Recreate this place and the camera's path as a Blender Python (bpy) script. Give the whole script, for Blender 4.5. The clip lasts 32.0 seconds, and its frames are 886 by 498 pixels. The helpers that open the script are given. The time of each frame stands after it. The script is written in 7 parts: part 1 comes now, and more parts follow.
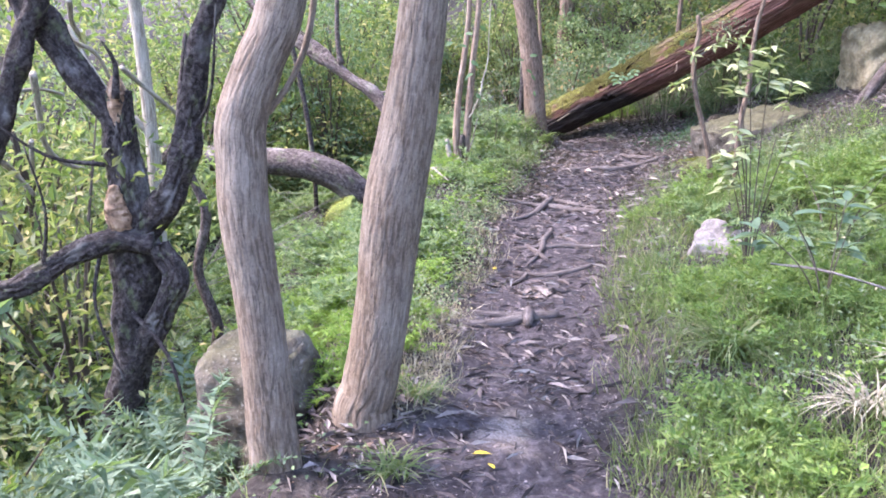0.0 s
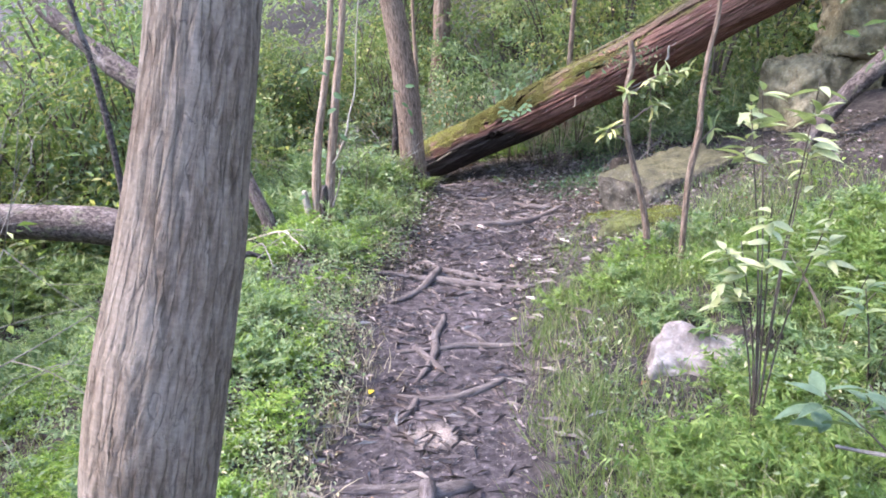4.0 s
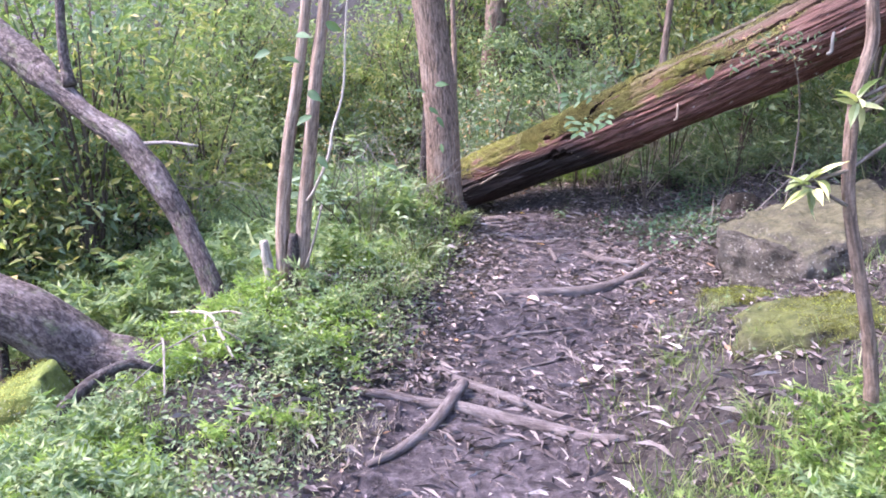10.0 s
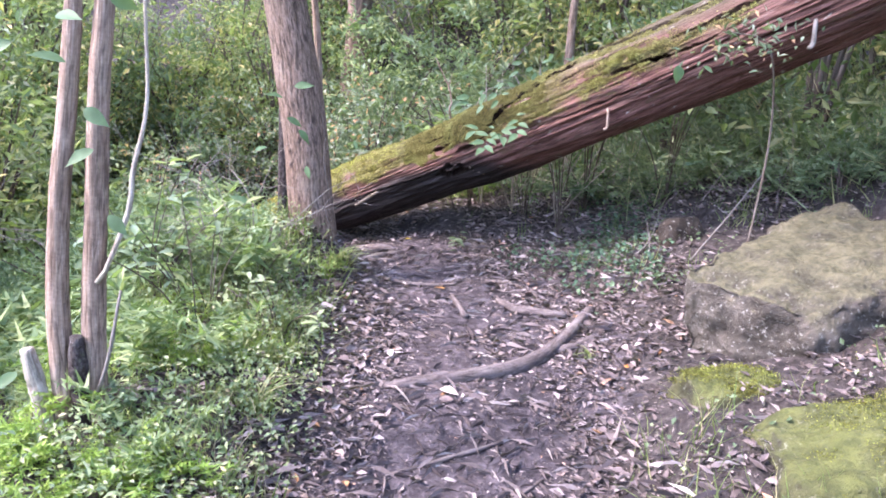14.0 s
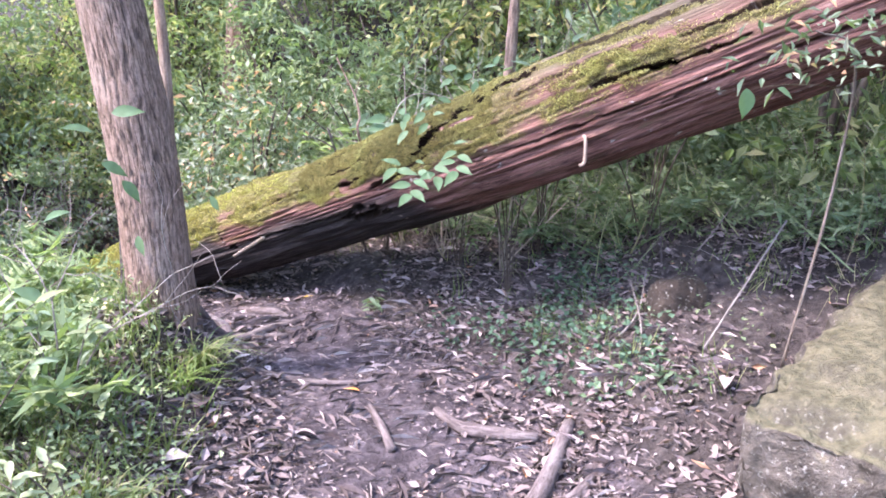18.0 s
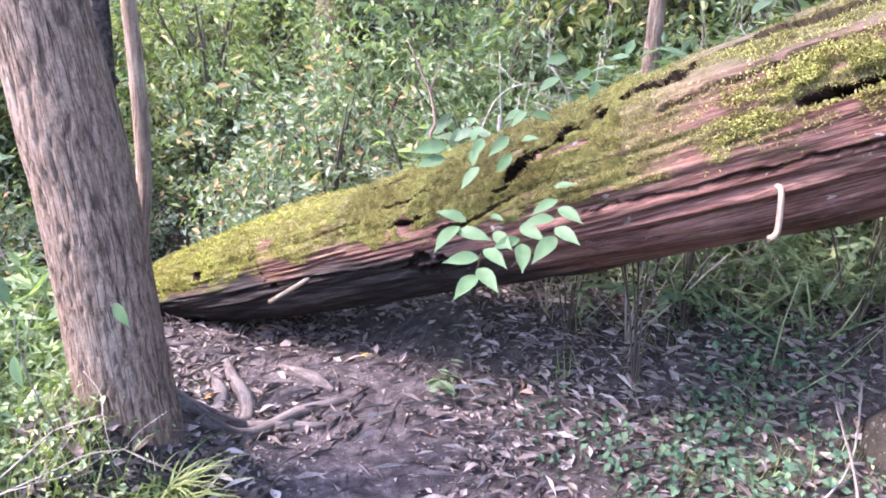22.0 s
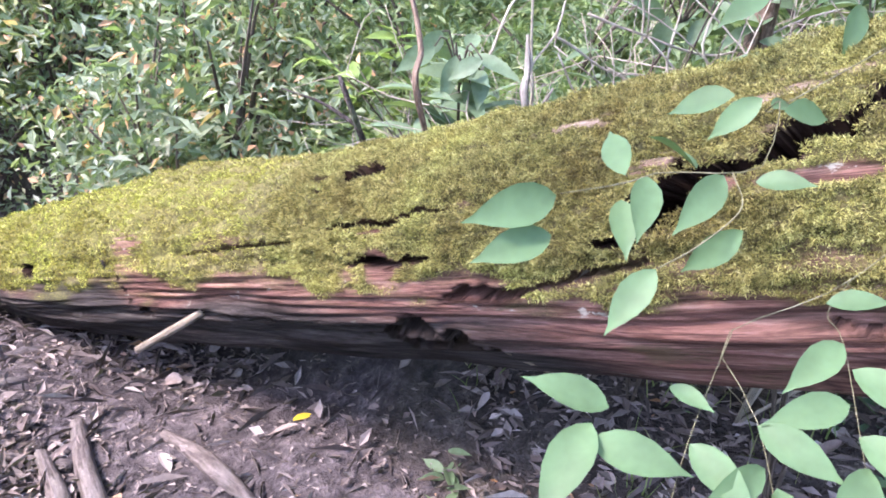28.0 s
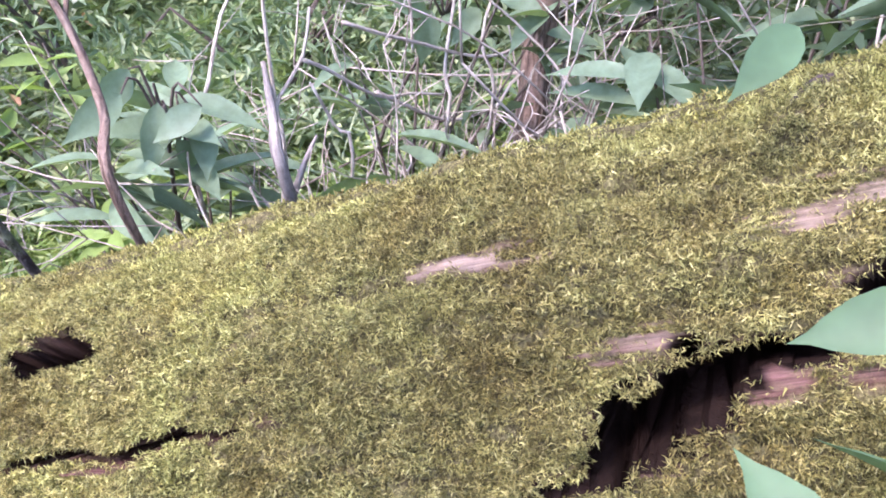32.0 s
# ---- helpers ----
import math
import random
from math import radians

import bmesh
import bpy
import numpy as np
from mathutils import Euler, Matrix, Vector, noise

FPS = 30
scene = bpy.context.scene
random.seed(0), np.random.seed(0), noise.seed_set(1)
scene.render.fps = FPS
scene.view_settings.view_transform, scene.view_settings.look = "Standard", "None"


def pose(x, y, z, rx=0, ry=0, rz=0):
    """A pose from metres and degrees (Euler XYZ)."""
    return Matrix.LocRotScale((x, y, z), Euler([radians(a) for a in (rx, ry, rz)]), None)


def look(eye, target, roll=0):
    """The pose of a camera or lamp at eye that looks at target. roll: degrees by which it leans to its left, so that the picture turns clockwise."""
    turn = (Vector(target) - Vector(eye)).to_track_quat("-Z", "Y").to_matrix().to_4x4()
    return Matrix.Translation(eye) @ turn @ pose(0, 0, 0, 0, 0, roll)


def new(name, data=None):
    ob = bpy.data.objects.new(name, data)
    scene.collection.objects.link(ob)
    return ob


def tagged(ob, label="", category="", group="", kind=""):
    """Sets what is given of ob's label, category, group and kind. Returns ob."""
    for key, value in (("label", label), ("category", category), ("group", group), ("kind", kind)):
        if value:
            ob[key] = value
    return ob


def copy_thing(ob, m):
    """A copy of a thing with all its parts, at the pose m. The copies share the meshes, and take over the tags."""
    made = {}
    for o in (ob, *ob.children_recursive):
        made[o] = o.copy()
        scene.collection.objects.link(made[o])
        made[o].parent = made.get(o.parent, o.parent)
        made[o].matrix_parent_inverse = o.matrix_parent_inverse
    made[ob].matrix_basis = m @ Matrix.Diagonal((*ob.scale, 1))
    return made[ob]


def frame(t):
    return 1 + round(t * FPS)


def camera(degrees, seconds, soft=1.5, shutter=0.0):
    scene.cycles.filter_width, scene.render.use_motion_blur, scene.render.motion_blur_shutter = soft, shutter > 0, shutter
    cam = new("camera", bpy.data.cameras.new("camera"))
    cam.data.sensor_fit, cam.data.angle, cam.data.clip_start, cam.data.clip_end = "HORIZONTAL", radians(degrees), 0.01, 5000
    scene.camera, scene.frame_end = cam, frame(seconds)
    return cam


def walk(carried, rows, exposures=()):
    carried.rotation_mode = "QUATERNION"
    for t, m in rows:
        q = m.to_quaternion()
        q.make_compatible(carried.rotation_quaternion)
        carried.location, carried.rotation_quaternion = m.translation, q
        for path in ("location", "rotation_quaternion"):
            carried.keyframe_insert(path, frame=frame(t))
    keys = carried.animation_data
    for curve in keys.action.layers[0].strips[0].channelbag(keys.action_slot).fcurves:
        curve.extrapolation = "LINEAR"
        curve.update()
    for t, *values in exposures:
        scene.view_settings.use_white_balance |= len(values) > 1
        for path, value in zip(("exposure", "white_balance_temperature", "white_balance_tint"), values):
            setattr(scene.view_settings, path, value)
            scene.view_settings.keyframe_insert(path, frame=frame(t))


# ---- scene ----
cam = camera(58.7, 32.0, soft=1.8)
METRES, EYE, TILT, LEAN, TURN = 10.5, 1.5, -14.0, 0.0, 0.0
ROWS = [
    (0.0, 0.0, 0.0, 0.0, 0.0, 0.0, -0.0),
    (0.5, -0.0021, 0.0246, 0.0072, -1.17, 0.48, 0.37),
    (1.0, -0.004, 0.0419, 0.0124, -1.81, 0.48, 0.75),
    (1.5, -0.0104, 0.0634, 0.0178, -3.36, 0.45, 1.57),
    (2.0, -0.0147, 0.084, 0.0242, -6.53, 0.67, 2.92),
    (2.5, -0.0112, 0.1026, 0.026, -9.97, 0.67, 3.54),
    (3.0, -0.0015, 0.1243, 0.0343, -10.69, 1.57, 3.15),
    (3.5, 0.0037, 0.1404, 0.0366, -9.73, 1.63, 2.23),
    (4.0, 0.0088, 0.16, 0.0433, -9.4, 1.67, 1.42),
    (4.5, 0.0122, 0.1738, 0.0488, -9.07, 1.84, 1.33),
    (6.5, 0.0314, 0.249, 0.0624, -8.07, 2.49, 0.76),
    (7.0, 0.0345, 0.2644, 0.0687, -9.46, 2.81, 0.4),
    (7.5, 0.0385, 0.2758, 0.0708, -9.99, 2.31, -0.07),
    (8.0, 0.0423, 0.2945, 0.0755, -7.22, 2.43, -0.95),
    (8.5, 0.0475, 0.3105, 0.0787, -3.85, 2.46, -1.54),
    (9.0, 0.0502, 0.3293, 0.0831, -3.85, 2.11, -1.31),
    (9.5, 0.0503, 0.3529, 0.0894, -5.28, 1.86, -0.77),
    (10.0, 0.0546, 0.3752, 0.0937, -5.69, 1.78, -0.96),
    (10.5, 0.0596, 0.3957, 0.0997, -5.74, 1.8, -1.19),
    (11.0, 0.0576, 0.4122, 0.1032, -6.29, 1.79, -1.04),
    (11.5, 0.0515, 0.4302, 0.1086, -7.29, 1.79, -0.99),
    (12.0, 0.0515, 0.4452, 0.1112, -8.45, 1.74, -1.15),
    (12.5, 0.0574, 0.4639, 0.1168, -9.57, 1.64, -1.42),
    (13.0, 0.063, 0.4796, 0.1217, -10.93, 1.52, -1.38),
    (13.5, 0.0641, 0.4903, 0.1261, -11.86, 1.22, -1.11),
    (14.0, 0.0632, 0.5063, 0.1331, -15.61, 0.73, 1.5),
    (14.5, 0.064, 0.5188, 0.1367, -18.79, 0.53, 2.22),
    (16.5, 0.0751, 0.5934, 0.1617, -18.96, -0.25, 2.59),
    (17.0, 0.0793, 0.6069, 0.1657, -22.29, -0.55, 3.67),
    (17.5, 0.0911, 0.622, 0.1717, -23.78, -0.42, 3.43),
    (18.0, 0.0993, 0.6333, 0.1745, -22.26, -0.55, 3.21),
    (18.5, 0.1071, 0.6461, 0.1766, -21.03, -0.87, 3.46),
    (19.0, 0.1133, 0.6633, 0.1841, -20.13, -0.99, 3.57),
    (19.5, 0.1169, 0.6737, 0.1874, -19.56, -1.16, 3.62),
    (20.0, 0.1245, 0.6839, 0.1897, -19.09, -1.41, 3.79),
    (20.5, 0.1363, 0.7019, 0.1953, -18.03, -1.17, 3.19),
    (21.0, 0.1474, 0.7152, 0.2019, -16.28, -1.29, 2.39),
    (21.5, 0.1518, 0.7239, 0.2064, -14.38, -2.1, 1.96),
    (22.0, 0.1546, 0.7367, 0.2086, -12.65, -2.92, 1.59),
    (22.5, 0.1578, 0.7545, 0.2141, -10.72, -4.01, 1.09),
    (23.0, 0.161, 0.7674, 0.218, -8.91, -5.15, 1.09),
    (23.5, 0.1627, 0.7774, 0.22, -8.1, -5.95, 1.19),
    (24.0, 0.1646, 0.7938, 0.2227, -7.79, -6.38, 1.04),
    (24.5, 0.1674, 0.8054, 0.2272, -7.85, -6.84, 1.04),
    (25.0, 0.1694, 0.8105, 0.2278, -8.32, -7.46, 1.13),
    (25.5, 0.1704, 0.8176, 0.2271, -9.36, -8.34, 1.23),
    (27.5, 0.1661, 0.8606, 0.2332, -17.05, -11.75, 0.97),
    (28.0, 0.167, 0.8661, 0.2352, -19.02, -12.2, 1.4),
    (28.5, 0.1687, 0.8709, 0.2376, -20.77, -12.17, 1.83),
    (29.0, 0.1705, 0.8787, 0.2404, -22.51, -11.82, 2.47),
    (29.5, 0.1728, 0.8861, 0.2431, -24.07, -11.34, 3.04),
    (30.0, 0.1755, 0.8915, 0.2444, -25.74, -11.21, 3.63),
    (30.5, 0.1777, 0.8962, 0.245, -28.07, -11.63, 4.33),
    (31.0, 0.1789, 0.9037, 0.2461, -31.55, -12.76, 5.24),
    (31.5, 0.1795, 0.9139, 0.2479, -36.68, -14.54, 6.16),
    (32.0, 0.1824, 0.9217, 0.2479, -42.27, -16.66, 6.82),
]
walk(cam, [(t, pose(0, 0, EYE, TILT, LEAN, TURN) @ pose(METRES * x, METRES * y, METRES * z, 90 + pitch, roll, yaw)) for t, x, y, z, yaw, pitch, roll in ROWS], exposures=((0.0, 3.58, 6400, 25), (4.0, 3.47, 6500, 20), (7.0, 3.50, 6450, 26), (10.0, 3.62, 6250, 31), (14.0, 3.76, 6300, 29), (20.0, 4.05, 6300, 31), (25.0, 4.14, 6400, 27), (28.0, 3.96, 6350, 25), (30.0, 3.88, 6100, 33), (32.0, 3.82, 6050, 35)))

# ---- light ----
world = bpy.data.worlds.new("sky")
scene.world = world
world.use_nodes = True
wn = world.node_tree
sky = wn.nodes.new("ShaderNodeTexSky")
sky.sky_type, sky.sun_disc = "NISHITA", False
SUN_EL, SUN_AZ = 52.0, -88.0          # degrees up, and clockwise from straight ahead
sky.sun_elevation, sky.sun_rotation = radians(SUN_EL), radians(SUN_AZ)
wn.links.new(sky.outputs[0], wn.nodes["Background"].inputs[0])
wn.nodes["Background"].inputs[1].default_value = 0.15
sun = bpy.data.lights.new("sun", "SUN")
sun.energy, sun.angle, sun.color = 1.25, radians(14), (1.0, 0.95, 0.87)
new("sun", sun).matrix_world = look((0, 0, 0), (-math.sin(radians(SUN_AZ)) * math.cos(radians(SUN_EL)), -math.cos(radians(SUN_AZ)) * math.cos(radians(SUN_EL)), -math.sin(radians(SUN_EL))))

# ---- small maths ----
rng = np.random.default_rng(7)


def vnoise(u, v, seed=0, wrap=0):
    """Smooth lattice noise from 0 to 1; wrap closes it round in u."""
    u, v = np.broadcast_arrays(np.asarray(u, float), np.asarray(v, float))
    iu, iv = np.floor(u).astype(np.int64), np.floor(v).astype(np.int64)
    fu, fv = u - iu, v - iv
    fu, fv = fu * fu * (3 - 2 * fu), fv * fv * (3 - 2 * fv)

    def corner(a, b):
        if wrap:
            a = a % wrap
        k = (a * 374761393 + b * 668265263 + seed * 974634721) & 0xffffffff
        k = ((k ^ (k >> 13)) * 1274126177) & 0xffffffff
        return ((k ^ (k >> 16)) & 0xffff) / 65535.0
    return (corner(iu, iv) * (1 - fu) + corner(iu + 1, iv) * fu) * (1 - fv) + (corner(iu, iv + 1) * (1 - fu) + corner(iu + 1, iv + 1) * fu) * fv


def fbm(u, v, seed=0):
    return (vnoise(u, v, seed) - .5) + .5 * (vnoise(u * 2.1, v * 2.1, seed + 1) - .5) + .25 * (vnoise(u * 4.3, v * 4.3, seed + 2) - .5)


def smooth(a, b, x):
    k = np.clip((x - a) / (b - a), 0, 1)
    return k * k * (3 - 2 * k)


# the track: its middle and half width, and its height, by y
TY = [-4, 0, 2.6, 3.8, 4.5, 5.8, 6.5, 7.3, 8.2, 9.3, 10.3, 11.1, 11.9, 13.2, 15, 18]
TX = [-.1, 0, .19, .45, .55, .8, .9, 1.17, 1.6, 1.95, 1.95, 1.75, 1.28, .7, -.9, -3.5]
TW = [.5, .5, .49, .43, .43, .44, .5, .49, .62, .7, .58, .47, .46, .45, .45, .4]
HY = [-6, 0, 3, 4.7, 6, 7.2, 8.5, 9.5, 10.3, 11, 11.6, 12.2, 12.8, 13.4, 15, 22]
HZ = [-.2, -.1, -.07, -.04, .04, .12, .26, .30, .28, .26, .22, .10, -.03, -.12, -.05, .6]

# the bank: its slope in the first metre and past it, by y
BY = [0, 5, 6.5, 7.4, 8.2, 9.0, 9.8, 12]
LY = [0, 3.2, 4.6, 6.5, 9]          # the drop beside the verge: where it begins, and its slope
L0 = [.22, .24, .55, .68, .8]
L1 = [.75, .75, .6, .42, .36]
B1 = [.28, .28, .36, .24, .22, .36, .46, .36]
B2 = [.26, .26, .34, .55, .62, .5, .4, .4]


def gh(x, y, fine=True):
    """Height of the ground."""
    x, y = np.broadcast_arrays(np.asarray(x, float), np.asarray(y, float))
    c, w = np.interp(y, TY, TX), np.interp(y, TY, TW)
    z = np.interp(y, HY, HZ)
    dr, dl = x - (c + w), (c - w) - x
    near = smooth(3, 9, y)
    right = np.where(dr > 0, .08 * smooth(0, .25, dr) * (1 - .6 * near) + np.interp(y, BY, B1) * np.minimum(dr, 1.0) + np.interp(y, BY, B2) * np.clip(dr - 1.0, 0, 1.4) + .30 * np.clip(dr - 2.4, 0, 12) + .1 * np.clip(dr - 14, 0, 40), 0)
    left = np.where(dl > 0, (.05 + .07 * near) * smooth(0, .35, dl) - np.interp(y, LY, L1) * np.clip(dl - np.interp(y, LY, L0), 0, 2.2) * smooth(0, .5, dl - np.interp(y, LY, L0)) - .12 * np.clip(dl - 3.4, 0, 8) + .22 * np.clip(dl - 13, 0, 40), 0)
    z = z + right + left - .03 * (1 - smooth(.5, 1.1, np.abs(x - c) / w))
    z = z + .30 * np.exp(-((x - 1.16) ** 2 + (y - 10.27) ** 2) / .10)
    z = z + .08 * np.exp(-((x - 2.35) ** 2 + (y - 7.0) ** 2) / .30) * smooth(0, .4, dr) + .06 * smooth(.1, .5, dr) * smooth(4.5, 5.5, y) * (1 - smooth(9.2, 10, y))
    z = z + .10 * np.exp(-((x - 2.15) ** 2 + (y - 11.0) ** 2) / .25)
    z = z + .25 * np.clip(y - 17, 0, 30) + .1 * np.clip(-6 - y, 0, 40)
    off = smooth(-.1, .5, np.maximum(dr, dl))
    z = z + fbm(x * 1.3, y * 1.3, 5) * (.04 + .10 * off)
    if fine:
        z = z + fbm(x * 7, y * 7, 9) * (.018 + .02 * off)
    return z


def on(x, y, up=0.0):
    return (x, y, float(gh(x, y)) + up)


# ---- meshes ----
def mesh(name, V, F, mat, parent=None, uv=None, flat=False, label=""):
    """One mesh object out of arrays; F may hold faces of several lengths."""
    me = bpy.data.meshes.new(name)
    me.from_pydata(np.asarray(V, float).tolist(), [], F.tolist() if isinstance(F, np.ndarray) else F)
    if not flat:
        me.polygons.foreach_set("use_smooth", np.ones(len(me.polygons), bool))
    if uv is not None:
        layer = me.uv_layers.new(name="UVMap")
        idx = np.zeros(len(me.loops), np.int32)
        me.loops.foreach_get("vertex_index", idx)
        layer.data.foreach_set("uv", np.asarray(uv, float)[idx].astype(np.float32).ravel())
    me.materials.append(mat)
    ob = new(name, me)
    if parent is not None:
        ob.parent = parent
    if label:
        ob["label"] = label
    return ob


def thing(name, at, label, category, group="", kind=""):
    ob = new(name)
    ob.empty_display_size = .1
    ob.location = at
    return tagged(ob, label, category, group, kind)


def local(V, at):
    return np.asarray(V, float) - np.asarray(at, float)


def spine(pts, n, low=1.0):
    """A smooth line through (x, y, z, r) points; low above 1 sets more rings near the foot."""
    P = np.asarray(pts, float)
    if len(P) == 2:
        return P[0] + (P[1] - P[0]) * np.linspace(0, 1, n)[:, None]
    Q = np.vstack([2 * P[0] - P[1], P, 2 * P[-1] - P[-2]])
    L = np.concatenate([[0], np.cumsum(np.linalg.norm(np.diff(P[:, :3], axis=0), axis=1))])
    s = np.interp(np.linspace(0, 1, n) ** low * L[-1], L, np.arange(len(P)))
    i = np.clip(s.astype(int), 0, len(P) - 2)
    f = (s - i)[:, None]
    a, b, c, d = Q[i], Q[i + 1], Q[i + 2], Q[i + 3]
    return .5 * (2 * b + (c - a) * f + (2 * a - 5 * b + 4 * c - d) * f ** 2 + (3 * b - a - 3 * c + d) * f ** 3)


FURROW = {}


def tube(pts, seg=12, n=None, bump=None, start=(0, 1, 0), low=1.0):
    """A swept stem. bump(round 0..1, metres along, radius) gives metres outwards. Returns V, F, UV."""
    P0 = np.asarray(pts, float)
    length = np.linalg.norm(np.diff(P0[:, :3], axis=0), axis=1).sum()
    n = n or max(4, int(length / .05))
    S = spine(pts, n, low)
    C, R = S[:, :3], np.maximum(S[:, 3], .0004)
    T = np.gradient(C, axis=0)
    T /= np.linalg.norm(T, axis=1)[:, None] + 1e-9
    A = np.zeros_like(C)
    a = np.asarray(start, float)
    for i in range(n):
        a = a - T[i] * (a @ T[i])
        a = a / (np.linalg.norm(a) + 1e-9)
        A[i] = a
    B = np.cross(T, A)
    along = np.concatenate([[0], np.cumsum(np.linalg.norm(np.diff(C, axis=0), axis=1))])
    th = np.arange(seg + 1) / seg
    U, L = np.meshgrid(th, along)
    rad = R[:, None] * np.ones_like(U)
    deep = np.zeros_like(U)
    if bump is not None:
        out, deep = bump(U, L, R[:, None])
        rad = np.maximum(rad + out, R[:, None] * .1)
    V = C[:, None] + rad[..., None] * (np.cos(2 * np.pi * U)[..., None] * A[:, None] + np.sin(2 * np.pi * U)[..., None] * B[:, None])
    V = V.reshape(-1, 3)
    k = seg + 1
    i, j = np.meshgrid(np.arange(n - 1), np.arange(seg), indexing="ij")
    q = (i * k + j).ravel()
    F = np.stack([q, q + 1, q + k + 1, q + k], 1).tolist()
    m = len(V)
    V = np.vstack([V, C[0] - T[0] * R[0] * .15, C[-1] + T[-1] * R[-1] * .3])
    F += [[m, j + 1, j] for j in range(seg)]
    e = (n - 1) * k
    F += [[m + 1, e + j, e + j + 1] for j in range(seg)]
    mean = float(R.mean())
    UV = np.stack([(U * 2 * np.pi * mean).ravel(), L.ravel()], 1)
    UV = np.vstack([UV, [0, 0], [0, along[-1]]])
    FURROW["last"] = np.concatenate([deep.ravel(), [0, 0]])
    return V, F, UV


def gnarl(depth, rows, seed, run=.35, lump=.13):
    """Furrowed bark: broken dark furrows that wander along the stem, flaky plates between them. Returns metres outwards, and how deep in a furrow."""
    def bump(U, L, R):
        k = max(3, int(rows))
        k2 = k * 2
        sway = (vnoise(U * 3, L * 1.6, seed + 5, 3) - .5) * .5 + (vnoise(U * 9, L * 6, seed + 6, 9) - .5) * .3
        def lines(m, sd, width, reach, share):
            wander = (vnoise(U * m, L / run * .7, sd, m) - .5) * .9 + (vnoise(U * m, L * 40, sd + 4, m) - .5) * .4
            w = U * m + sway * m / k + wander
            col = np.floor(w)
            gate = smooth(1 - share - .06, 1 - share + .06, vnoise((col % m) * 1.0, L / reach + 7.3 * (col % m), sd + 7))
            return (1 - smooth(width * .4, width, np.abs(w - col - .5) * 2)) * gate
        big = vnoise(U * 4, L * 1.7, seed + 2, 4) - .5
        flake = vnoise(U * k2, L / run * 8, seed + 3, k2) - .5
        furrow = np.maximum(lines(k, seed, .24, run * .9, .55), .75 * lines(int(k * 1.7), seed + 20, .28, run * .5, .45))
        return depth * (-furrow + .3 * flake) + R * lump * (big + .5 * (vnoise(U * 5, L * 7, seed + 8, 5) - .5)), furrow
    return bump


KITE = (np.array([(0, 0, 0), (.5, .45, .10), (0, 1, -.08), (-.5, .45, .10)]), np.array([(0, 1, 2), (0, 2, 3)]))
def oval_shape():
    """A pointed oval leaf: midrib and both margins, folded a little and drooping to its tip."""
    rows = [(.0, .0), (.1, .24), (.24, .42), (.42, .5), (.62, .43), (.8, .26), (.92, .1), (1.06, .0)]
    V, F = [], []
    for t, w in rows:
        z = -.16 * t * t
        V += [(w, t, z + .16 * w), (0, t, z), (-w, t, z + .16 * w)]
    for i in range(len(rows) - 1):
        k = i * 3
        F += [(k, k + 3, k + 4, k + 1), (k + 1, k + 4, k + 5, k + 2)]
    return np.array(V), np.array(F)


OVAL = oval_shape()
SHARD = (np.array([(-.5, 0, 0), (.5, .12, .06), (0, 1, -.05)]), np.array([(0, 1, 2)]))
BLADE = (np.array([(-.5, 0, 0), (.5, 0, 0), (.38, .45, .06), (-.38, .45, .06), (.2, .8, .2), (-.2, .8, .2), (0, 1, .36)]), [(0, 1, 2, 3), (3, 2, 4, 5), (5, 4, 6)])
CURL = (np.array([(0, 0, 0), (.5, .4, .22), (0, .45, 0), (-.5, .4, .2), (0, 1, .25)]), np.array([(0, 1, 2), (0, 2, 3), (1, 4, 2), (2, 4, 3)]))


def unit(v):
    return v / (np.linalg.norm(v, axis=-1, keepdims=True) + 1e-9)


def leaves(P, D, N, length, width, shape=KITE):
    """Many leaves: foot P, way D, face N, with lengths and widths."""
    T, F = shape
    D = unit(D)
    X = unit(np.cross(D, N))
    Z = np.cross(X, D)
    length, width = np.broadcast_to(length, len(P)), np.broadcast_to(width, len(P))
    V = P[:, None] + T[None, :, 0, None] * width[:, None, None] * X[:, None] + T[None, :, 1, None] * length[:, None, None] * D[:, None] + T[None, :, 2, None] * length[:, None, None] * Z[:, None]
    k = len(T)
    if isinstance(F, np.ndarray):
        faces = (F[None] + (np.arange(len(P)) * k)[:, None, None]).reshape(-1, F.shape[1])
    else:
        faces = [[a + i * k for a in f] for i in range(len(P)) for f in F]
    return V.reshape(-1, 3), faces


def rand_dirs(n, up=0.0, r=rng):
    d = r.normal(size=(n, 3))
    d[:, 2] += up
    return unit(d)


# ---- materials ----
def material(name, rough=.8, spec=.3):
    m = bpy.data.materials.new(name)
    m.use_nodes = True
    t = m.node_tree
    b = t.nodes["Principled BSDF"]
    b.inputs["Roughness"].default_value = rough
    b.inputs["Specular IOR Level"].default_value = spec
    return m, t, b


def node(t, kind, **kw):
    n = t.nodes.new(kind)
    for k, v in kw.items():
        n.inputs[k.replace("_", " ")].default_value = v
    return n


def ramp(t, src, stops):
    n = t.nodes.new("ShaderNodeValToRGB")
    while len(n.color_ramp.elements) < len(stops):
        n.color_ramp.elements.new(.5)
    for e, (p, c) in zip(n.color_ramp.elements, stops):
        e.position, e.color = p, (*c, 1) if len(c) == 3 else c
    t.links.new(src, n.inputs[0])
    return n


def grey(a):
    return (a, a, a)


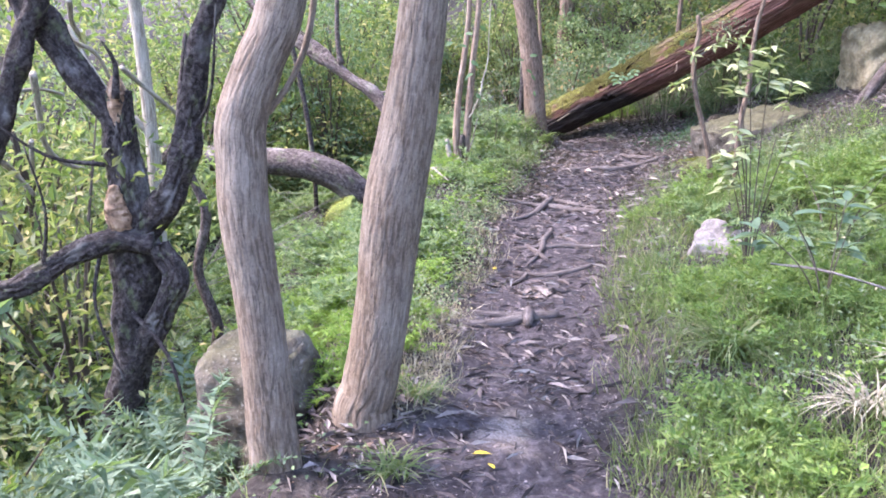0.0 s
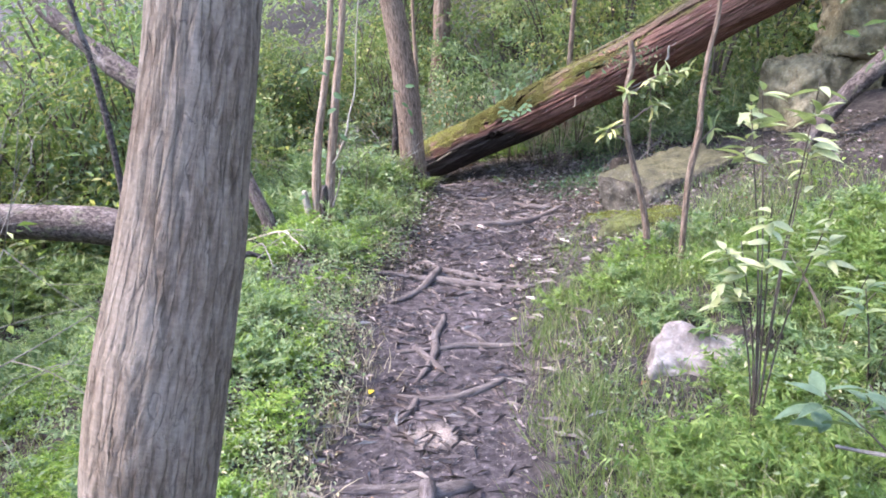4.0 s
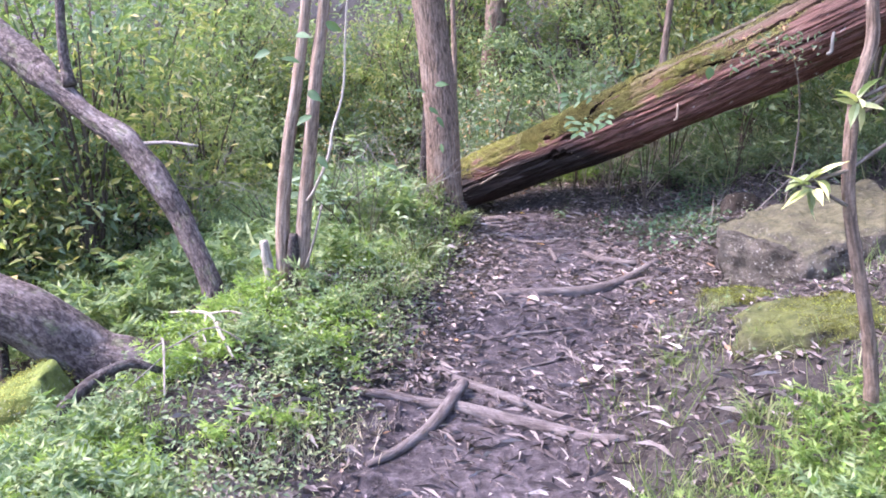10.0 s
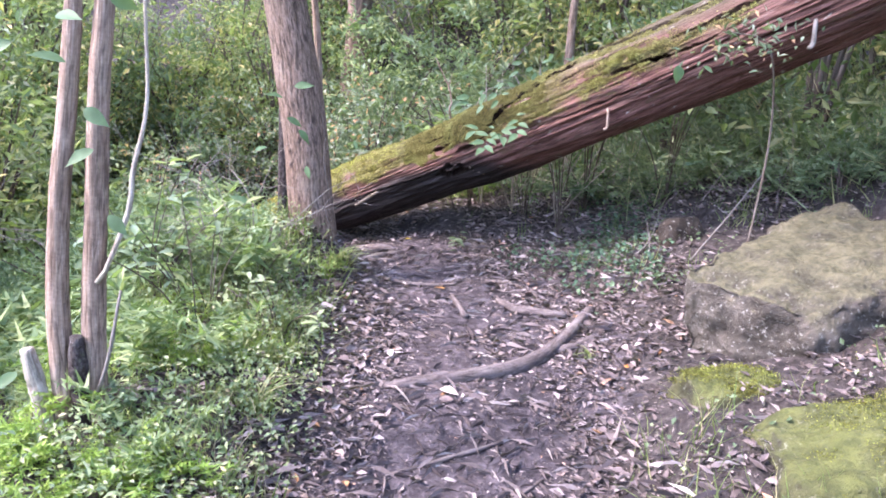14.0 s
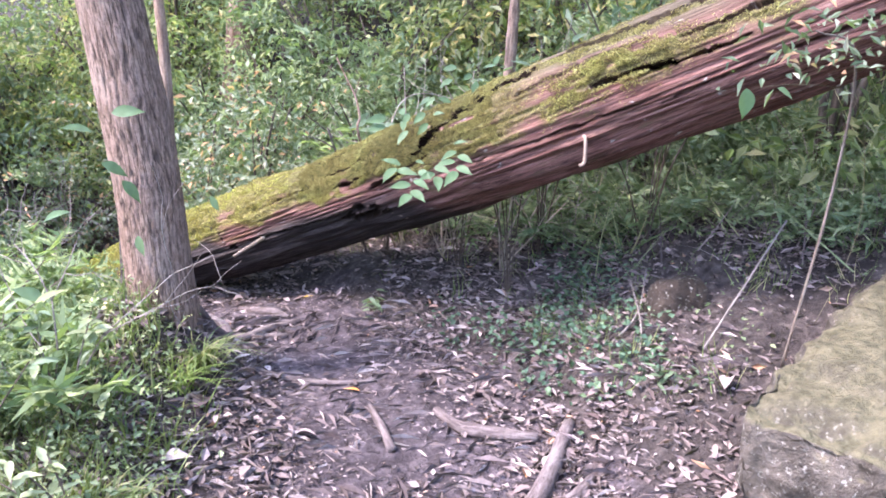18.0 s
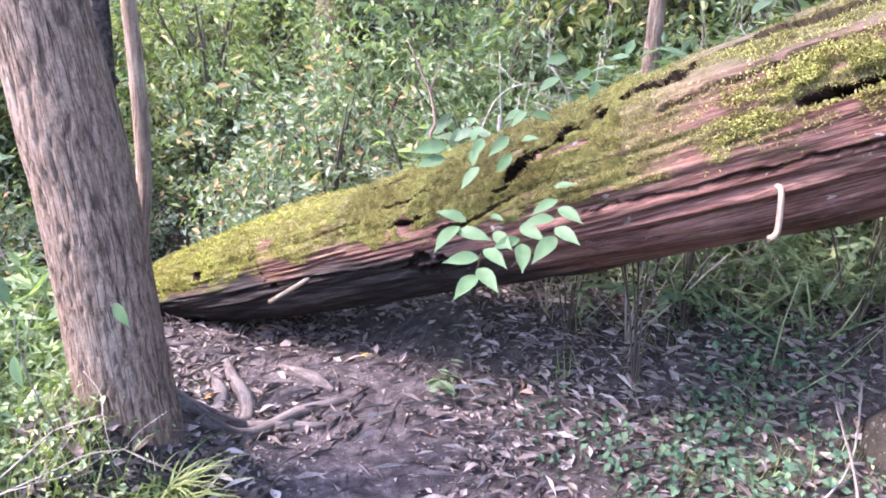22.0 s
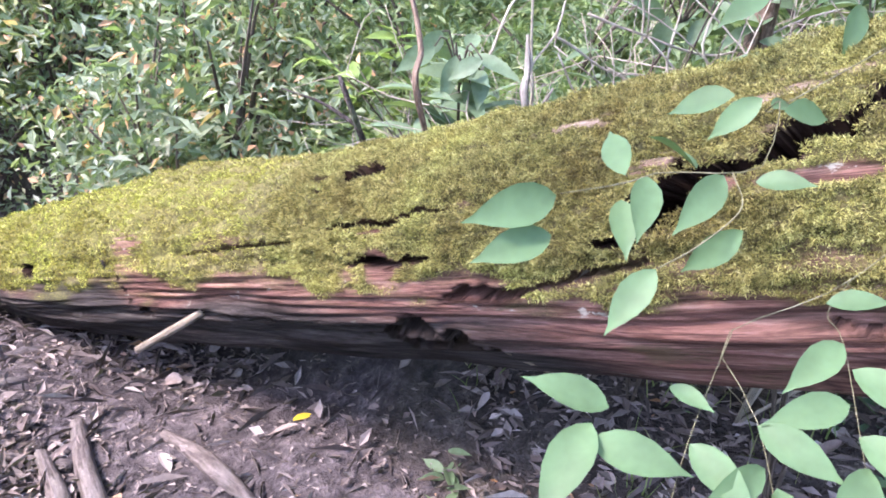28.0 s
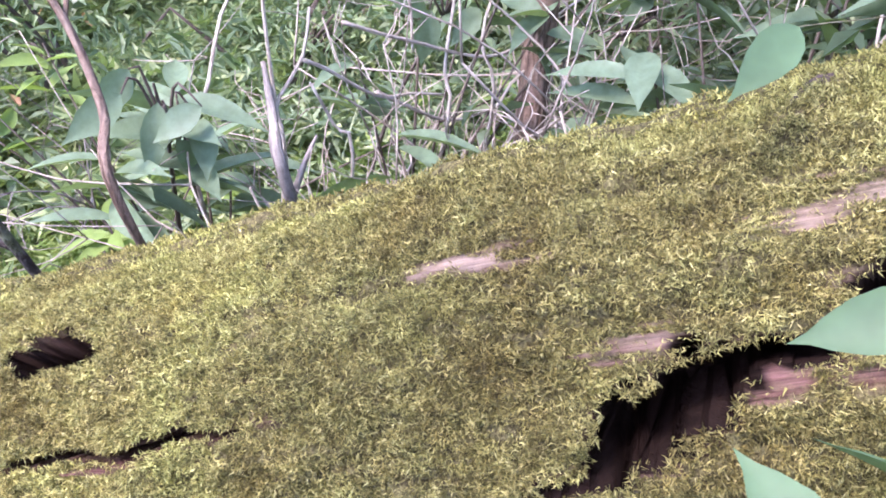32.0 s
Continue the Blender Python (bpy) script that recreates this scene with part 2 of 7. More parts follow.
def mixed(t, fac, a, b, blend="MIX"):
    n = t.nodes.new("ShaderNodeMix")
    n.data_type, n.blend_type = "RGBA", blend
    for s, i in ((fac, 0), (a, 6), (b, 7)):
        if isinstance(s, (int, float)):
            n.inputs[i].default_value = s
        elif isinstance(s, tuple):
            n.inputs[i].default_value = (*s, 1)
        else:
            t.links.new(s, n.inputs[i])
    return n.outputs[2]


def coords(t, kind, scale=(1, 1, 1)):
    c = t.nodes.new("ShaderNodeTexCoord")
    mp = t.nodes.new("ShaderNodeMapping")
    mp.inputs["Scale"].default_value = scale
    t.links.new(c.outputs[kind], mp.inputs[0])
    return mp.outputs[0]


def noise_tex(t, vec, scale, detail=4, rough=.6, distort=0.0):
    n = node(t, "ShaderNodeTexNoise", Scale=scale, Detail=detail, Roughness=rough, Distortion=distort)
    t.links.new(vec, n.inputs["Vector"])
    return n.outputs[0]


def bumped(t, b, height, strength=.5, distance=.01):
    n = node(t, "ShaderNodeBump", Strength=strength, Distance=distance)
    t.links.new(height, n.inputs["Height"])
    t.links.new(n.outputs[0], b.inputs["Normal"])


def bark(name, dark, mid, pale, fibre=40.0, stretch=.12, relief=.012, patch=(.3, .3, .3), patch_at=.62, green=0.0, plates=0.0, long=.12, bold=.9, deep=.5):
    m, t, b = material(name, .9, .15)
    uv = coords(t, "UV", (fibre, fibre * stretch, 1))
    f = noise_tex(t, uv, 1.0, 6, .65, .6)
    big = noise_tex(t, coords(t, "UV", (6, 2.2, 1)), 1.0, 4)
    fine = noise_tex(t, coords(t, "UV", (220, 60, 1)), 1.0, 3)
    col = ramp(t, f, [(.3, dark), (.47, mid), (.68, pale)]).outputs[0]
    spots = ramp(t, big, [(patch_at - .07, grey(0)), (patch_at + .07, grey(1))]).outputs[0]
    col = mixed(t, spots, col, mixed(t, .6, col, patch))
    if green:
        lich = ramp(t, noise_tex(t, coords(t, "UV", (14, 9, 1)), 1.0, 5), [(.56, grey(0)), (.66, grey(green))]).outputs[0]
        col = mixed(t, lich, col, (.17, .2, .10))
    crack = noise_tex(t, coords(t, "UV", (fibre * .8, fibre * stretch * .6, 1)), 1.0, 3, .5, .7)
    broken = ramp(t, noise_tex(t, coords(t, "UV", (fibre * .35, fibre * .12, 1)), 1.0, 2), [(.42, grey(0)), (.55, grey(1))]).outputs[0]
    line = mixed(t, broken, grey(1.0), ramp(t, crack, [(.47, grey(1)), (.495, grey(.3)), (.52, grey(1))]).outputs[0])
    col = mixed(t, .6, col, line, "MULTIPLY")
    fl = ramp(t, noise_tex(t, coords(t, "UV", (70, 110, 1)), 1.0, 5, .7), [(.3, grey(.6)), (.7, grey(1.12))]).outputs[0]
    col = mixed(t, .7, col, fl, "MULTIPLY")
    if plates:
        shake = node(t, "ShaderNodeTexNoise", Scale=1.0, Detail=4)
        t.links.new(coords(t, "UV", (24, 14, 1)), shake.inputs["Vector"])
        vm = t.nodes.new("ShaderNodeVectorMath")
        vm.operation = "MULTIPLY_ADD"
        t.links.new(shake.outputs["Color"], vm.inputs[0])
        vm.inputs[1].default_value = (.8, .5, 0)
        t.links.new(coords(t, "UV", (plates, plates * long, 1)), vm.inputs[2])
        vo = node(t, "ShaderNodeTexVoronoi", Scale=1.0)
        vo.feature = "DISTANCE_TO_EDGE"
        t.links.new(vm.outputs[0], vo.inputs["Vector"])
        edge = ramp(t, vo.outputs["Distance"], [(.0, grey(.06)), (.045, grey(.25)), (.1, grey(1.0)), (.4, grey(1.1))]).outputs[0]
        gate = ramp(t, noise_tex(t, coords(t, "UV", (13, 5, 1)), 1.0, 4), [(.36, grey(.15)), (.56, grey(1))]).outputs[0]
        edge = mixed(t, gate, grey(1.0), edge)
        col = mixed(t, bold, col, edge, "MULTIPLY")
        line = mixed(t, .65, line, edge)
    # furrow depth darkens the colour as well, painting in the crevice shade
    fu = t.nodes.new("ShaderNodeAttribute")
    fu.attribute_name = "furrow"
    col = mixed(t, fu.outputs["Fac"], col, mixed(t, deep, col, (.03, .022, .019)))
    t.links.new(col, b.inputs["Base Color"])
    f = mixed(t, .5, f, fl)
    f = mixed(t, .5, f, line)
    h = t.nodes.new("ShaderNodeMath")
    h.operation = "MULTIPLY_ADD"
    t.links.new(fine, h.inputs[0])
    h.inputs[1].default_value = .3
    t.links.new(f, h.inputs[2])
    bumped(t, b, h.outputs[0], .9, relief)
    return m


def leaf_mat(name, stops, through_light=.35, rough=.45, spec=.4, grain=60, vary=0.0):
    """Leaf: its shade varies from leaf to leaf; some light comes through."""
    m, t, b = material(name, rough, spec)
    g = t.nodes.new("ShaderNodeNewGeometry")
    c = ramp(t, g.outputs["Random Per Island"], stops).outputs[0]
    v = ramp(t, noise_tex(t, coords(t, "Object"), grain, 3), [(.3, grey(.55)), (.7, grey(1.2))]).outputs[0]
    c = mixed(t, .6, c, v, "MULTIPLY")
    if vary:
        own = t.nodes.new("ShaderNodeObjectInfo")
        c = mixed(t, vary, c, ramp(t, own.outputs["Random"], [(0, (.42, .46, .46)), (.28, (.75, .82, .82)), (.5, (1.1, 1.05, .85)), (.75, (1.45, 1.15, .78)), (1, (1.85, 1.6, 1.15))]).outputs[0], "MULTIPLY")
    t.links.new(c, b.inputs["Base Color"])
    tr = t.nodes.new("ShaderNodeBsdfTranslucent")
    t.links.new(mixed(t, .5, c, (.25, .4, .05), "MIX"), tr.inputs[0])
    mx = t.nodes.new("ShaderNodeMixShader")
    mx.inputs[0].default_value = through_light
    t.links.new(b.outputs[0], mx.inputs[1])
    t.links.new(tr.outputs[0], mx.inputs[2])
    t.links.new(mx.outputs[0], t.nodes["Material Output"].inputs[0])
    return m


def plain(name, stops, rough=.8, scale=20.0, relief=.004, spec=.25):
    m, t, b = material(name, rough, spec)
    n = noise_tex(t, coords(t, "Object"), scale, 6)
    t.links.new(ramp(t, n, stops).outputs[0], b.inputs["Base Color"])
    bumped(t, b, n, .7, relief)
    return m


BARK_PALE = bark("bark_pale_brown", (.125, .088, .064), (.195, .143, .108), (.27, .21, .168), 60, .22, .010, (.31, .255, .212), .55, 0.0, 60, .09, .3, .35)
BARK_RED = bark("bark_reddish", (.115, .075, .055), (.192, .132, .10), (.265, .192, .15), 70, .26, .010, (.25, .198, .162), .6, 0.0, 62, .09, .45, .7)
BARK_DARK = bark("bark_dark", (.013, .010, .011), (.045, .036, .035), (.13, .11, .105), 45, .8, .02, (.34, .32, .31), .61, .45)
BARK_GREY = bark("bark_grey_mauve", (.028, .021, .02), (.095, .072, .068), (.21, .168, .155), 45, .7, .014, (.36, .31, .295), .60, .45, 60, .3, .5)
BARK_SNAG = bark("bark_pinkish_stem", (.14, .09, .065), (.26, .182, .138), (.38, .29, .23), 120, .06, .004, (.36, .29, .24), .58, 0.0, 90, .04, .5)
BARK_STEM = bark("bark_thin_stem", (0.0691, 0.0547, 0.0461), (0.155, 0.121, 0.0952), (0.242, 0.202, 0.162), 120, .08, .004, (0.207, 0.19, 0.173), .58)
TWIG = bark("dry_twig", (0.092, 0.0768, 0.0666), (0.194, 0.169, 0.149), (0.286, 0.256, 0.23), 200, .1, .002, (0.215, 0.205, 0.194), .6)
ROOT = bark("root_bark", (0.0414, 0.0322, 0.0322), (0.0967, 0.0761, 0.0736), (0.176, 0.147, 0.138), 90, .15, .004, (0.193, 0.17, 0.161), .56)
STEM_DARK = bark("bark_dark_stem", (.03, .024, .02), (.075, .058, .046), (.14, .112, .09), 120, .08, .004, (.12, .105, .09), .58)
CUTWOOD = plain("broken_wood", [(.3, (.05, .03, .02)), (.5, (.26, .16, .10)), (.72, (.48, .34, .24))], .85, 24, .01)

LEAF_BACK = leaf_mat("leaf_understorey", [(0, (.045, .066, .036)), (.3, (.095, .13, .062)), (.6, (.175, .205, .10)), (.85, (.28, .28, .145)), (1, (.42, .36, .21))], .42, .5, .18, 60, .65)
LEAF_GREY = leaf_mat("leaf_grey_green", [(0, (.075, .115, .08)), (.5, (.15, .205, .128)), (1, (.26, .31, .20))], .38, .5, .2, 60, .7)
LEAF_PINK = leaf_mat("leaf_new_growth", [(0, (.055, .086, .066)), (.4, (.11, .15, .106)), (.7, (.19, .232, .17)), (.84, (.27, .30, .26)), (.9, (.30, .30, .25)), (.92, (.42, .25, .165)), (1, (.5, .28, .19))], .35, .5, .15, 60, .3)
LEAF_FERN = leaf_mat("leaf_bright_fern", [(0, (.07, .125, .034)), (.5, (.14, .21, .055)), (1, (.25, .31, .095))], .4, .5, .25)
LEAF_GRASS = leaf_mat("grass_blade", [(0, (.065, .10, .036)), (.5, (.12, .162, .058)), (.8, (.195, .22, .09)), (1, (.33, .29, .175))], .35, .5, .25)
LEAF_IVY = leaf_mat("leaf_groundcover", [(0, (.06, .095, .055)), (.6, (.125, .172, .092)), (1, (.24, .285, .155))], .25, .6, .2)
LEAF_LIME = leaf_mat("leaf_lime_fern", [(0, (.10, .18, .035)), (.5, (.18, .285, .055)), (1, (.30, .39, .10))], .42, .5, .2)
LEAF_VERGE = leaf_mat("leaf_verge_fern", [(0, (.065, .11, .055)), (.45, (.135, .195, .09)), (.8, (.225, .29, .13)), (1, (.34, .38, .18))], .4, .5, .25)
LEAF_WEED = leaf_mat("leaf_weed", [(0, (.085, .125, .066)), (.5, (.18, .225, .12)), (.9, (.31, .325, .185)), (1, (.46, .39, .23))], .3, .5, .25)
LEAF_VINE = leaf_mat("leaf_vine", [(0, (.058, .104, .05)), (1, (.082, .136, .068))], .25, .55, .2, 25)
LEAF_WATTLE = leaf_mat("leaf_wattle", [(0, (.085, .128, .085)), (.5, (.145, .20, .135)), (1, (.235, .29, .20))], .35, .55, .2)
LEAF_PALE = leaf_mat("leaf_pale_olive", [(0, (.17, .21, .09)), (.5, (.30, .32, .16)), (.8, (.46, .45, .25)), (1, (.55, .52, .20))], .3, .4, .4)
LEAF_BLUE = leaf_mat("leaf_bluish_green", [(0, (.072, .11, .066)), (.6, (.115, .162, .098)), (1, (.165, .212, .132))], .25, .5, .2)
LEAF_DEAD = leaf_mat("leaf_dead", [(0, (.062, .047, .044)), (.3, (.11, .083, .078)), (.65, (.17, .132, .125)), (.92, (.255, .208, .20)), (.97, (.35, .295, .28)), (1, (.29, .145, .068))], .05, .6, .2)
LEAF_YELLOW = leaf_mat("leaf_yellow", [(0, (.62, .42, .03)), (1, (.70, .50, .05))], .2)
LEAF_CREEP = leaf_mat("leaf_creeper", [(0, (.032, .066, .044)), (.7, (.066, .12, .074)), (1, (.11, .165, .088))], .15, .55, .2)
TWIGLET = leaf_mat("bark_shred", [(0, (.05, .038, .038)), (.5, (.125, .098, .095)), (.85, (.22, .18, .17)), (1, (.40, .35, .32))], .02, .8, .2)
STRAW = leaf_mat("dry_grass", [(0, (0.224, 0.176, 0.12)), (1, (0.416, 0.36, 0.264))], .15, .7)


def ground_mat():
    m, t, b = material("forest_soil", .95, .12)
    at = t.nodes.new("ShaderNodeAttribute")
    at.attribute_name = "track"
    o = coords(t, "Object")
    n1, n2, n3 = noise_tex(t, o, 2.2, 5), noise_tex(t, o, 18, 6), noise_tex(t, o, 120, 4)
    soil = ramp(t, n2, [(.3, (.03, .0245, .026)), (.5, (.07, .057, .061)), (.72, (.145, .12, .126))]).outputs[0]
    duff = ramp(t, n2, [(.3, (.028, .0235, .0225)), (.55, (.063, .052, .048)), (.75, (.125, .104, .095))]).outputs[0]
    col = mixed(t, at.outputs["Fac"], duff, soil)
    # sunlit spots on the soil, put into its colour as pale patches
    sun_fleck = t.nodes.new("ShaderNodeAttribute")
    sun_fleck.attribute_name = "sun_fleck"
    col = mixed(t, sun_fleck.outputs["Fac"], col, ramp(t, n3, [(.25, (.22, .17, .15)), (.7, (.42, .345, .305))]).outputs[0])
    col = mixed(t, .7, col, ramp(t, n1, [(.35, grey(.55)), (.65, grey(1.25))]).outputs[0], "MULTIPLY")
    col = mixed(t, .6, col, ramp(t, noise_tex(t, o, 45, 5, .7), [(.35, grey(.5)), (.65, grey(1.35))]).outputs[0], "MULTIPLY")
    col = mixed(t, .4, col, ramp(t, n3, [(.35, grey(.5)), (.65, grey(1.3))]).outputs[0], "MULTIPLY")
    t.links.new(col, b.inputs["Base Color"])
    h = t.nodes.new("ShaderNodeMath")
    h.operation = "MULTIPLY_ADD"
    t.links.new(n3, h.inputs[0])
    h.inputs[1].default_value = .35
    t.links.new(n2, h.inputs[2])
    bumped(t, b, h.outputs[0], 1.0, .04)
    return m


def stone_mat(name, dark, mid, pale, moss=0.0, moss_from=.55, crust=((.04, .042, .014), (.13, .125, .04))):
    m, t, b = material(name, .9, .2)
    o = coords(t, "Object")
    n1, n2, n3 = noise_tex(t, o, 4, 6), noise_tex(t, o, 30, 6), noise_tex(t, o, 150, 3)
    col = ramp(t, n1, [(.3, dark), (.5, mid), (.72, pale)]).outputs[0]
    col = mixed(t, .5, col, ramp(t, n2, [(.3, grey(.55)), (.7, grey(1.2))]).outputs[0], "MULTIPLY")
    spots = ramp(t, noise_tex(t, o, 55, 2), [(.60, grey(0)), (.68, grey(.5))]).outputs[0]
    col = mixed(t, spots, col, (.36, .345, .30))
    blot = ramp(t, noise_tex(t, o, 11, 5, .7), [(.38, grey(.4)), (.6, grey(1.15))]).outputs[0]
    col = mixed(t, .7, col, blot, "MULTIPLY")
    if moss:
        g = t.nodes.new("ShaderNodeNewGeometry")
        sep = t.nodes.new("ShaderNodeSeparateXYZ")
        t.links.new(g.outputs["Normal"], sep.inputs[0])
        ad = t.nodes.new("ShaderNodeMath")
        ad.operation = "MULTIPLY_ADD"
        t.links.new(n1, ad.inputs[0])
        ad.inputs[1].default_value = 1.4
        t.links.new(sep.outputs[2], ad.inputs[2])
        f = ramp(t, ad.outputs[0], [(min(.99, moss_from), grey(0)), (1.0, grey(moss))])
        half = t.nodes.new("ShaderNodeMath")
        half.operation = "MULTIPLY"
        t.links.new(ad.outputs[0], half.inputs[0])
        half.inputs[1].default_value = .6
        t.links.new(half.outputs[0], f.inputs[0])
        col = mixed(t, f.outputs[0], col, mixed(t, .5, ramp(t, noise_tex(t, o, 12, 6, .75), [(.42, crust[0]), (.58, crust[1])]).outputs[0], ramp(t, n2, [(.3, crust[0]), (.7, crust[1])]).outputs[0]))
    t.links.new(col, b.inputs["Base Color"])
    h = t.nodes.new("ShaderNodeMath")
    h.operation = "MULTIPLY_ADD"
    t.links.new(n3, h.inputs[0])
    h.inputs[1].default_value = .3
    t.links.new(n2, h.inputs[2])
    bumped(t, b, h.outputs[0], .9, .03)
    return m


GROUND = ground_mat()
# dark stone; the paler mossy crust on upper faces also paints their light
STONE_MOSSY_TOPLIT = stone_mat("sandstone_mossy_toplit", (.036, .030, .024), (.074, .062, .05), (.14, .12, .098), .95, .70, ((.038, .036, .018), (.135, .122, .072)))
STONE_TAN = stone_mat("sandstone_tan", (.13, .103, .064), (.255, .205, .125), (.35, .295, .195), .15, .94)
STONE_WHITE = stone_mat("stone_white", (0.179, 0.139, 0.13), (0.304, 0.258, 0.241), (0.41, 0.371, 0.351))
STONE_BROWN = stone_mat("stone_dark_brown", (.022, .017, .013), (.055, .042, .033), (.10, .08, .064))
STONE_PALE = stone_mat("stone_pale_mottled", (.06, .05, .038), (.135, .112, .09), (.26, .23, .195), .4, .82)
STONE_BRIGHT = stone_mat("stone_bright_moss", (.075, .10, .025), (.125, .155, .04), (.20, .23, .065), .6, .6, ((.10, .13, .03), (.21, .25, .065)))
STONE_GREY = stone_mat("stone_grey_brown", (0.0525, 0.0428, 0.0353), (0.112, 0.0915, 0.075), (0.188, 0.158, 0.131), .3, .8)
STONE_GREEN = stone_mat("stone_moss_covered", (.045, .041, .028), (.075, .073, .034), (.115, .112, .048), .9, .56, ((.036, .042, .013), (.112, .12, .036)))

# ---- ground ----
def spaced(lo, a, b, hi, fine, n):
    """Lines close together from a to b and ever wider outside."""
    inner = np.arange(a, b, fine)
    g = np.linspace(0, 1, n)[1:]
    return np.concatenate([(a - (a - lo) * g ** 3)[::-1], inner, b + (hi - b) * g ** 3])


def build_ground():
    xs, ys = spaced(-150, -1.6, 4.2, 150, .045, 40), spaced(-120, 1.5, 13.5, 200, .045, 44)
    X, Y = np.meshgrid(xs, ys)
    Z = gh(X, Y)
    k = len(xs)
    i, j = np.meshgrid(np.arange(len(ys) - 1), np.arange(k - 1), indexing="ij")
    q = (i * k + j).ravel()
    V = np.stack([X.ravel(), Y.ravel(), Z.ravel()], 1)
    ob = mesh("ground", V, np.stack([q, q + 1, q + k + 1, q + k], 1), GROUND)
    c, w = np.interp(Y, TY, TX), np.interp(Y, TY, TW)
    e = np.abs(X - c) / w + fbm(X * 4, Y * 4, 21) * .5
    track = 1 - smooth(.85, 1.25, e)
    sun_fleck = np.zeros_like(track)
    # painted sun flecks: middle x, y and reach both ways
    for px, py, rx, ry in ((.57, 5.03, .17, .10), (.27, 3.1, .14, .2), (-.02, 4.38, .34, .13), (-.55, 3.75, .25, .22), (.1, 6.5, .25, .15)):
        r = np.hypot((X - px) / rx, (Y - py) / ry) + fbm(X * 9, Y * 9, 33) * .9
        sun_fleck = np.maximum(sun_fleck, (1 - smooth(.6, 1.1, r)) * .8)
    for key, a in (("track", track), ("sun_fleck", sun_fleck)):
        ob.data.attributes.new(key, "FLOAT", "POINT").data.foreach_set("value", a.ravel().astype(np.float32))
    tagged(ob, "dark trodden forest soil with roots and leaf litter", "ground", kind="structure")


build_ground()

# ---- the great fallen log ----
LS0, LS1 = -2.0, 4.7


def log_axis(s):
    s = np.asarray(s, float)
    return np.stack([2.176 + .723 * s - .008 * s ** 2, 11 - 1.162 * s, .918 + .547 * s + .014 * s ** 2], -1)


def log_radius(s):
    return .248 + .01 * s - .006 * s ** 2 - .11 * np.clip(-1.1 - s, 0, 1) ** .9


# cracks: along s, degrees from the top towards the walker, half width in metres, depth
CRACKS = [(.07, 66.6, .31, 63, .0075, .07), (.112, 82.5, .275, 82, .0095, .08), (.50, 81, .545, 79.5, .009, .10), (.535, 78, .575, 70, .034, .17), (.562, 71, .612, 63.5, .032, .17), (.60, 62, .685, 57.5, .011, .13), (.665, 56, .74, 50, .026, .16),
          (.285, 98, .42, 92.6, .010, .06), (.41, 92.8, .56, 87, .008, .05), (.73, 50, .80, 44, .020, .13), (.79, 44.5, .97, 35.0, .018, .10), (1.14, 83, 1.3, 83.5, .013, .09), (1.285, 84, 1.37, 90, .015, .10), (1.36, 90.5, 1.55, 92, .008, .06), (-.3, 72, .0, 70, .005, .04),
          (.9, 60, 1.3, 54, .009, .05), (1.0, 30, 1.9, 36, .016, .07), (-1.02, 76, -.95, 79, .018, .10), (-.56, 79, -.545, 106, .010, .08), (.02, 39, .07, 40, .006, .05),
          (1.4, 70, 2.4, 66, .012, .06), (1.3, 118, 1.9, 114, .006, .03), (.7, 108, 1.3, 112, .006, .03), (-.4, 108, .3, 118, .006, .03), (.1, 122, .32, 128, .018, .08)]
HOLES = [(.2, 113, .03, .06), (.27, 118, .02, .05), (-.5, 112, .02, .05), (.126, 38, .040, .14), (.160, 40.5, .024, .12), (-.99, 77, .028, .10), (.78, 52, .018, .09), (.05, 47, .009, .04)]


def log_shape(S, A):
    """Metres outwards at s and angle A (degrees from the top)."""
    r = log_radius(S)
    k = A / 360 * 2 * np.pi * r / .045
    grain = vnoise(A / 360 * 64 + 128, S * 3.1, 41, 64) - .5
    grain2 = vnoise(A / 360 * 160 + 320, S * 5.5, 42, 160) - .5
    lump = vnoise(A / 360 * 7 + 14, S * 2.0, 43, 7) - .5
    side = smooth(60, 110, np.abs(A))
    d = .018 * grain * (.3 + side) + .012 * grain2 * (.5 + side) + .006 * side * (vnoise(A / 360 * 300 + 600, S * 7, 44, 300) - .5) + .05 * lump
    arcs = np.radians(A) * r
    soft = moss_amount(S, A)
    d = d + soft * (.016 * (vnoise(S * 28, arcs / .034, 45) - .5) + .009 * (vnoise(S * 70, arcs / .015, 46) - .5) + .012 * (vnoise(S * 7, arcs / .03, 47) - .5))
    cut = np.zeros_like(S)
    for s0, a0, s1, a1, w, deep in CRACKS:
        f = np.clip((S - s0) / (s1 - s0), 0, 1)
        wob = w * (.9 * (vnoise(S * 14, 0 * S, 51) - .5) + .8 * (vnoise(S * 60, 0 * S, 52) - .5) + 1.0 * (vnoise(S * 26, A * .12, 55) - .5) + .8 * (vnoise(S * 120, A * 1.1, 56) - .5))
        arc = np.radians(A - (a0 + (a1 - a0) * f)) * r + wob
        end = np.maximum(s0 - S, S - s1) * 1.36
        width = w * (.35 + .65 * np.sqrt(np.clip(4 * f * (1 - f), 0, 1))) * (.6 + .8 * vnoise(S * 35, A * 0, 53))
        cut = np.maximum(cut, deep * (1 - smooth(.75, 1.0, np.hypot(arc, np.maximum(end, 0)) / width)))
    for s0, a0, w, deep in HOLES:
        arc = np.hypot(np.radians(A - a0) * r * 1.2, (S - s0) * 1.36 * .7) / w + (vnoise(S * 50, A * .6, 54) - .5) * .6
        cut = np.maximum(cut, deep * (1 - smooth(.75, 1.0, arc)))
    return d - cut, cut


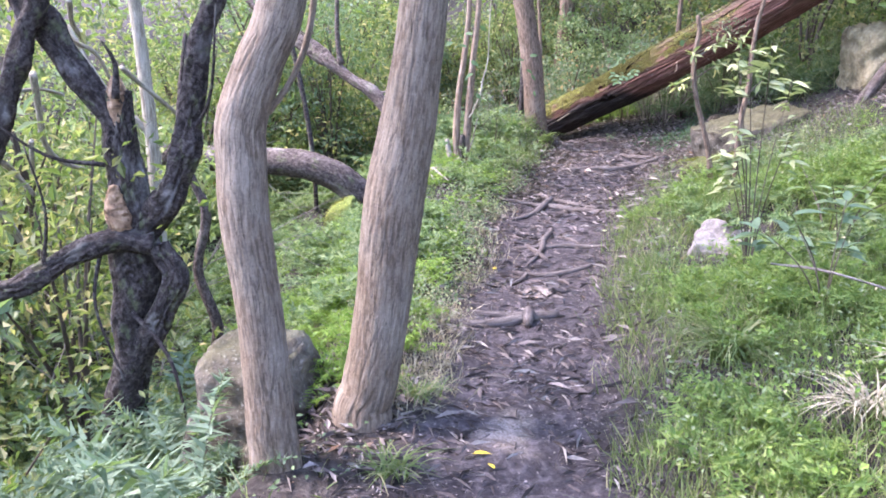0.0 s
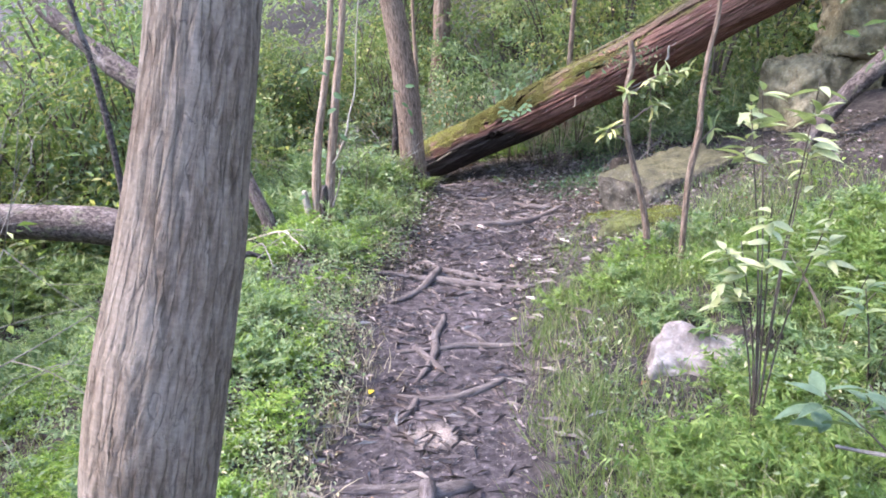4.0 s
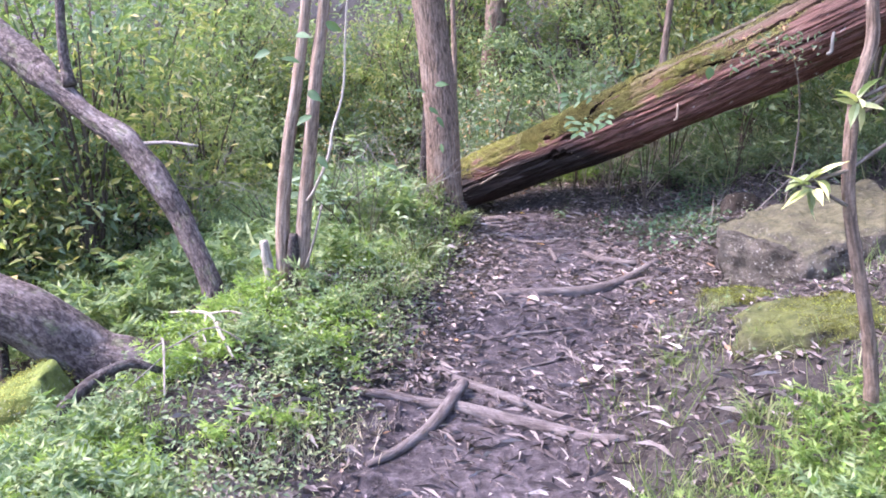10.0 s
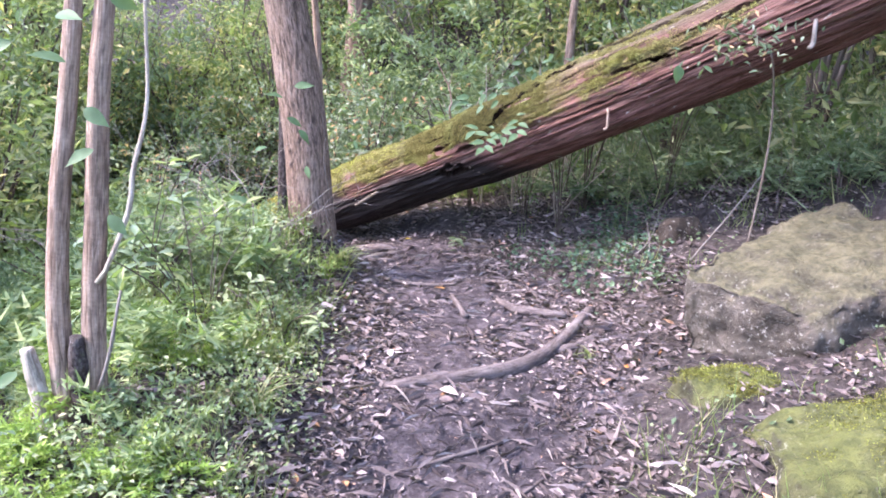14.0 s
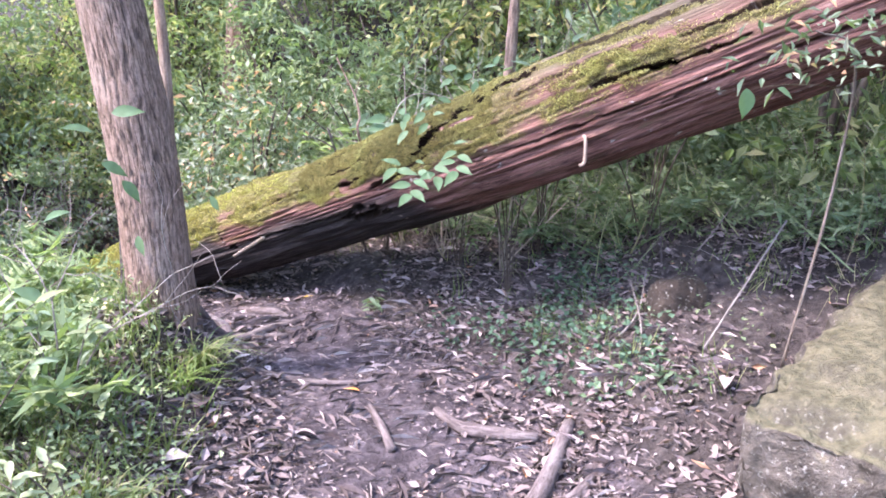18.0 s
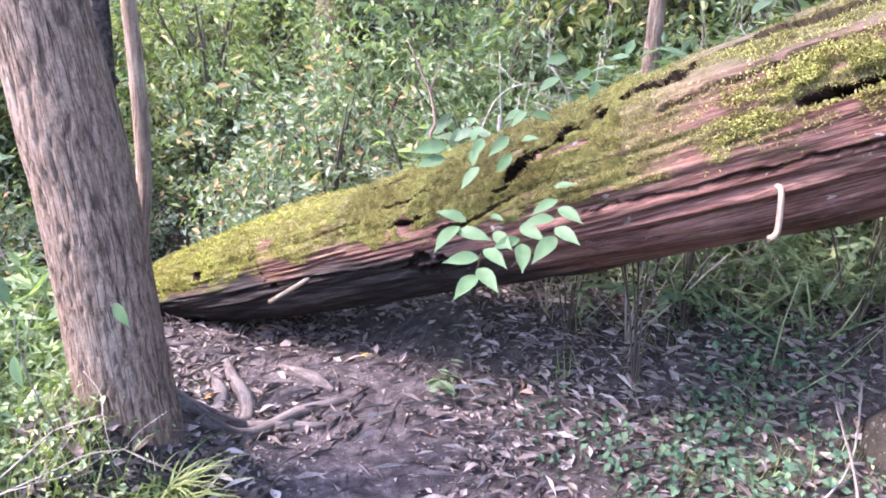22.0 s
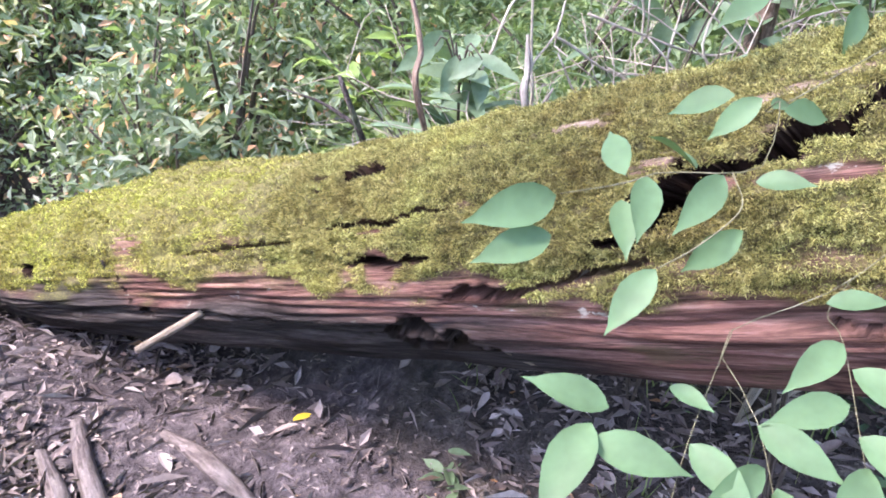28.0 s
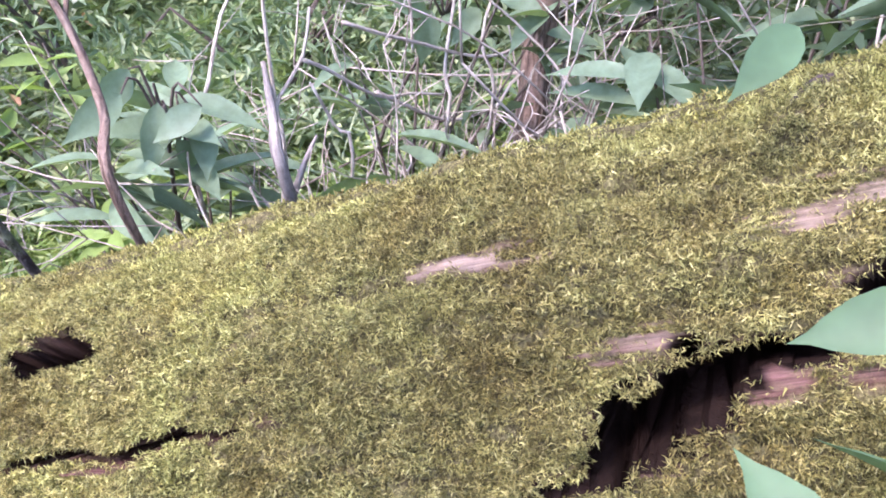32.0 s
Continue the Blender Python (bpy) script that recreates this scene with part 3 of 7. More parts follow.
def moss_amount(S, A):
    edge = 91 + 4 * np.sin(S * 3.3) + 13 * (vnoise(S * 6, A * .05, 61) - .5) + np.where((S > 1.05) & (S < 1.35), 8, 0) - 16 * smooth(1.4, 2.6, S)
    m = 1 - smooth(-14, 9, np.abs(A) - edge + 20 * (vnoise(S * 17, A * .14, 62) - .5))
    gaps = np.maximum(smooth(.9, .97, vnoise(S * 5.5, A * .06, 63)) * smooth(-.4, .1, S), .6 * smooth(.84, .93, vnoise(S * 9, A * .35, 66)) * smooth(.45, .65, vnoise(S * 30, A * .8, 67)) * smooth(-.4, .1, S))
    for s0, a0, ls, la in ((.483, 37.5, .045, 3.0), (.67, 40, .035, 3), (.74, 35, .045, 3.0), (-.51, 64, .05, 9), (1.02, 74, .07, 7), (.625, 66, .016, 3), (.57, 58.5, .03, 2.2), (.18, 69, .05, 1.6)):
        bare = 1 - smooth(.6, 1.1, np.hypot((S - s0) / ls, (A - a0) / la) + 1.0 * (vnoise(S * 14, A * .25, 64) - .5) + 1.5 * (vnoise(S * 32, A * 1.1, 65) - .5))
        gaps = np.maximum(gaps, bare * (.6 + .4 * smooth(.3, .5, vnoise(S * 75, A * 2.2, 70))))
    worn = smooth(.75, 1.1, S)
    patch = smooth(.41, .56, vnoise(S * 3.4, A * .055, 68) + .25 * (vnoise(S * 12, A * .3, 69) - .5)) * smooth(-12, 22, A)
    return m * (1 - gaps) * (1 - worn + worn * patch)


def log_frame(s):
    e = 1e-3
    T = unit(log_axis(s + e) - log_axis(s - e))
    side = unit(np.cross(T, np.array([0, 0, 1.0])))
    return T, side, np.cross(side, T)


def log_point(S, A, out=0.0):
    T, side, up = log_frame(S)
    a = np.radians(A)[..., None]
    N = np.sin(a) * side + np.cos(a) * up
    d, _ = log_shape(S, A)
    return log_axis(S) + N * (log_radius(S) + d + out)[..., None], N, T


def log_mat():
    m, t, b = material("rotting_red_wood", .92, .12)
    uv = coords(t, "UV", (110, 4.5, 1))
    f = noise_tex(t, uv, 1.0, 8, .75, .4)
    big = noise_tex(t, coords(t, "UV", (9, 1.6, 1)), 1.0, 4)
    fine = noise_tex(t, coords(t, "UV", (300, 40, 1)), 1.0, 4)
    wood = ramp(t, f, [(.3, (.038, .018, .015)), (.43, (.11, .05, .041)), (.56, (.21, .108, .09)), (.75, (.37, .245, .21))]).outputs[0]
    wood = mixed(t, ramp(t, big, [(.52, grey(0)), (.7, grey(.4))]).outputs[0], wood, mixed(t, .5, wood, (.16, .13, .10)))
    seam = ramp(t, noise_tex(t, coords(t, "UV", (46, 1.7, 1)), 1.0, 5, .6, .5), [(.455, grey(1)), (.49, grey(.25)), (.525, grey(1))]).outputs[0]
    wood = mixed(t, .85, wood, seam, "MULTIPLY")
    bl = t.nodes.new("ShaderNodeAttribute")
    bl.attribute_name = "bleached"
    wood = mixed(t, bl.outputs["Fac"], wood, mixed(t, .82, wood, ramp(t, f, [(.35, (.05, .044, .026)), (.65, (.165, .14, .092))]).outputs[0]))
    bd = t.nodes.new("ShaderNodeAttribute")
    bd.attribute_name = "bald"
    wood = mixed(t, bd.outputs["Fac"], wood, mixed(t, .8, wood, ramp(t, f, [(.32, (.14, .09, .065)), (.62, (.40, .30, .225))]).outputs[0]))
    crust = ramp(t, noise_tex(t, coords(t, "UV", (26, 9, 1)), 1.0, 5, .7), [(.64, grey(0)), (.68, grey(.7))]).outputs[0]
    wood = mixed(t, crust, wood, (.46, .45, .41))
    olive = ramp(t, noise_tex(t, coords(t, "UV", (16, 4, 1)), 1.0, 5, .7), [(.57, grey(0)), (.66, grey(.5))]).outputs[0]
    wood = mixed(t, olive, wood, (.085, .075, .035))
    # grey-black wood low on the sides and underneath, towards the log's foot
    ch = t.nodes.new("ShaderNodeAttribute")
    ch.attribute_name = "darkened"
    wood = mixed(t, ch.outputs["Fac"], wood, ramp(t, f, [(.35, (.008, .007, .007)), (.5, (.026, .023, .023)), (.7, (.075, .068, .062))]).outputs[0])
    ms = t.nodes.new("ShaderNodeAttribute")
    ms.attribute_name = "mossy"
    mossn = noise_tex(t, coords(t, "Object"), 95, 6, .75)
    moss = ramp(t, mossn, [(.34, (.038, .034, .014)), (.5, (.125, .112, .046)), (.66, (.27, .24, .10))]).outputs[0]
    speck = noise_tex(t, coords(t, "Object"), 330, 4, .7)
    moss = mixed(t, .85, moss, ramp(t, speck, [(.36, grey(.3)), (.52, grey(.95)), (.68, grey(1.7))]).outputs[0], "MULTIPLY")
    fr = t.nodes.new("ShaderNodeAttribute")
    fr.attribute_name = "fresh"
    moss = mixed(t, fr.outputs["Fac"], moss, mixed(t, 1.0, moss, (1.15, 1.25, .82), "MULTIPLY"))
    col = mixed(t, ms.outputs["Fac"], wood, moss)
    # shade inside cracks and holes is painted: near black, without gloss
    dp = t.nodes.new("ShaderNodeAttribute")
    dp.attribute_name = "crack_shade"
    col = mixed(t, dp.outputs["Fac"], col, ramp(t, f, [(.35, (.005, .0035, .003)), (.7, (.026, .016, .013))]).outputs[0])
    col = mixed(t, .4, col, ramp(t, fine, [(.3, grey(.45)), (.7, grey(1.15))]).outputs[0], "MULTIPLY")
    t.links.new(col, b.inputs["Base Color"])
    t.links.new(ramp(t, dp.outputs["Fac"], [(0, grey(.12)), (1, grey(0))]).outputs[0], b.inputs["Specular IOR Level"])
    h = mixed(t, ms.outputs["Fac"], f, mixed(t, .4, mossn, speck))
    bumped(t, b, h, 1.0, .012)
    return m


def moss_mat(name, tint):
    """Moss shoots: from dark olive to pale yellow-green, in patches."""
    m, t, b = material(name, .75, .15)
    g = t.nodes.new("ShaderNodeNewGeometry")
    c = ramp(t, g.outputs["Random Per Island"], [(0, (.06, .058, .022)), (.35, (.16, .152, .058)), (.7, (.29, .275, .105)), (.92, (.39, .375, .155)), (1, (.48, .46, .225))]).outputs[0]
    o = coords(t, "Object")
    c = mixed(t, .8, c, ramp(t, noise_tex(t, o, 9, 5, .65), [(.32, (.80, .66, .6)), (.5, (1.06, .97, .95)), (.68, (1.12, 1.1, 1.0))]).outputs[0], "MULTIPLY")
    c = mixed(t, .7, c, ramp(t, noise_tex(t, o, 45, 3), [(.35, grey(.45)), (.65, grey(1.25))]).outputs[0], "MULTIPLY")
    c = mixed(t, .85, c, ramp(t, noise_tex(t, o, 3.2, 4, .6), [(.36, (.66, .60, .52)), (.5, (1.04, 1.04, .98)), (.64, (1.22, 1.30, 1.02))]).outputs[0], "MULTIPLY")
    c = mixed(t, 1.0, c, tint, "MULTIPLY")
    t.links.new(c, b.inputs["Base Color"])
    tr = t.nodes.new("ShaderNodeBsdfTranslucent")
    t.links.new(c, tr.inputs[0])
    mx = t.nodes.new("ShaderNodeMixShader")
    mx.inputs[0].default_value = .3
    t.links.new(b.outputs[0], mx.inputs[1])
    t.links.new(tr.outputs[0], mx.inputs[2])
    t.links.new(mx.outputs[0], t.nodes["Material Output"].inputs[0])
    return m


MOSS = moss_mat("moss_tuft", (1.03, 1.06, 1.0))
MOSS_FRESH = moss_mat("moss_fresh", (1.12, 1.24, .82))
MOSS_STONE = moss_mat("moss_stone", (.66, .78, .46))
MOSS_SHOOT = moss_mat("moss_shoot", (1.22, 1.25, 1.22))
LOGWOOD = log_mat()


def build_log():
    base = log_axis(-1.9)
    log = thing("fallen_log", base, "huge fallen trunk of red rotting wood with green moss", "log")
    s = np.concatenate([np.linspace(LS0, -1.2, 60)[:-1], np.linspace(-1.2, 1.7, 600)[:-1], np.linspace(1.7, LS1, 130)])
    a = np.concatenate([np.linspace(-180, -40, 34)[:-1], np.linspace(-40, 128, 196)[:-1], np.linspace(128, 180, 16)])
    S, A = np.meshgrid(s, a, indexing="ij")
    P, N, T = log_point(S, A)
    d, cut = log_shape(S, A)
    V = P.reshape(-1, 3)
    k = len(a)
    i, j = np.meshgrid(np.arange(len(s) - 1), np.arange(k - 1), indexing="ij")
    q = (i * k + j).ravel()
    F = np.stack([q, q + k, q + k + 1, q + 1], 1).tolist()
    V = np.vstack([V, log_axis(LS0 - .02), log_axis(LS1 + .02)])
    F += [[len(V) - 2, j, j + 1] for j in range(k - 1)] + [[len(V) - 1, (len(s) - 1) * k + j + 1, (len(s) - 1) * k + j] for j in range(k - 1)]
    UV = np.stack([np.radians(A).ravel() * .25, S.ravel() * 1.5], 1)
    UV = np.vstack([UV, [0, 0], [0, 0]])
    ob = mesh("trunk", local(V, base), F, LOGWOOD, log, UV)
    moss = moss_amount(S, A).ravel() * .92
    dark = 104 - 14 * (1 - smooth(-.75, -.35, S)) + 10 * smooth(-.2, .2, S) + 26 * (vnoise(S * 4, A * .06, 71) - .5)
    low_dark = (smooth(-9, 9, np.abs(A) - dark) * (1 - smooth(.25, .7, S + .5 * (vnoise(S * 3, A * .05, 72) - .5)))).ravel()
    # spreads the painted shade of the cuts a cell past their rims
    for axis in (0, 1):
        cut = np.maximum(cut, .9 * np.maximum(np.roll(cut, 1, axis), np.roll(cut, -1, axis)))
    cut_shade = (smooth(.005, .022, cut) * np.clip(cut / .09, .35, 1)).ravel()
    for key, v in (("mossy", moss * (1 - cut_shade)), ("darkened", low_dark * .95), ("crack_shade", cut_shade), ("bald", (1 - moss) * ((1 - smooth(50, 66, np.abs(A))) * (1 - smooth(.85, 1.0, S))).ravel()), ("fresh", (1 - smooth(-.9, .1, S + .5 * (vnoise(S * 5, A * .06, 84) - .5))).ravel()), ("bleached", ((1 - smooth(35, 75, np.abs(A) + 20 * (vnoise(S * 4, A * .05, 74) - .5))) * smooth(.5, 1.1, S)).ravel())):
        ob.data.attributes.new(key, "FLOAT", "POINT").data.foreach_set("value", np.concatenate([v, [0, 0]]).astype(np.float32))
    # moss tufts, thickest where the walker comes near
    r = np.random.default_rng(3)
    n = 560000
    S = np.where(r.random(n) < .6, r.normal(.35, .5, n), r.uniform(-1.85, 2.4, n))
    S = np.clip(S, -1.85, 2.8)
    A = r.uniform(-30, 114, n)
    clump = .6 * vnoise(S * 40, A * .45, 81) + .4 * vnoise(S * 130, A * 1.5, 82)
    keep = (moss_amount(S, A) > .35 + .4 * r.random(n)) & (log_shape(S, A)[1] < .008) & (clump > .30)
    S, A, clump = S[keep], A[keep], clump[keep]
    P, N, T = log_point(S, A, -.002)
    D = unit(N * r.uniform(.25, 1.1, len(S))[:, None] + .75 * r.normal(size=(len(S), 3)) + np.array([0, 0, -.25]))
    size = r.uniform(.0022, .0062, len(S)) * (.6 + .9 * clump) * (1 + .7 * smooth(.4, 1.4, np.abs(S - .35)))
    P = P + N * (r.random(len(S)) * .008 * smooth(.4, .7, clump))[:, None]
    new_growth = S + .5 * (vnoise(S * 5, A * .06, 84) - .5) + .28 * r.normal(size=len(S)) < -.4
    for pick, mat, label in ((~new_growth, MOSS, "soft olive green moss on the upper side"), (new_growth, MOSS_FRESH, "fresh yellow-green moss towards the lower end")):
        V, F = leaves(P[pick], D[pick], rand_dirs(int(pick.sum()), 0, r), size[pick] * 1.15, size[pick] * .40, SHARD)
        tagged(mesh("moss", local(V, base), F, mat, log, flat=True, label=label), kind="stuff")
    # finest shoots on the stretch that the walker comes nearest to
    n = 520000
    S, A = r.uniform(-.05, .82, n), r.uniform(6, 100, n)
    clump = .5 * vnoise(S * 55, A * .6, 85) + .5 * vnoise(S * 170, A * 1.9, 86)
    keep = (moss_amount(S, A) > .3 + .4 * r.random(n)) & (log_shape(S, A)[1] < .008) & (clump + .25 * r.random(n) > .52)
    S, A, clump = S[keep], A[keep], clump[keep]
    P, N, T = log_point(S, A, -.001)
    D = unit(N * r.uniform(.1, .9, len(S))[:, None] + .9 * r.normal(size=(len(S), 3)))
    P = P + N * (r.random(len(S)) * .006 + .007 * smooth(.5, .75, clump))[:, None]
    V, F = leaves(P, D, rand_dirs(len(S), 0, r), r.uniform(.003, .0085, len(S)), r.uniform(.0008, .0017, len(S)), SHARD)
    tagged(mesh("moss", local(V, base), F, MOSS_SHOOT, log, flat=True, label="fine pale green moss shoots"), kind="stuff")
    # thick moss cushions by the long crack
    n = 16000
    S, A = 1.2 + r.normal(size=n) * .11, 74 + r.normal(size=n) * 11
    keep = vnoise(S * 25, A * .3, 83) > .5
    S, A = S[keep], A[keep]
    P, N, T = log_point(S, A)
    P = P + N * (r.random(len(S)) * .03)[:, None]
    V, F = leaves(P, rand_dirs(len(S), .2, r), rand_dirs(len(S), 0, r), r.uniform(.005, .012, len(S)), .004)
    tagged(mesh("moss_cushion", local(V, base), F, MOSS, log, flat=True, label="bright puffy moss cushion"), kind="stuff")

    def stick(name, s, ang, steps, radius, mat, label):
        p, nn, tt = log_point(np.array([s]), np.array([ang]), -.02)
        pts = [(*p[0], radius)]
        for dx, dy, dz, rr in steps:
            pts.append((p[0][0] + dx, p[0][1] + dy, p[0][2] + dz, rr))
        V, F, U = tube(pts, 8, 14)
        mesh(name, local(V, base), F, mat, log, U, label=label)
    stick("branch_stub", .29, 128, [(-.03, -.05, -.05, .009), (.03, -.10, -.075, .010), (.05, -.115, -.08, .011)], .009, BARK_STEM, "short bent pale branch stub")
    stick("branch_stub", 1.06, 122, [(-.02, -.05, -.01, .007), (-.02, -.055, -.10, .0075), (-.042, -.06, -.112, .008)], .007, BARK_SNAG, "short bent pale branch stub")
    stick("branch_stub", 1.85, 122, [(-.03, -.04, -.02, .010), (-.03, -.04, -.11, .011), (-.055, -.05, -.13, .011)], .010, TWIG, "short bent pale branch stub")
    stick("branch_stub", -.30, 111, [(-.06, .01, -.04, .011), (-.182, .042, -.123, .010)], .009, BARK_STEM, "pale broken twig sticking out of the wood")
    stick("branch_stub", -.62, 84, [(0, -.02, .03, .008), (-.01, -.03, .06, .004)], .010, BARK_DARK, "small black charred snag")


build_log()

# ---- trees ----
def stem_part(name, pts, mat, parent, seg=16, bump=None, n=None, label="", low=1.0):
    at = np.asarray(parent.location)
    V, F, U = tube(pts, seg, n, bump, low=low)
    ob = mesh(name, local(V, at), F, mat, parent, U, label=label)
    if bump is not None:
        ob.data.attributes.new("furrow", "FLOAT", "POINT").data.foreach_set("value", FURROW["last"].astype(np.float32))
    return ob


def flare(pts, drop=.25, wide=1.35):
    """Runs a stem's foot on into the soil."""
    x, y, z, r = pts[0]
    return [(x, y, min(z, float(gh(x, y))) - drop, r * wide)] + list(pts)


def crown_part(name, centre, size, n, mat, parent, leaf=.08, seed=1, clusters=30):
    r = np.random.default_rng(seed)
    c = rand_dirs(clusters, 0, r) * r.uniform(.3, 1, (clusters, 1)) ** .5 * np.array(size) + np.array(centre)
    k = r.integers(0, clusters, n)
    P = c[k] + r.normal(size=(n, 3)) * np.array(size) * .16
    V, F = leaves(P, rand_dirs(n, -.3, r), rand_dirs(n, 1.2, r), r.uniform(.6, 1.3, n) * leaf, r.uniform(.25, .45, n) * leaf)
    return mesh(name, local(V, parent.location), F, mat, parent, flat=True)


treeA = thing("tree", on(-.645, 2.73), "crooked slender tree with smooth-ridged pale brown bark beside the track", "tree", "trees by the track")
stem_part("trunk", flare([(-.64, 2.73, .0, .099), (-.65, 2.73, .14, .091), (-.66, 2.73, .48, .083), (-.68, 2.73, .74, .086), (-.7, 2.73, .94, .09), (-.7, 2.73, 1.14, .09), (-.69, 2.73, 1.28, .089), (-.62, 2.73, 1.47, .081), (-.55, 2.73, 1.62, .08), (-.5, 2.75, 1.9, .078), (-.42, 2.85, 2.8, .07), (-.3, 3.0, 4.2, .055), (-.2, 3.1, 6.0, .03)]), BARK_PALE, treeA, 104, gnarl(.0036, 22, 11, .09, .12), 340, "", 1.7)
stem_part("branch", [(-.60, 2.74, 1.30, .012), (-.52, 2.80, 1.42, .011), (-.46, 2.85, 1.60, .012), (-.43, 2.9, 1.9, .011)], BARK_PALE, treeA, 8)
crown_part("crown", (-.2, 3.2, 6.2), (1.5, 1.4, 1.1), 2600, LEAF_BACK, treeA, .1, 5)
treeB = thing("tree", on(-.33, 3.16), "straight tree with furrowed greyish-brown bark at the edge of the track", "tree", "trees by the track")
stem_part("trunk", flare([(-.35, 3.16, .0, .125), (-.32, 3.16, .1, .115), (-.262, 3.16, .42, .113), (-.228, 3.16, .71, .121), (-.194, 3.16, .95, .125), (-.148, 3.16, 1.18, .113), (-.11, 3.16, 1.42, .098), (-.08, 3.16, 1.63, .093), (-.05, 3.17, 1.9, .088), (.02, 3.2, 2.8, .08), (.12, 3.3, 4.4, .06), (.2, 3.4, 6.4, .03)]), BARK_PALE, treeB, 132, gnarl(.0042, 26, 21, .09, .11), 360, "", 1.7)
crown_part("crown", (.2, 3.5, 6.8), (1.6, 1.5, 1.1), 2600, LEAF_BACK, treeB, .1, 6)

treeC = thing("tree", on(-1.65, 3.7), "gnarled dark tree with broken and looping limbs", "tree", "trees by the track")
dk = gnarl(.014, 10, 31, .05, .75)
stem_part("trunk", flare([(-1.72, 3.7, -.8, .17), (-1.66, 3.7, -.5, .135), (-1.62, 3.7, -.3, .118), (-1.54, 3.7, 0, .106), (-1.51, 3.7, .35, .104), (-1.5, 3.7, .58, .103), (-1.5, 3.7, .86, .081), (-1.51, 3.7, 1.07, .066), (-1.5, 3.7, 1.33, .055)]), BARK_DARK, treeC, 56, dk, 220)
stem_part("limb", [(-1.5, 3.7, .60, .07), (-1.44, 3.68, .69, .078), (-1.27, 3.66, .88, .067), (-1.19, 3.66, 1.12, .063), (-1.13, 3.66, 1.36, .058), (-1.08, 3.66, 1.56, .058), (-1.0, 3.66, 1.78, .055), (-.9, 3.7, 2.4, .045), (-.8, 3.8, 3.4, .03)], BARK_DARK, treeC, 44, dk, 200)
stem_part("limb", [(-1.52, 3.66, -.05, .06), (-1.49, 3.62, .06, .057), (-1.35, 3.6, .29, .063), (-1.28, 3.6, .47, .055), (-1.35, 3.62, .61, .06)], BARK_DARK, treeC, 40, dk, 80)
stem_part("limb", [(-1.37, 3.62, .62, .055), (-1.54, 3.58, .64, .054), (-1.73, 3.54, .58, .052), (-1.94, 3.5, .45, .052), (-2.16, 3.48, .43, .052), (-2.6, 3.4, .5, .045)], BARK_DARK, treeC, 40, dk, 120, "broken limb with a pale lichen patch")
stem_part("limb", [(-1.51, 3.7, 1.15, .053), (-1.65, 3.7, 1.36, .062), (-1.78, 3.7, 1.58, .07), (-1.9, 3.7, 1.8, .07), (-2.1, 3.8, 2.6, .055), (-2.2, 3.9, 3.6, .03)], BARK_DARK, treeC, 40, dk, 150)
stem_part("limb", [(-2.12, 3.6, .95, .05), (-2.05, 3.6, 1.1, .05), (-1.93, 3.6, 1.38, .05), (-1.85, 3.6, 1.58, .05), (-1.75, 3.6, 1.8, .05), (-1.6, 3.6, 2.6, .04)], BARK_DARK, treeC, 20, dk, 80)
stem_part("broken_end", [(-1.50, 3.63, .66, .03), (-1.515, 3.61, .73, .055), (-1.525, 3.61, .81, .05), (-1.53, 3.62, .90, .02)], CUTWOOD, treeC, 22, gnarl(.016, 7, 3, .05, .9), 60, "torn orange-brown wood")
for pts in ([(-1.2, 3.66, 1.1, .012), (-1.05, 3.6, 1.3, .008), (-.98, 3.55, 1.7, .004)], [(-1.5, 3.6, .3, .014), (-1.3, 3.5, .1, .01), (-1.22, 3.45, -.2, .006)], [(-1.55, 3.6, 1.0, .012), (-1.75, 3.5, 1.05, .008), (-1.95, 3.45, 1.2, .005)],
            [(-1.6, 3.58, .62, .012), (-1.62, 3.5, .35, .008), (-1.5, 3.45, .0, .005)], [(-1.85, 3.5, .5, .01), (-1.8, 3.5, .8, .007), (-1.86, 3.5, 1.1, .004)], [(-1.48, 3.62, 1.3, .02), (-1.46, 3.6, 1.45, .012), (-1.5, 3.58, 1.55, .004)]):
    stem_part("twig", pts, BARK_DARK, treeC, 8, None, 14)
stem_part("broken_end", [(-1.5, 3.68, 1.16, .03), (-1.5, 3.68, 1.26, .05), (-1.5, 3.69, 1.34, .045), (-1.5, 3.7, 1.40, .015)], CUTWOOD, treeC, 20, gnarl(.016, 6, 5, .05, .8), 40, "pale broken top of a stub")
crown_part("crown", (-1.5, 3.9, 3.6), (1.2, 1.1, .7), 1800, LEAF_GREY, treeC, .09, 8)

DEADWOOD = bark("bleached_dead_wood", (.16, .128, .10), (.31, .265, .215), (.47, .42, .36), 90, .1, .004, (.42, .38, .33), .56)
pale = thing("tree", on(-2.3, 6.2), "slim pale trunk with flaking bark in the undergrowth", "tree", "trees by the track")
stem_part("trunk", flare([(-2.3, 6.2, -.3, .06), (-2.28, 6.2, .6, .055), (-2.3, 6.2, 1.5, .05), (-2.36, 6.2, 2.6, .04), (-2.4, 6.3, 4.5, .02)]), DEADWOOD, pale, 20, gnarl(.003, 8, 71, .2), 80)
stem_part("branch", [(-2.3, 6.2, .9, .03), (-2.55, 6.1, 1.2, .024), (-2.8, 6.1, 1.7, .015)], DEADWOOD, pale, 10)
limbs = thing("dead_bush", on(-2.75, 5.2), "tangle of thick bleached dead limbs behind the gnarled tree", "dead bush", "leafless bushes")
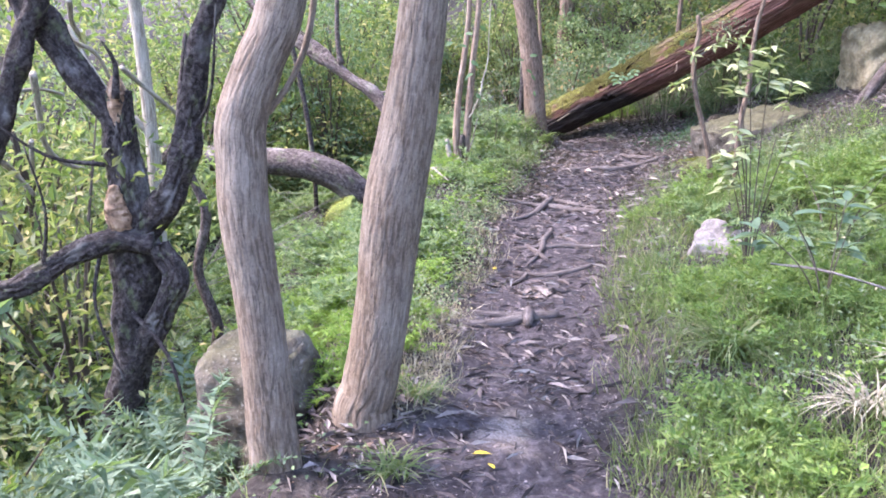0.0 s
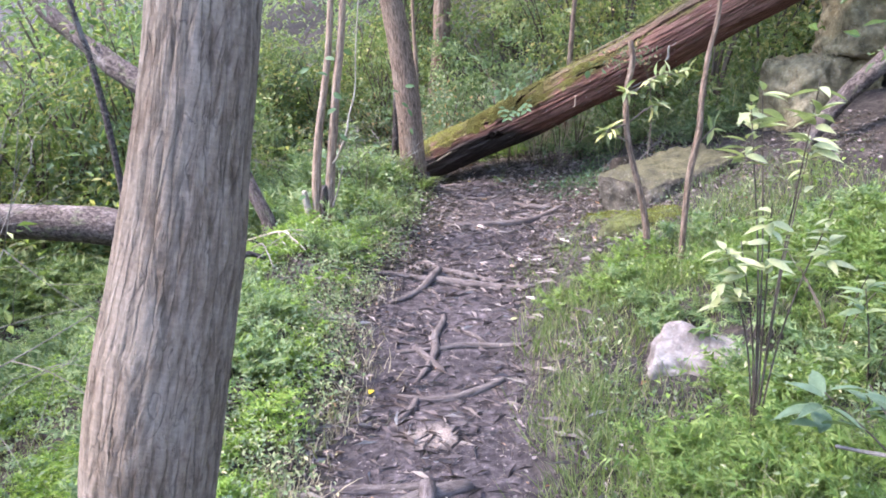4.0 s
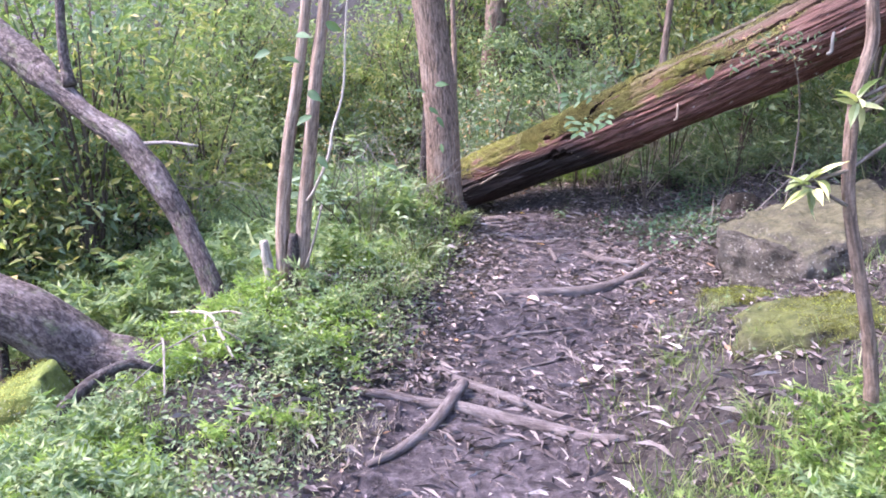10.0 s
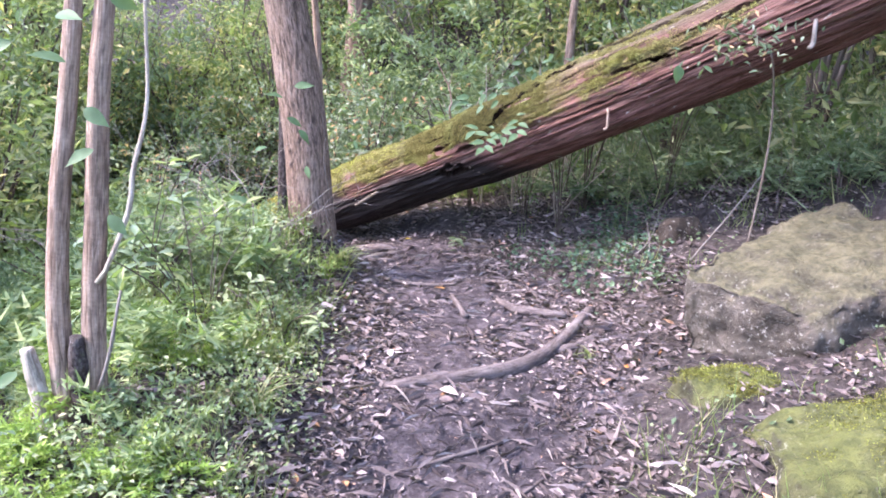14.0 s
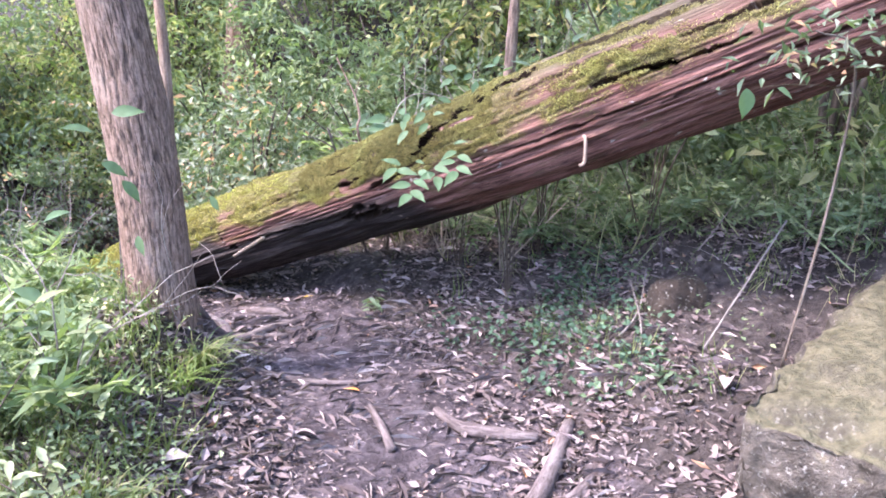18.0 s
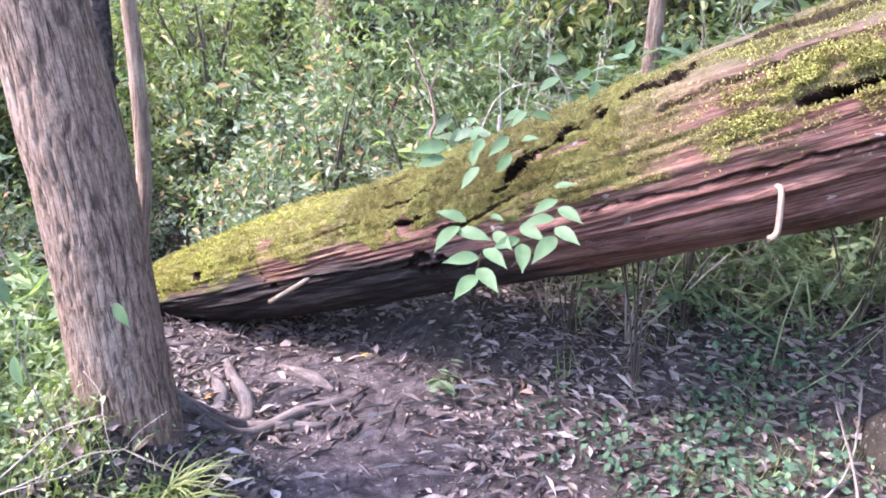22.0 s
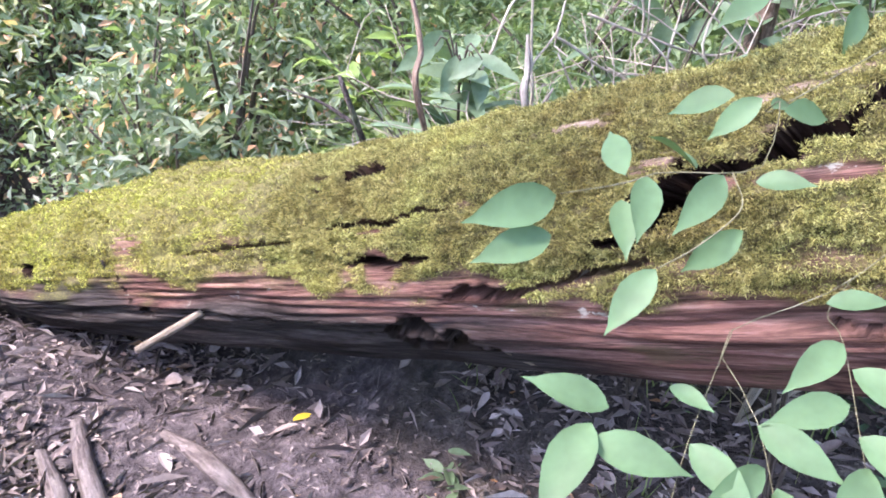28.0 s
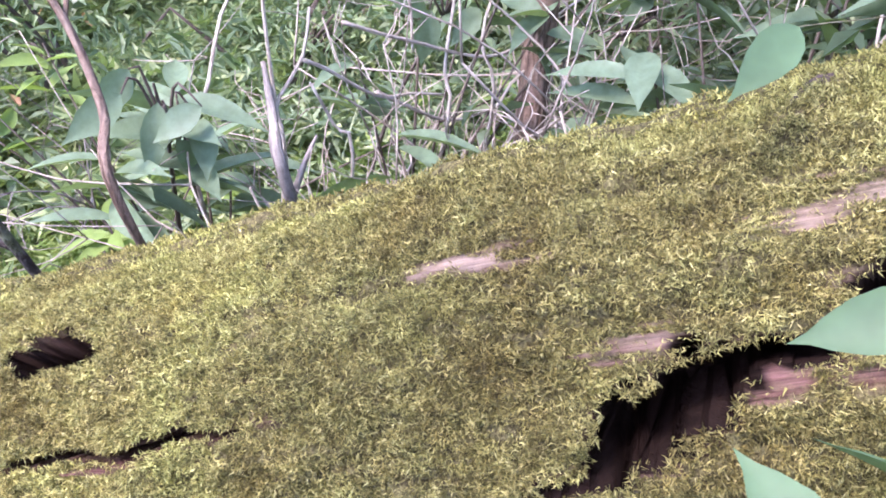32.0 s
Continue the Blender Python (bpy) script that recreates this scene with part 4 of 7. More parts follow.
stem_part("limb", [(-2.7, 5.25, float(gh(-2.7, 5.25)) - .1, .03), (-2.75, 5.2, .4, .026), (-2.8, 5.15, 1.0, .02)], STEM_DARK, limbs, 10, gnarl(.004, 7, 80, .1, .3), 40)
stem_part("limb", [(-2.411, 4.714, 1.731, 0.022), (-2.382, 4.899, 1.649, 0.019), (-2.314, 5.099, 1.563, 0.017), (-2.260, 5.287, 1.494, 0.014), (-2.238, 5.455, 1.289, 0.011)], DEADWOOD, limbs, 10, gnarl(.003, 6, 81, .1, .3), 40)
stem_part("limb", [(-2.186, 4.819, 1.799, 0.018), (-2.245, 4.963, 1.677, 0.016), (-2.255, 5.126, 1.563, 0.014)], DEADWOOD, limbs, 10, gnarl(.003, 6, 81, .1, .3), 40)
stem_part("limb", [(-2.470, 4.684, 1.280, 0.014), (-2.445, 4.866, 1.285, 0.012), (-2.394, 5.056, 1.242, 0.011)], DEADWOOD, limbs, 10, gnarl(.003, 6, 81, .1, .3), 40)
stem_part("limb", [(-2.401, 4.723, 1.382, 0.024), (-2.458, 4.853, 1.178, 0.021), (-2.506, 4.977, 0.942, 0.018), (-2.484, 5.138, 0.802, 0.015), (-2.432, 5.320, 0.731, 0.012)], DEADWOOD, limbs, 10, gnarl(.003, 6, 81, .1, .3), 40)
stem_part("limb", [(-2.610, 4.574, 0.905, 0.020), (-2.609, 4.736, 0.815, 0.018), (-2.576, 4.896, 0.631, 0.015)], DEADWOOD, limbs, 10, gnarl(.003, 6, 81, .1, .3), 40)
stem_part("limb", [(-2.619, 4.531, 0.663, 0.028), (-2.618, 4.670, 0.480, 0.025), (-2.623, 4.802, 0.306, 0.021)], DEADWOOD, limbs, 10, gnarl(.003, 6, 81, .1, .3), 40)
stem_part("limb", [(-2.438, 4.679, 0.992, 0.016), (-2.507, 4.789, 0.808, 0.014), (-2.566, 4.921, 0.753, 0.012)], DEADWOOD, limbs, 10, gnarl(.003, 6, 81, .1, .3), 40)
stem_part("limb", [(-1.959, 4.924, 1.411, 0.018), (-1.913, 5.099, 1.303, 0.016), (-1.811, 5.288, 1.149, 0.014), (-1.810, 5.442, 1.082, 0.012)], DEADWOOD, limbs, 10, gnarl(.003, 6, 81, .1, .3), 40)
crook = thing("tree", on(-1.42, 4.5), "thin crooked grey stem in the undergrowth", "tree", "trees by the track")
stem_part("trunk", flare([(-1.42, 4.5, -.4, .035), (-1.36, 4.5, -.1, .033), (-1.45, 4.5, .25, .03), (-1.38, 4.5, .6, .028), (-1.5, 4.5, 1.0, .022), (-1.42, 4.5, 1.6, .015)]), BARK_GREY, crook, 14, gnarl(.004, 6, 72, .1, .3), 60)
treeG = thing("tree", on(1.2, 10.3), "leaning tree with reddish furrowed bark beside the fallen log", "tree", "trees by the track")
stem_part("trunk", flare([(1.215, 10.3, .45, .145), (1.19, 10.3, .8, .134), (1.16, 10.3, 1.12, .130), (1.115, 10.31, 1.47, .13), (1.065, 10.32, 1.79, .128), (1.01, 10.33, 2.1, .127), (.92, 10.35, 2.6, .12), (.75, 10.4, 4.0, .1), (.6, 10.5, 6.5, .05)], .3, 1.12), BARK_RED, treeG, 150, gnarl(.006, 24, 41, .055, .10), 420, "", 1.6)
for pts in ([(1.25, 10.22, .42, .07), (1.40, 10.12, .30, .05), (1.55, 10.05, .26, .03)], [(1.2, 10.2, .42, .07), (1.25, 10.0, .34, .05), (1.3, 9.85, .26, .03)], [(1.27, 10.35, .42, .07), (1.42, 10.5, .3, .05), (1.5, 10.62, .25, .03)]):
    stem_part("root", pts, BARK_RED, treeG, 14, gnarl(.006, 8, 43), 30)
crown_part("crown", (.8, 10.6, 6.6), (1.6, 1.5, 1.1), 2400, LEAF_BACK, treeG, .1, 9)
side = thing("sapling", on(1.2, 10.45), "bare pale leaning stem behind the leaning tree", "sapling", "saplings")
stem_part("stem", flare([(1.19, 10.44, .45, .028), (1.215, 10.49, .8, .026), (1.235, 10.53, 1.0, .024), (1.265, 10.55, 1.28, .023), (1.262, 10.57, 1.66, .023), (1.235, 10.6, 2.1, .021), (1.18, 10.65, 3.2, .014)], .15, 1.2), BARK_SNAG, side, 14, gnarl(.002, 7, 44, .1, .2), 90)
stem_part("branch", [(1.22, 10.61, 2.3, .012), (1.3, 10.7, 2.7, .008), (1.34, 10.8, 3.2, .004)], BARK_STEM, side, 8, None, 12)

treeI = thing("tree", on(1.13, 10.98), "slim dark trunk standing behind the leaning tree", "tree", "trees by the track")
stem_part("trunk", flare([(1.070, 10.98, .3, .042), (1.085, 10.98, 1.0, .039), (1.100, 10.98, 1.6, .037), (1.100, 10.98, 2.4, .034), (1.1, 11.0, 4.0, .02)]), BARK_DARK, treeI, 24, gnarl(.005, 8, 49, .15, .2), 90)
stem_part("branch", [(1.14, 10.98, 1.5, .012), (1.05, 11.05, 1.62, .008), (.96, 11.1, 1.85, .004)], BARK_DARK, treeI, 8, None, 14)
treeH = thing("tree", on(2.22, 15.0), "distant trunk with peeling pinkish bark", "tree", "trees beyond the log")
stem_part("trunk", flare([(2.2, 15, .5, .19), (2.22, 15, 1.2, .17), (2.25, 15, 1.9, .15), (2.28, 15, 3.0, .14), (2.3, 15, 6.0, .1)]), BARK_RED, treeH, 32, gnarl(.012, 14, 47), 120)
stem_part("limb", [(2.45, 15.05, .6, .12), (2.5, 15.05, 1.1, .09), (2.5, 15.05, 1.5, .05)], BARK_RED, treeH, 20, gnarl(.01, 9, 48), 30)

snag = thing("tree", on(.2, 8.2), "clump of thin pale stems with a splintered stump", "tree", "trees by the track")
stem_part("trunk", flare([(.15, 8.21, .3, .042), (.14, 8.21, .74, .036), (.17, 8.2, 1.12, .033), (.22, 8.19, 1.49, .03), (.26, 8.19, 1.9, .027), (.3, 8.2, 2.8, .02), (.3, 8.2, 4.0, .012)]), BARK_SNAG, snag, 20, gnarl(.003, 10, 51), 120)
stem_part("trunk", flare([(.24, 8.19, .35, .043), (.25, 8.19, .75, .038), (.28, 8.18, 1.13, .037), (.31, 8.17, 1.5, .034), (.35, 8.17, 1.9, .029), (.4, 8.17, 2.8, .02), (.45, 8.2, 4.0, .01)]), BARK_SNAG, snag, 20, gnarl(.004, 8, 52), 120)
stem_part("branch", [(.27, 8.15, .86, .008), (.30, 8.14, .9, .008), (.38, 8.13, 1.10, .0085), (.4, 8.12, 1.23, .008), (.45, 8.11, 1.44, .006), (.46, 8.1, 1.8, .005), (.5, 8.1, 2.4, .003)], DEADWOOD, snag, 8)
stem_part("branch", [(.26, 8.12, .5, .007), (.3, 8.1, .62, .007), (.35, 8.08, .85, .005)], TWIG, snag, 6)
stem_part("stump", flare([(.08, 8.2, .38, .034), (.06, 8.2, .52, .03), (.04, 8.2, .63, .022)], .2), DEADWOOD, snag, 14, gnarl(.008, 7, 53, .1), 40, "pale splintered broken stump")
stem_part("stump", flare([(.2, 8.16, .4, .03), (.2, 8.16, .55, .035), (.2, 8.15, .68, .022)], .2), BARK_DARK, snag, 14, gnarl(.012, 6, 54, .08), 40, "dark splintered stump")

leaner = thing("fallen_tree", on(-.23, 8.3), "thin leaning dead trunk with mauve-grey bark, rooted by the track", "fallen tree")
stem_part("trunk", flare([(-.23, 8.3, .30, 0.067), (-.39, 8.4, .63, 0.065), (-.54, 8.5, .86, 0.066), (-.76, 8.62, 1.10, 0.067), (-.98, 8.72, 1.22, 0.071), (-1.22, 8.85, 1.39, 0.082), (-1.47, 9.0, 1.55, 0.077), (-1.79, 9.2, 1.77, 0.074), (-2.1, 9.4, 2.0, 0.069), (-2.9, 9.8, 2.7, 0.060)], .25, 1.1), BARK_GREY, leaner, 44, gnarl(.009, 9, 56, .07, .6), 240)
stem_part("branch", [(-1.1, 8.78, 1.38, .04), (-1.13, 8.8, 1.5, .03), (-1.14, 8.8, 1.74, .026), (-1.13, 8.8, 2.1, .024), (-1.1, 8.8, 2.8, .015)], BARK_GREY, leaner, 12)
stem_part("branch", [(-.7, 8.6, 1.08, .012), (-.52, 8.55, 1.1, .010), (-.35, 8.5, 1.09, .008)], TWIG, leaner, 8)

logD = thing("fallen_log", on(-.8, 8.1), "thick grey-mauve fallen trunk lying off the track in undergrowth", "log")
stem_part("trunk", [(-.42, 8.08, -.2, .12), (-.57, 8.04, -.05, .15), (-.8, 8.0, .04, .16), (-1.05, 7.95, .24, .156), (-1.35, 7.95, .38, .145), (-1.7, 8.0, .42, .135), (-2.3, 8.1, .44, .125), (-3.4, 8.2, .5, .11)], BARK_GREY, logD, 56, gnarl(.008, 16, 57, .12, .25), 220)
thin = thing("sapling", on(-1.38, 8.3), "thin bare dark stem rising beside a fallen trunk", "sapling")
stem_part("stem", flare([(-1.36, 8.3, .2, .024), (-1.4, 8.3, .72, .026), (-1.48, 8.32, 1.24, .026), (-1.57, 8.33, 1.68, .024), (-1.66, 8.33, 2.0, .022), (-1.9, 8.4, 3.0, .015)], .6, 1), BARK_DARK, thin, 10)


def sprig_leaves(P, D, n, length, width, r, shape=OVAL, spread=.9, step=.05):
    """Leaves set along a twig from P towards D."""
    k = np.arange(n)
    foot = np.asarray(P) + np.asarray(D) * (k * step)[:, None]
    out = unit(np.asarray(D) + spread * r.normal(size=(n, 3)))
    return leaves(foot, out, unit(r.normal(size=(n, 3)) * .5 + np.array([0, 0, 1.0])), r.uniform(.75, 1.2, n) * length, r.uniform(.8, 1.15, n) * width, shape)


def sapling(pts, label, twigs, seed, mat=LEAF_GREY, length=.11, width=.035, per=7, bark_mat=None):
    """A sapling; twigs: (x, y, z, dx, dy, dz) with a tuft of leaves at each."""
    r = np.random.default_rng(seed)
    ob = thing("sapling", on(pts[0][0], pts[0][1]), label, "sapling", "saplings")
    stem_part("stem", flare([(a, b, c, d * .82) for a, b, c, d in pts], .12, 1.1), bark_mat or BARK_RED, ob, 14, gnarl(.002, 7, seed, .1), 70)
    for x, y, z, dx, dy, dz in twigs:
        twig = stem_part("twig", [(x, y, z, .006), (x + dx * .6, y + dy * .6, z + dz * .7, .005), (x + dx, y + dy, z + dz, .003)], BARK_STEM, ob, 6, None, 8)
        V, F = sprig_leaves((x + dx * .7, y + dy * .7, z + dz * .75), (dx * .3 / per / .05, dy * .3 / per / .05, dz * .3 / per / .05), per, length, width, r)
        mesh("foliage", local(V, ob.location), F, mat, twig, flat=True)
    return ob


sapling([(2.1, 6.14, .5, .027), (2.08, 6.14, .68, .026), (2.03, 6.14, .88, .024), (1.94, 6.15, 1.18, .022), (1.91, 6.15, 1.37, .023), (1.91, 6.15, 1.52, .022), (1.93, 6.15, 1.65, .022), (1.91, 6.15, 1.77, .019)],
        "knobbly broken-topped sapling with a few long green leaves", [(1.92, 6.14, 1.45, .14, -.05, .12), (1.92, 6.14, 1.5, .28, .06, .1), (1.92, 6.14, 1.48, .42, .08, .14), (1.92, 6.14, 1.2, -.16, -.04, .06), (1.91, 6.14, 1.3, -.12, .02, -.04), (1.92, 6.15, 1.4, -.04, -.05, .1), (1.92, 6.15, 1.3, .2, .02, .12)], 3, LEAF_PALE, .085, .028, 9)
sapling([(2.2, 5.9, .6, .022), (2.2, 5.9, .79, .022), (2.21, 5.9, 1.03, .024), (2.24, 5.89, 1.27, .025), (2.24, 5.89, 1.46, .021), (2.26, 5.89, 1.69, .018), (2.29, 5.88, 1.89, .016), (2.3, 5.88, 2.2, .013), (2.35, 5.9, 3.0, .008)],
        "slender bare curved sapling on the bank", [(2.24, 5.89, 1.2, .09, -.02, .1), (2.3, 5.88, 2.3, .2, -.2, .1)], 4, LEAF_GREY, .1, .03, 4)

# ---- rocks ----
def rock(name, corners_low, corners_top, mat, label, seed, rough=.05, cuts=5, sink=.12):
    """A weathered block from four lower and four upper corners (x, y, z)."""
    low, top = np.asarray(corners_low, float), np.asarray(corners_top, float)
    low[:, 2] -= sink
    bm = bmesh.new()
    vs = [bm.verts.new(p) for p in np.vstack([low, top])]
    for f in ((3, 2, 1, 0), (4, 5, 6, 7), (0, 1, 5, 4), (1, 2, 6, 5), (2, 3, 7, 6), (3, 0, 4, 7)):
        bm.faces.new([vs[k] for k in f])
    bmesh.ops.recalc_face_normals(bm, faces=bm.faces)
    bmesh.ops.bevel(bm, geom=list(bm.edges) + list(bm.verts), offset=rough * 1.1, segments=2, affect="EDGES", profile=.6)
    bmesh.ops.triangulate(bm, faces=bm.faces)
    for _ in range(cuts):
        long = [e for e in bm.edges if e.calc_length() > .05]
        if not long or len(bm.faces) > 9000:
            break
        bmesh.ops.subdivide_edges(bm, edges=long, cuts=1)
        bmesh.ops.triangulate(bm, faces=bm.faces)
    bmesh.ops.smooth_vert(bm, verts=bm.verts, factor=.5, use_axis_x=True, use_axis_y=True, use_axis_z=True)
    bm.normal_update()
    o = Vector((seed * 3.1, seed * 1.7, 0))
    for v in bm.verts:
        p = v.co + o
        v.co += v.normal * (rough * 1.1 * noise.fractal(p * 2.2, 1, 2, 4) * .5 + rough * .5 * noise.noise(p * 11) + rough * .22 * noise.noise(p * 37))
    at = Vector(low.mean(0))
    me = bpy.data.meshes.new(name)
    bmesh.ops.translate(bm, vec=-at, verts=bm.verts)
    bm.to_mesh(me)
    bm.free()
    me.polygons.foreach_set("use_smooth", np.ones(len(me.polygons), bool))
    me.materials.append(mat)
    ob = new(name, me)
    ob.location = at
    return tagged(ob, label, "rock")


rock("boulder", [(2.96, 7.93, .36), (3.8, 8.05, .6), (3.9, 9.0, .72), (2.66, 8.47, .38)], [(2.92, 7.94, .68), (3.75, 8.02, .93), (3.85, 8.98, .99), (2.58, 8.46, .76)], STONE_MOSSY_TOPLIT, "big flat-topped sandstone boulder with moss and lichen beside the track", 1, .065)
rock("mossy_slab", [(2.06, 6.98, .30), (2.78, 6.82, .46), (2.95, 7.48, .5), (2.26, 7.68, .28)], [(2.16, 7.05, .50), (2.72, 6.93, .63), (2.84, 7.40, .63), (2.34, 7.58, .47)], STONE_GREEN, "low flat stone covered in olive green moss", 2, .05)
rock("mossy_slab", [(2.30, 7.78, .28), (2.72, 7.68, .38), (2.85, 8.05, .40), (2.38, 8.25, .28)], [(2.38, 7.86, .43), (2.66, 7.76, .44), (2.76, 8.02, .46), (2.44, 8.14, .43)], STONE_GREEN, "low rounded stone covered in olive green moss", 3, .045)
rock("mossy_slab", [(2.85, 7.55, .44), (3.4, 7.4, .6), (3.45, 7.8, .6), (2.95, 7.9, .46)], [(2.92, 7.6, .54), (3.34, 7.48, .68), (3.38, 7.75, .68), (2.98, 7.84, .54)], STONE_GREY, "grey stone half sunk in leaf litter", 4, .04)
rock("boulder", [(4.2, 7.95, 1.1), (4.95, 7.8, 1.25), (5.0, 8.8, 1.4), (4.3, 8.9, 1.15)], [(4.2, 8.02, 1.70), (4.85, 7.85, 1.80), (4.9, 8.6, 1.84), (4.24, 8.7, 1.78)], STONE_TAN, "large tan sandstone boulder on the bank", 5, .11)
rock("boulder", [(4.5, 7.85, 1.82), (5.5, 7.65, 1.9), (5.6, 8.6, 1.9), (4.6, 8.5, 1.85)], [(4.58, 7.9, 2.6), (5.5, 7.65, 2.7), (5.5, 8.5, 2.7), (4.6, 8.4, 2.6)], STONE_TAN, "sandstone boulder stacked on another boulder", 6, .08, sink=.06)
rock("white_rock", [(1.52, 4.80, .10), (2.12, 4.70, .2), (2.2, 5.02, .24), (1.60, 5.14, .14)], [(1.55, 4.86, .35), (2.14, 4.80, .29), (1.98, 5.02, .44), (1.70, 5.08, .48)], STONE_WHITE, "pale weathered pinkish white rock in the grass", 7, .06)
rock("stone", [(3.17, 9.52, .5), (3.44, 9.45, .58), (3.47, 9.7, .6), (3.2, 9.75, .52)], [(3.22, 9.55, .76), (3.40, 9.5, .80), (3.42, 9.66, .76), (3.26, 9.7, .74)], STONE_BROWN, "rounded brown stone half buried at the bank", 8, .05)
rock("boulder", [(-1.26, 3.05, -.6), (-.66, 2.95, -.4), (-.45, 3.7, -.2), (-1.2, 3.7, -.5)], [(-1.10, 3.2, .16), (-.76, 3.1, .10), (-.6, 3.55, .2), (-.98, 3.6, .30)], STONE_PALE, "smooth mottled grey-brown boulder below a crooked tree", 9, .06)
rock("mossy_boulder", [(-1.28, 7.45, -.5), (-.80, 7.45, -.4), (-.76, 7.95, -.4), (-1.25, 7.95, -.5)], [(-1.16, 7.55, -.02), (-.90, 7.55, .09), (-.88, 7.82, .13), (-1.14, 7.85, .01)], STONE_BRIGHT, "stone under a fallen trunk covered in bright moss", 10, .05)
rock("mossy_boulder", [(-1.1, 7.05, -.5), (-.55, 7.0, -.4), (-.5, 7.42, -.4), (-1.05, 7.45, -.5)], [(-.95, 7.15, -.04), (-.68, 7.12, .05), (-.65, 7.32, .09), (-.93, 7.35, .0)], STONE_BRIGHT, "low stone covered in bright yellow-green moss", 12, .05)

bank_tree = thing("fallen_tree", on(3.7, 7.15), "leaning pale lichened trunk resting against the boulders", "fallen tree")
stem_part("trunk", flare([(3.72, 7.15, 1.02, 0.056), (3.82, 7.14, 1.2, 0.054), (4.0, 7.11, 1.45, 0.064), (4.26, 7.07, 1.72, 0.072), (4.8, 7.0, 2.3, 0.072), (6.0, 6.8, 3.4, 0.064)], .2, .9), BARK_GREY, bank_tree, 24, gnarl(.008, 10, 61, 0.160), 100)

def moss_on(ob, n, seed, label, least=.45, long=.02):
    """Short moss on the upper faces of a stone, in patches."""
    r = np.random.default_rng(seed)
    me = ob.data
    co, no = np.zeros(len(me.vertices) * 3), np.zeros(len(me.vertices) * 3)
    me.vertices.foreach_get("co", co)
    me.vertices.foreach_get("normal", no)
    co, no = co.reshape(-1, 3), no.reshape(-1, 3)
    fit = (no[:, 2] > least) & (vnoise(co[:, 0] * 7, co[:, 1] * 7, seed) > .42)
    k = r.choice(np.flatnonzero(fit), n)
    P = co[k] + r.normal(size=(n, 3)) * np.array([.018, .018, .003])
    V, F = leaves(P, unit(no[k] * .8 + .7 * r.normal(size=(n, 3))), rand_dirs(n, 0, r), r.uniform(.4, 1.2, n) * long, .004, SHARD)
    tagged(mesh("moss", V, F, MOSS_STONE if "slab" in ob.name else MOSS_FRESH, ob, flat=True, label=label), kind="stuff")


for k, ob in enumerate([o for o in bpy.data.objects if o.name.split(".")[0] in ("mossy_slab", "mossy_boulder")]):
    moss_on(ob, 13000, 500 + k, "short olive green moss", .2 if "boulder" in ob.name else .4, .009)

# ---- roots and sticks on the track ----
def creeping(name, label, category, group, ways, mat, lift=.35, seed=1):
    """Roots or sticks: each way is a line of (x, y, radius[, height over the soil])."""
    x0, y0 = ways[0][0][:2]
    ob = thing(name, on(x0, y0), label, category, group)
    for w in ways:
        pts = [(p[0], p[1], float(gh(p[0], p[1])) + (p[3] if len(p) > 3 else 0) + p[2] * lift, p[2]) for p in w]
        stem_part("root" if name == "tree_root" else "stick", pts, mat, ob, 10, gnarl(.003, 6, seed + len(pts), .08), None)
    return ob


RG = "roots across the track"
creeping("tree_root", "thick pale root curving over the track", "root", RG, [[(1.3, 8.56, .012), (1.44, 8.57, .03), (1.7, 8.62, .038), (1.95, 8.7, .04), (2.15, 8.82, .04), (2.35, 9.0, .034), (2.62, 9.3, .026)], [(2.2, 8.85, .02), (2.38, 8.88, .024), (2.5, 8.95, .018)]], ROOT, .3, 2)
creeping("tree_root", "forked root lying across the track", "root", RG, [[(.55, 7.30, .015), (.69, 7.31, .024), (.85, 7.30, .03), (1.0, 7.26, .03), (1.2, 7.16, .032), (1.38, 7.05, .03), (1.5, 6.95, .026), (1.62, 6.85, .015)], [(1.04, 7.45, .026, .03), (.95, 7.25, .03, .03), (.85, 7.1, .028), (.72, 6.93, .024), (.6, 6.8, .015)], [(.93, 7.62, .018), (1.05, 7.5, .026), (1.22, 7.36, .026), (1.4, 7.22, .02), (1.5, 7.15, .012)]], ROOT, .35, 3)
creeping("tree_root", "thin root running along the track", "root", RG, [[(.93, 6.62, .012), (.91, 6.48, .02), (.86, 6.32, .024), (.8, 6.16, .026), (.78, 5.98, .024), (.72, 5.8, .02), (.62, 5.6, .012)], [(.66, 6.02, .016), (.72, 5.85, .02), (.78, 5.7, .016)], [(.95, 6.3, .012), (1.05, 6.15, .014), (1.1, 6.0, .01)]], ROOT, .35, 4)
creeping("tree_root", "crooked root low in the soil of the track", "root", RG, [[(.5, 5.45, .012), (.7, 5.42, .02), (.9, 5.46, .024), (1.08, 5.55, .018)], [(.6, 5.44, .014), (.55, 5.3, .018), (.48, 5.2, .012)]], ROOT, .3, 5)
creeping("tree_root", "thick broken root making a step in the track", "root", RG, [[(.0, 4.36, .02), (.17, 4.35, .034), (.35, 4.42, .04), (.55, 4.52, .04), (.7, 4.56, .03)], [(.52, 4.52, .035, .04), (.505, 4.43, .032, .03), (.495, 4.36, .024, .02)], [(.05, 4.55, .02), (.3, 4.6, .028), (.52, 4.58, .025)]], ROOT, .1, 6)
creeping("tree_root", "low root step by the sapling roots", "root", RG, [[(.55, 5.98, .012), (.75, 5.97, .018), (.95, 6.02, .022), (1.15, 6.0, .02), (1.3, 5.92, .012)]], ROOT, .3, 7)
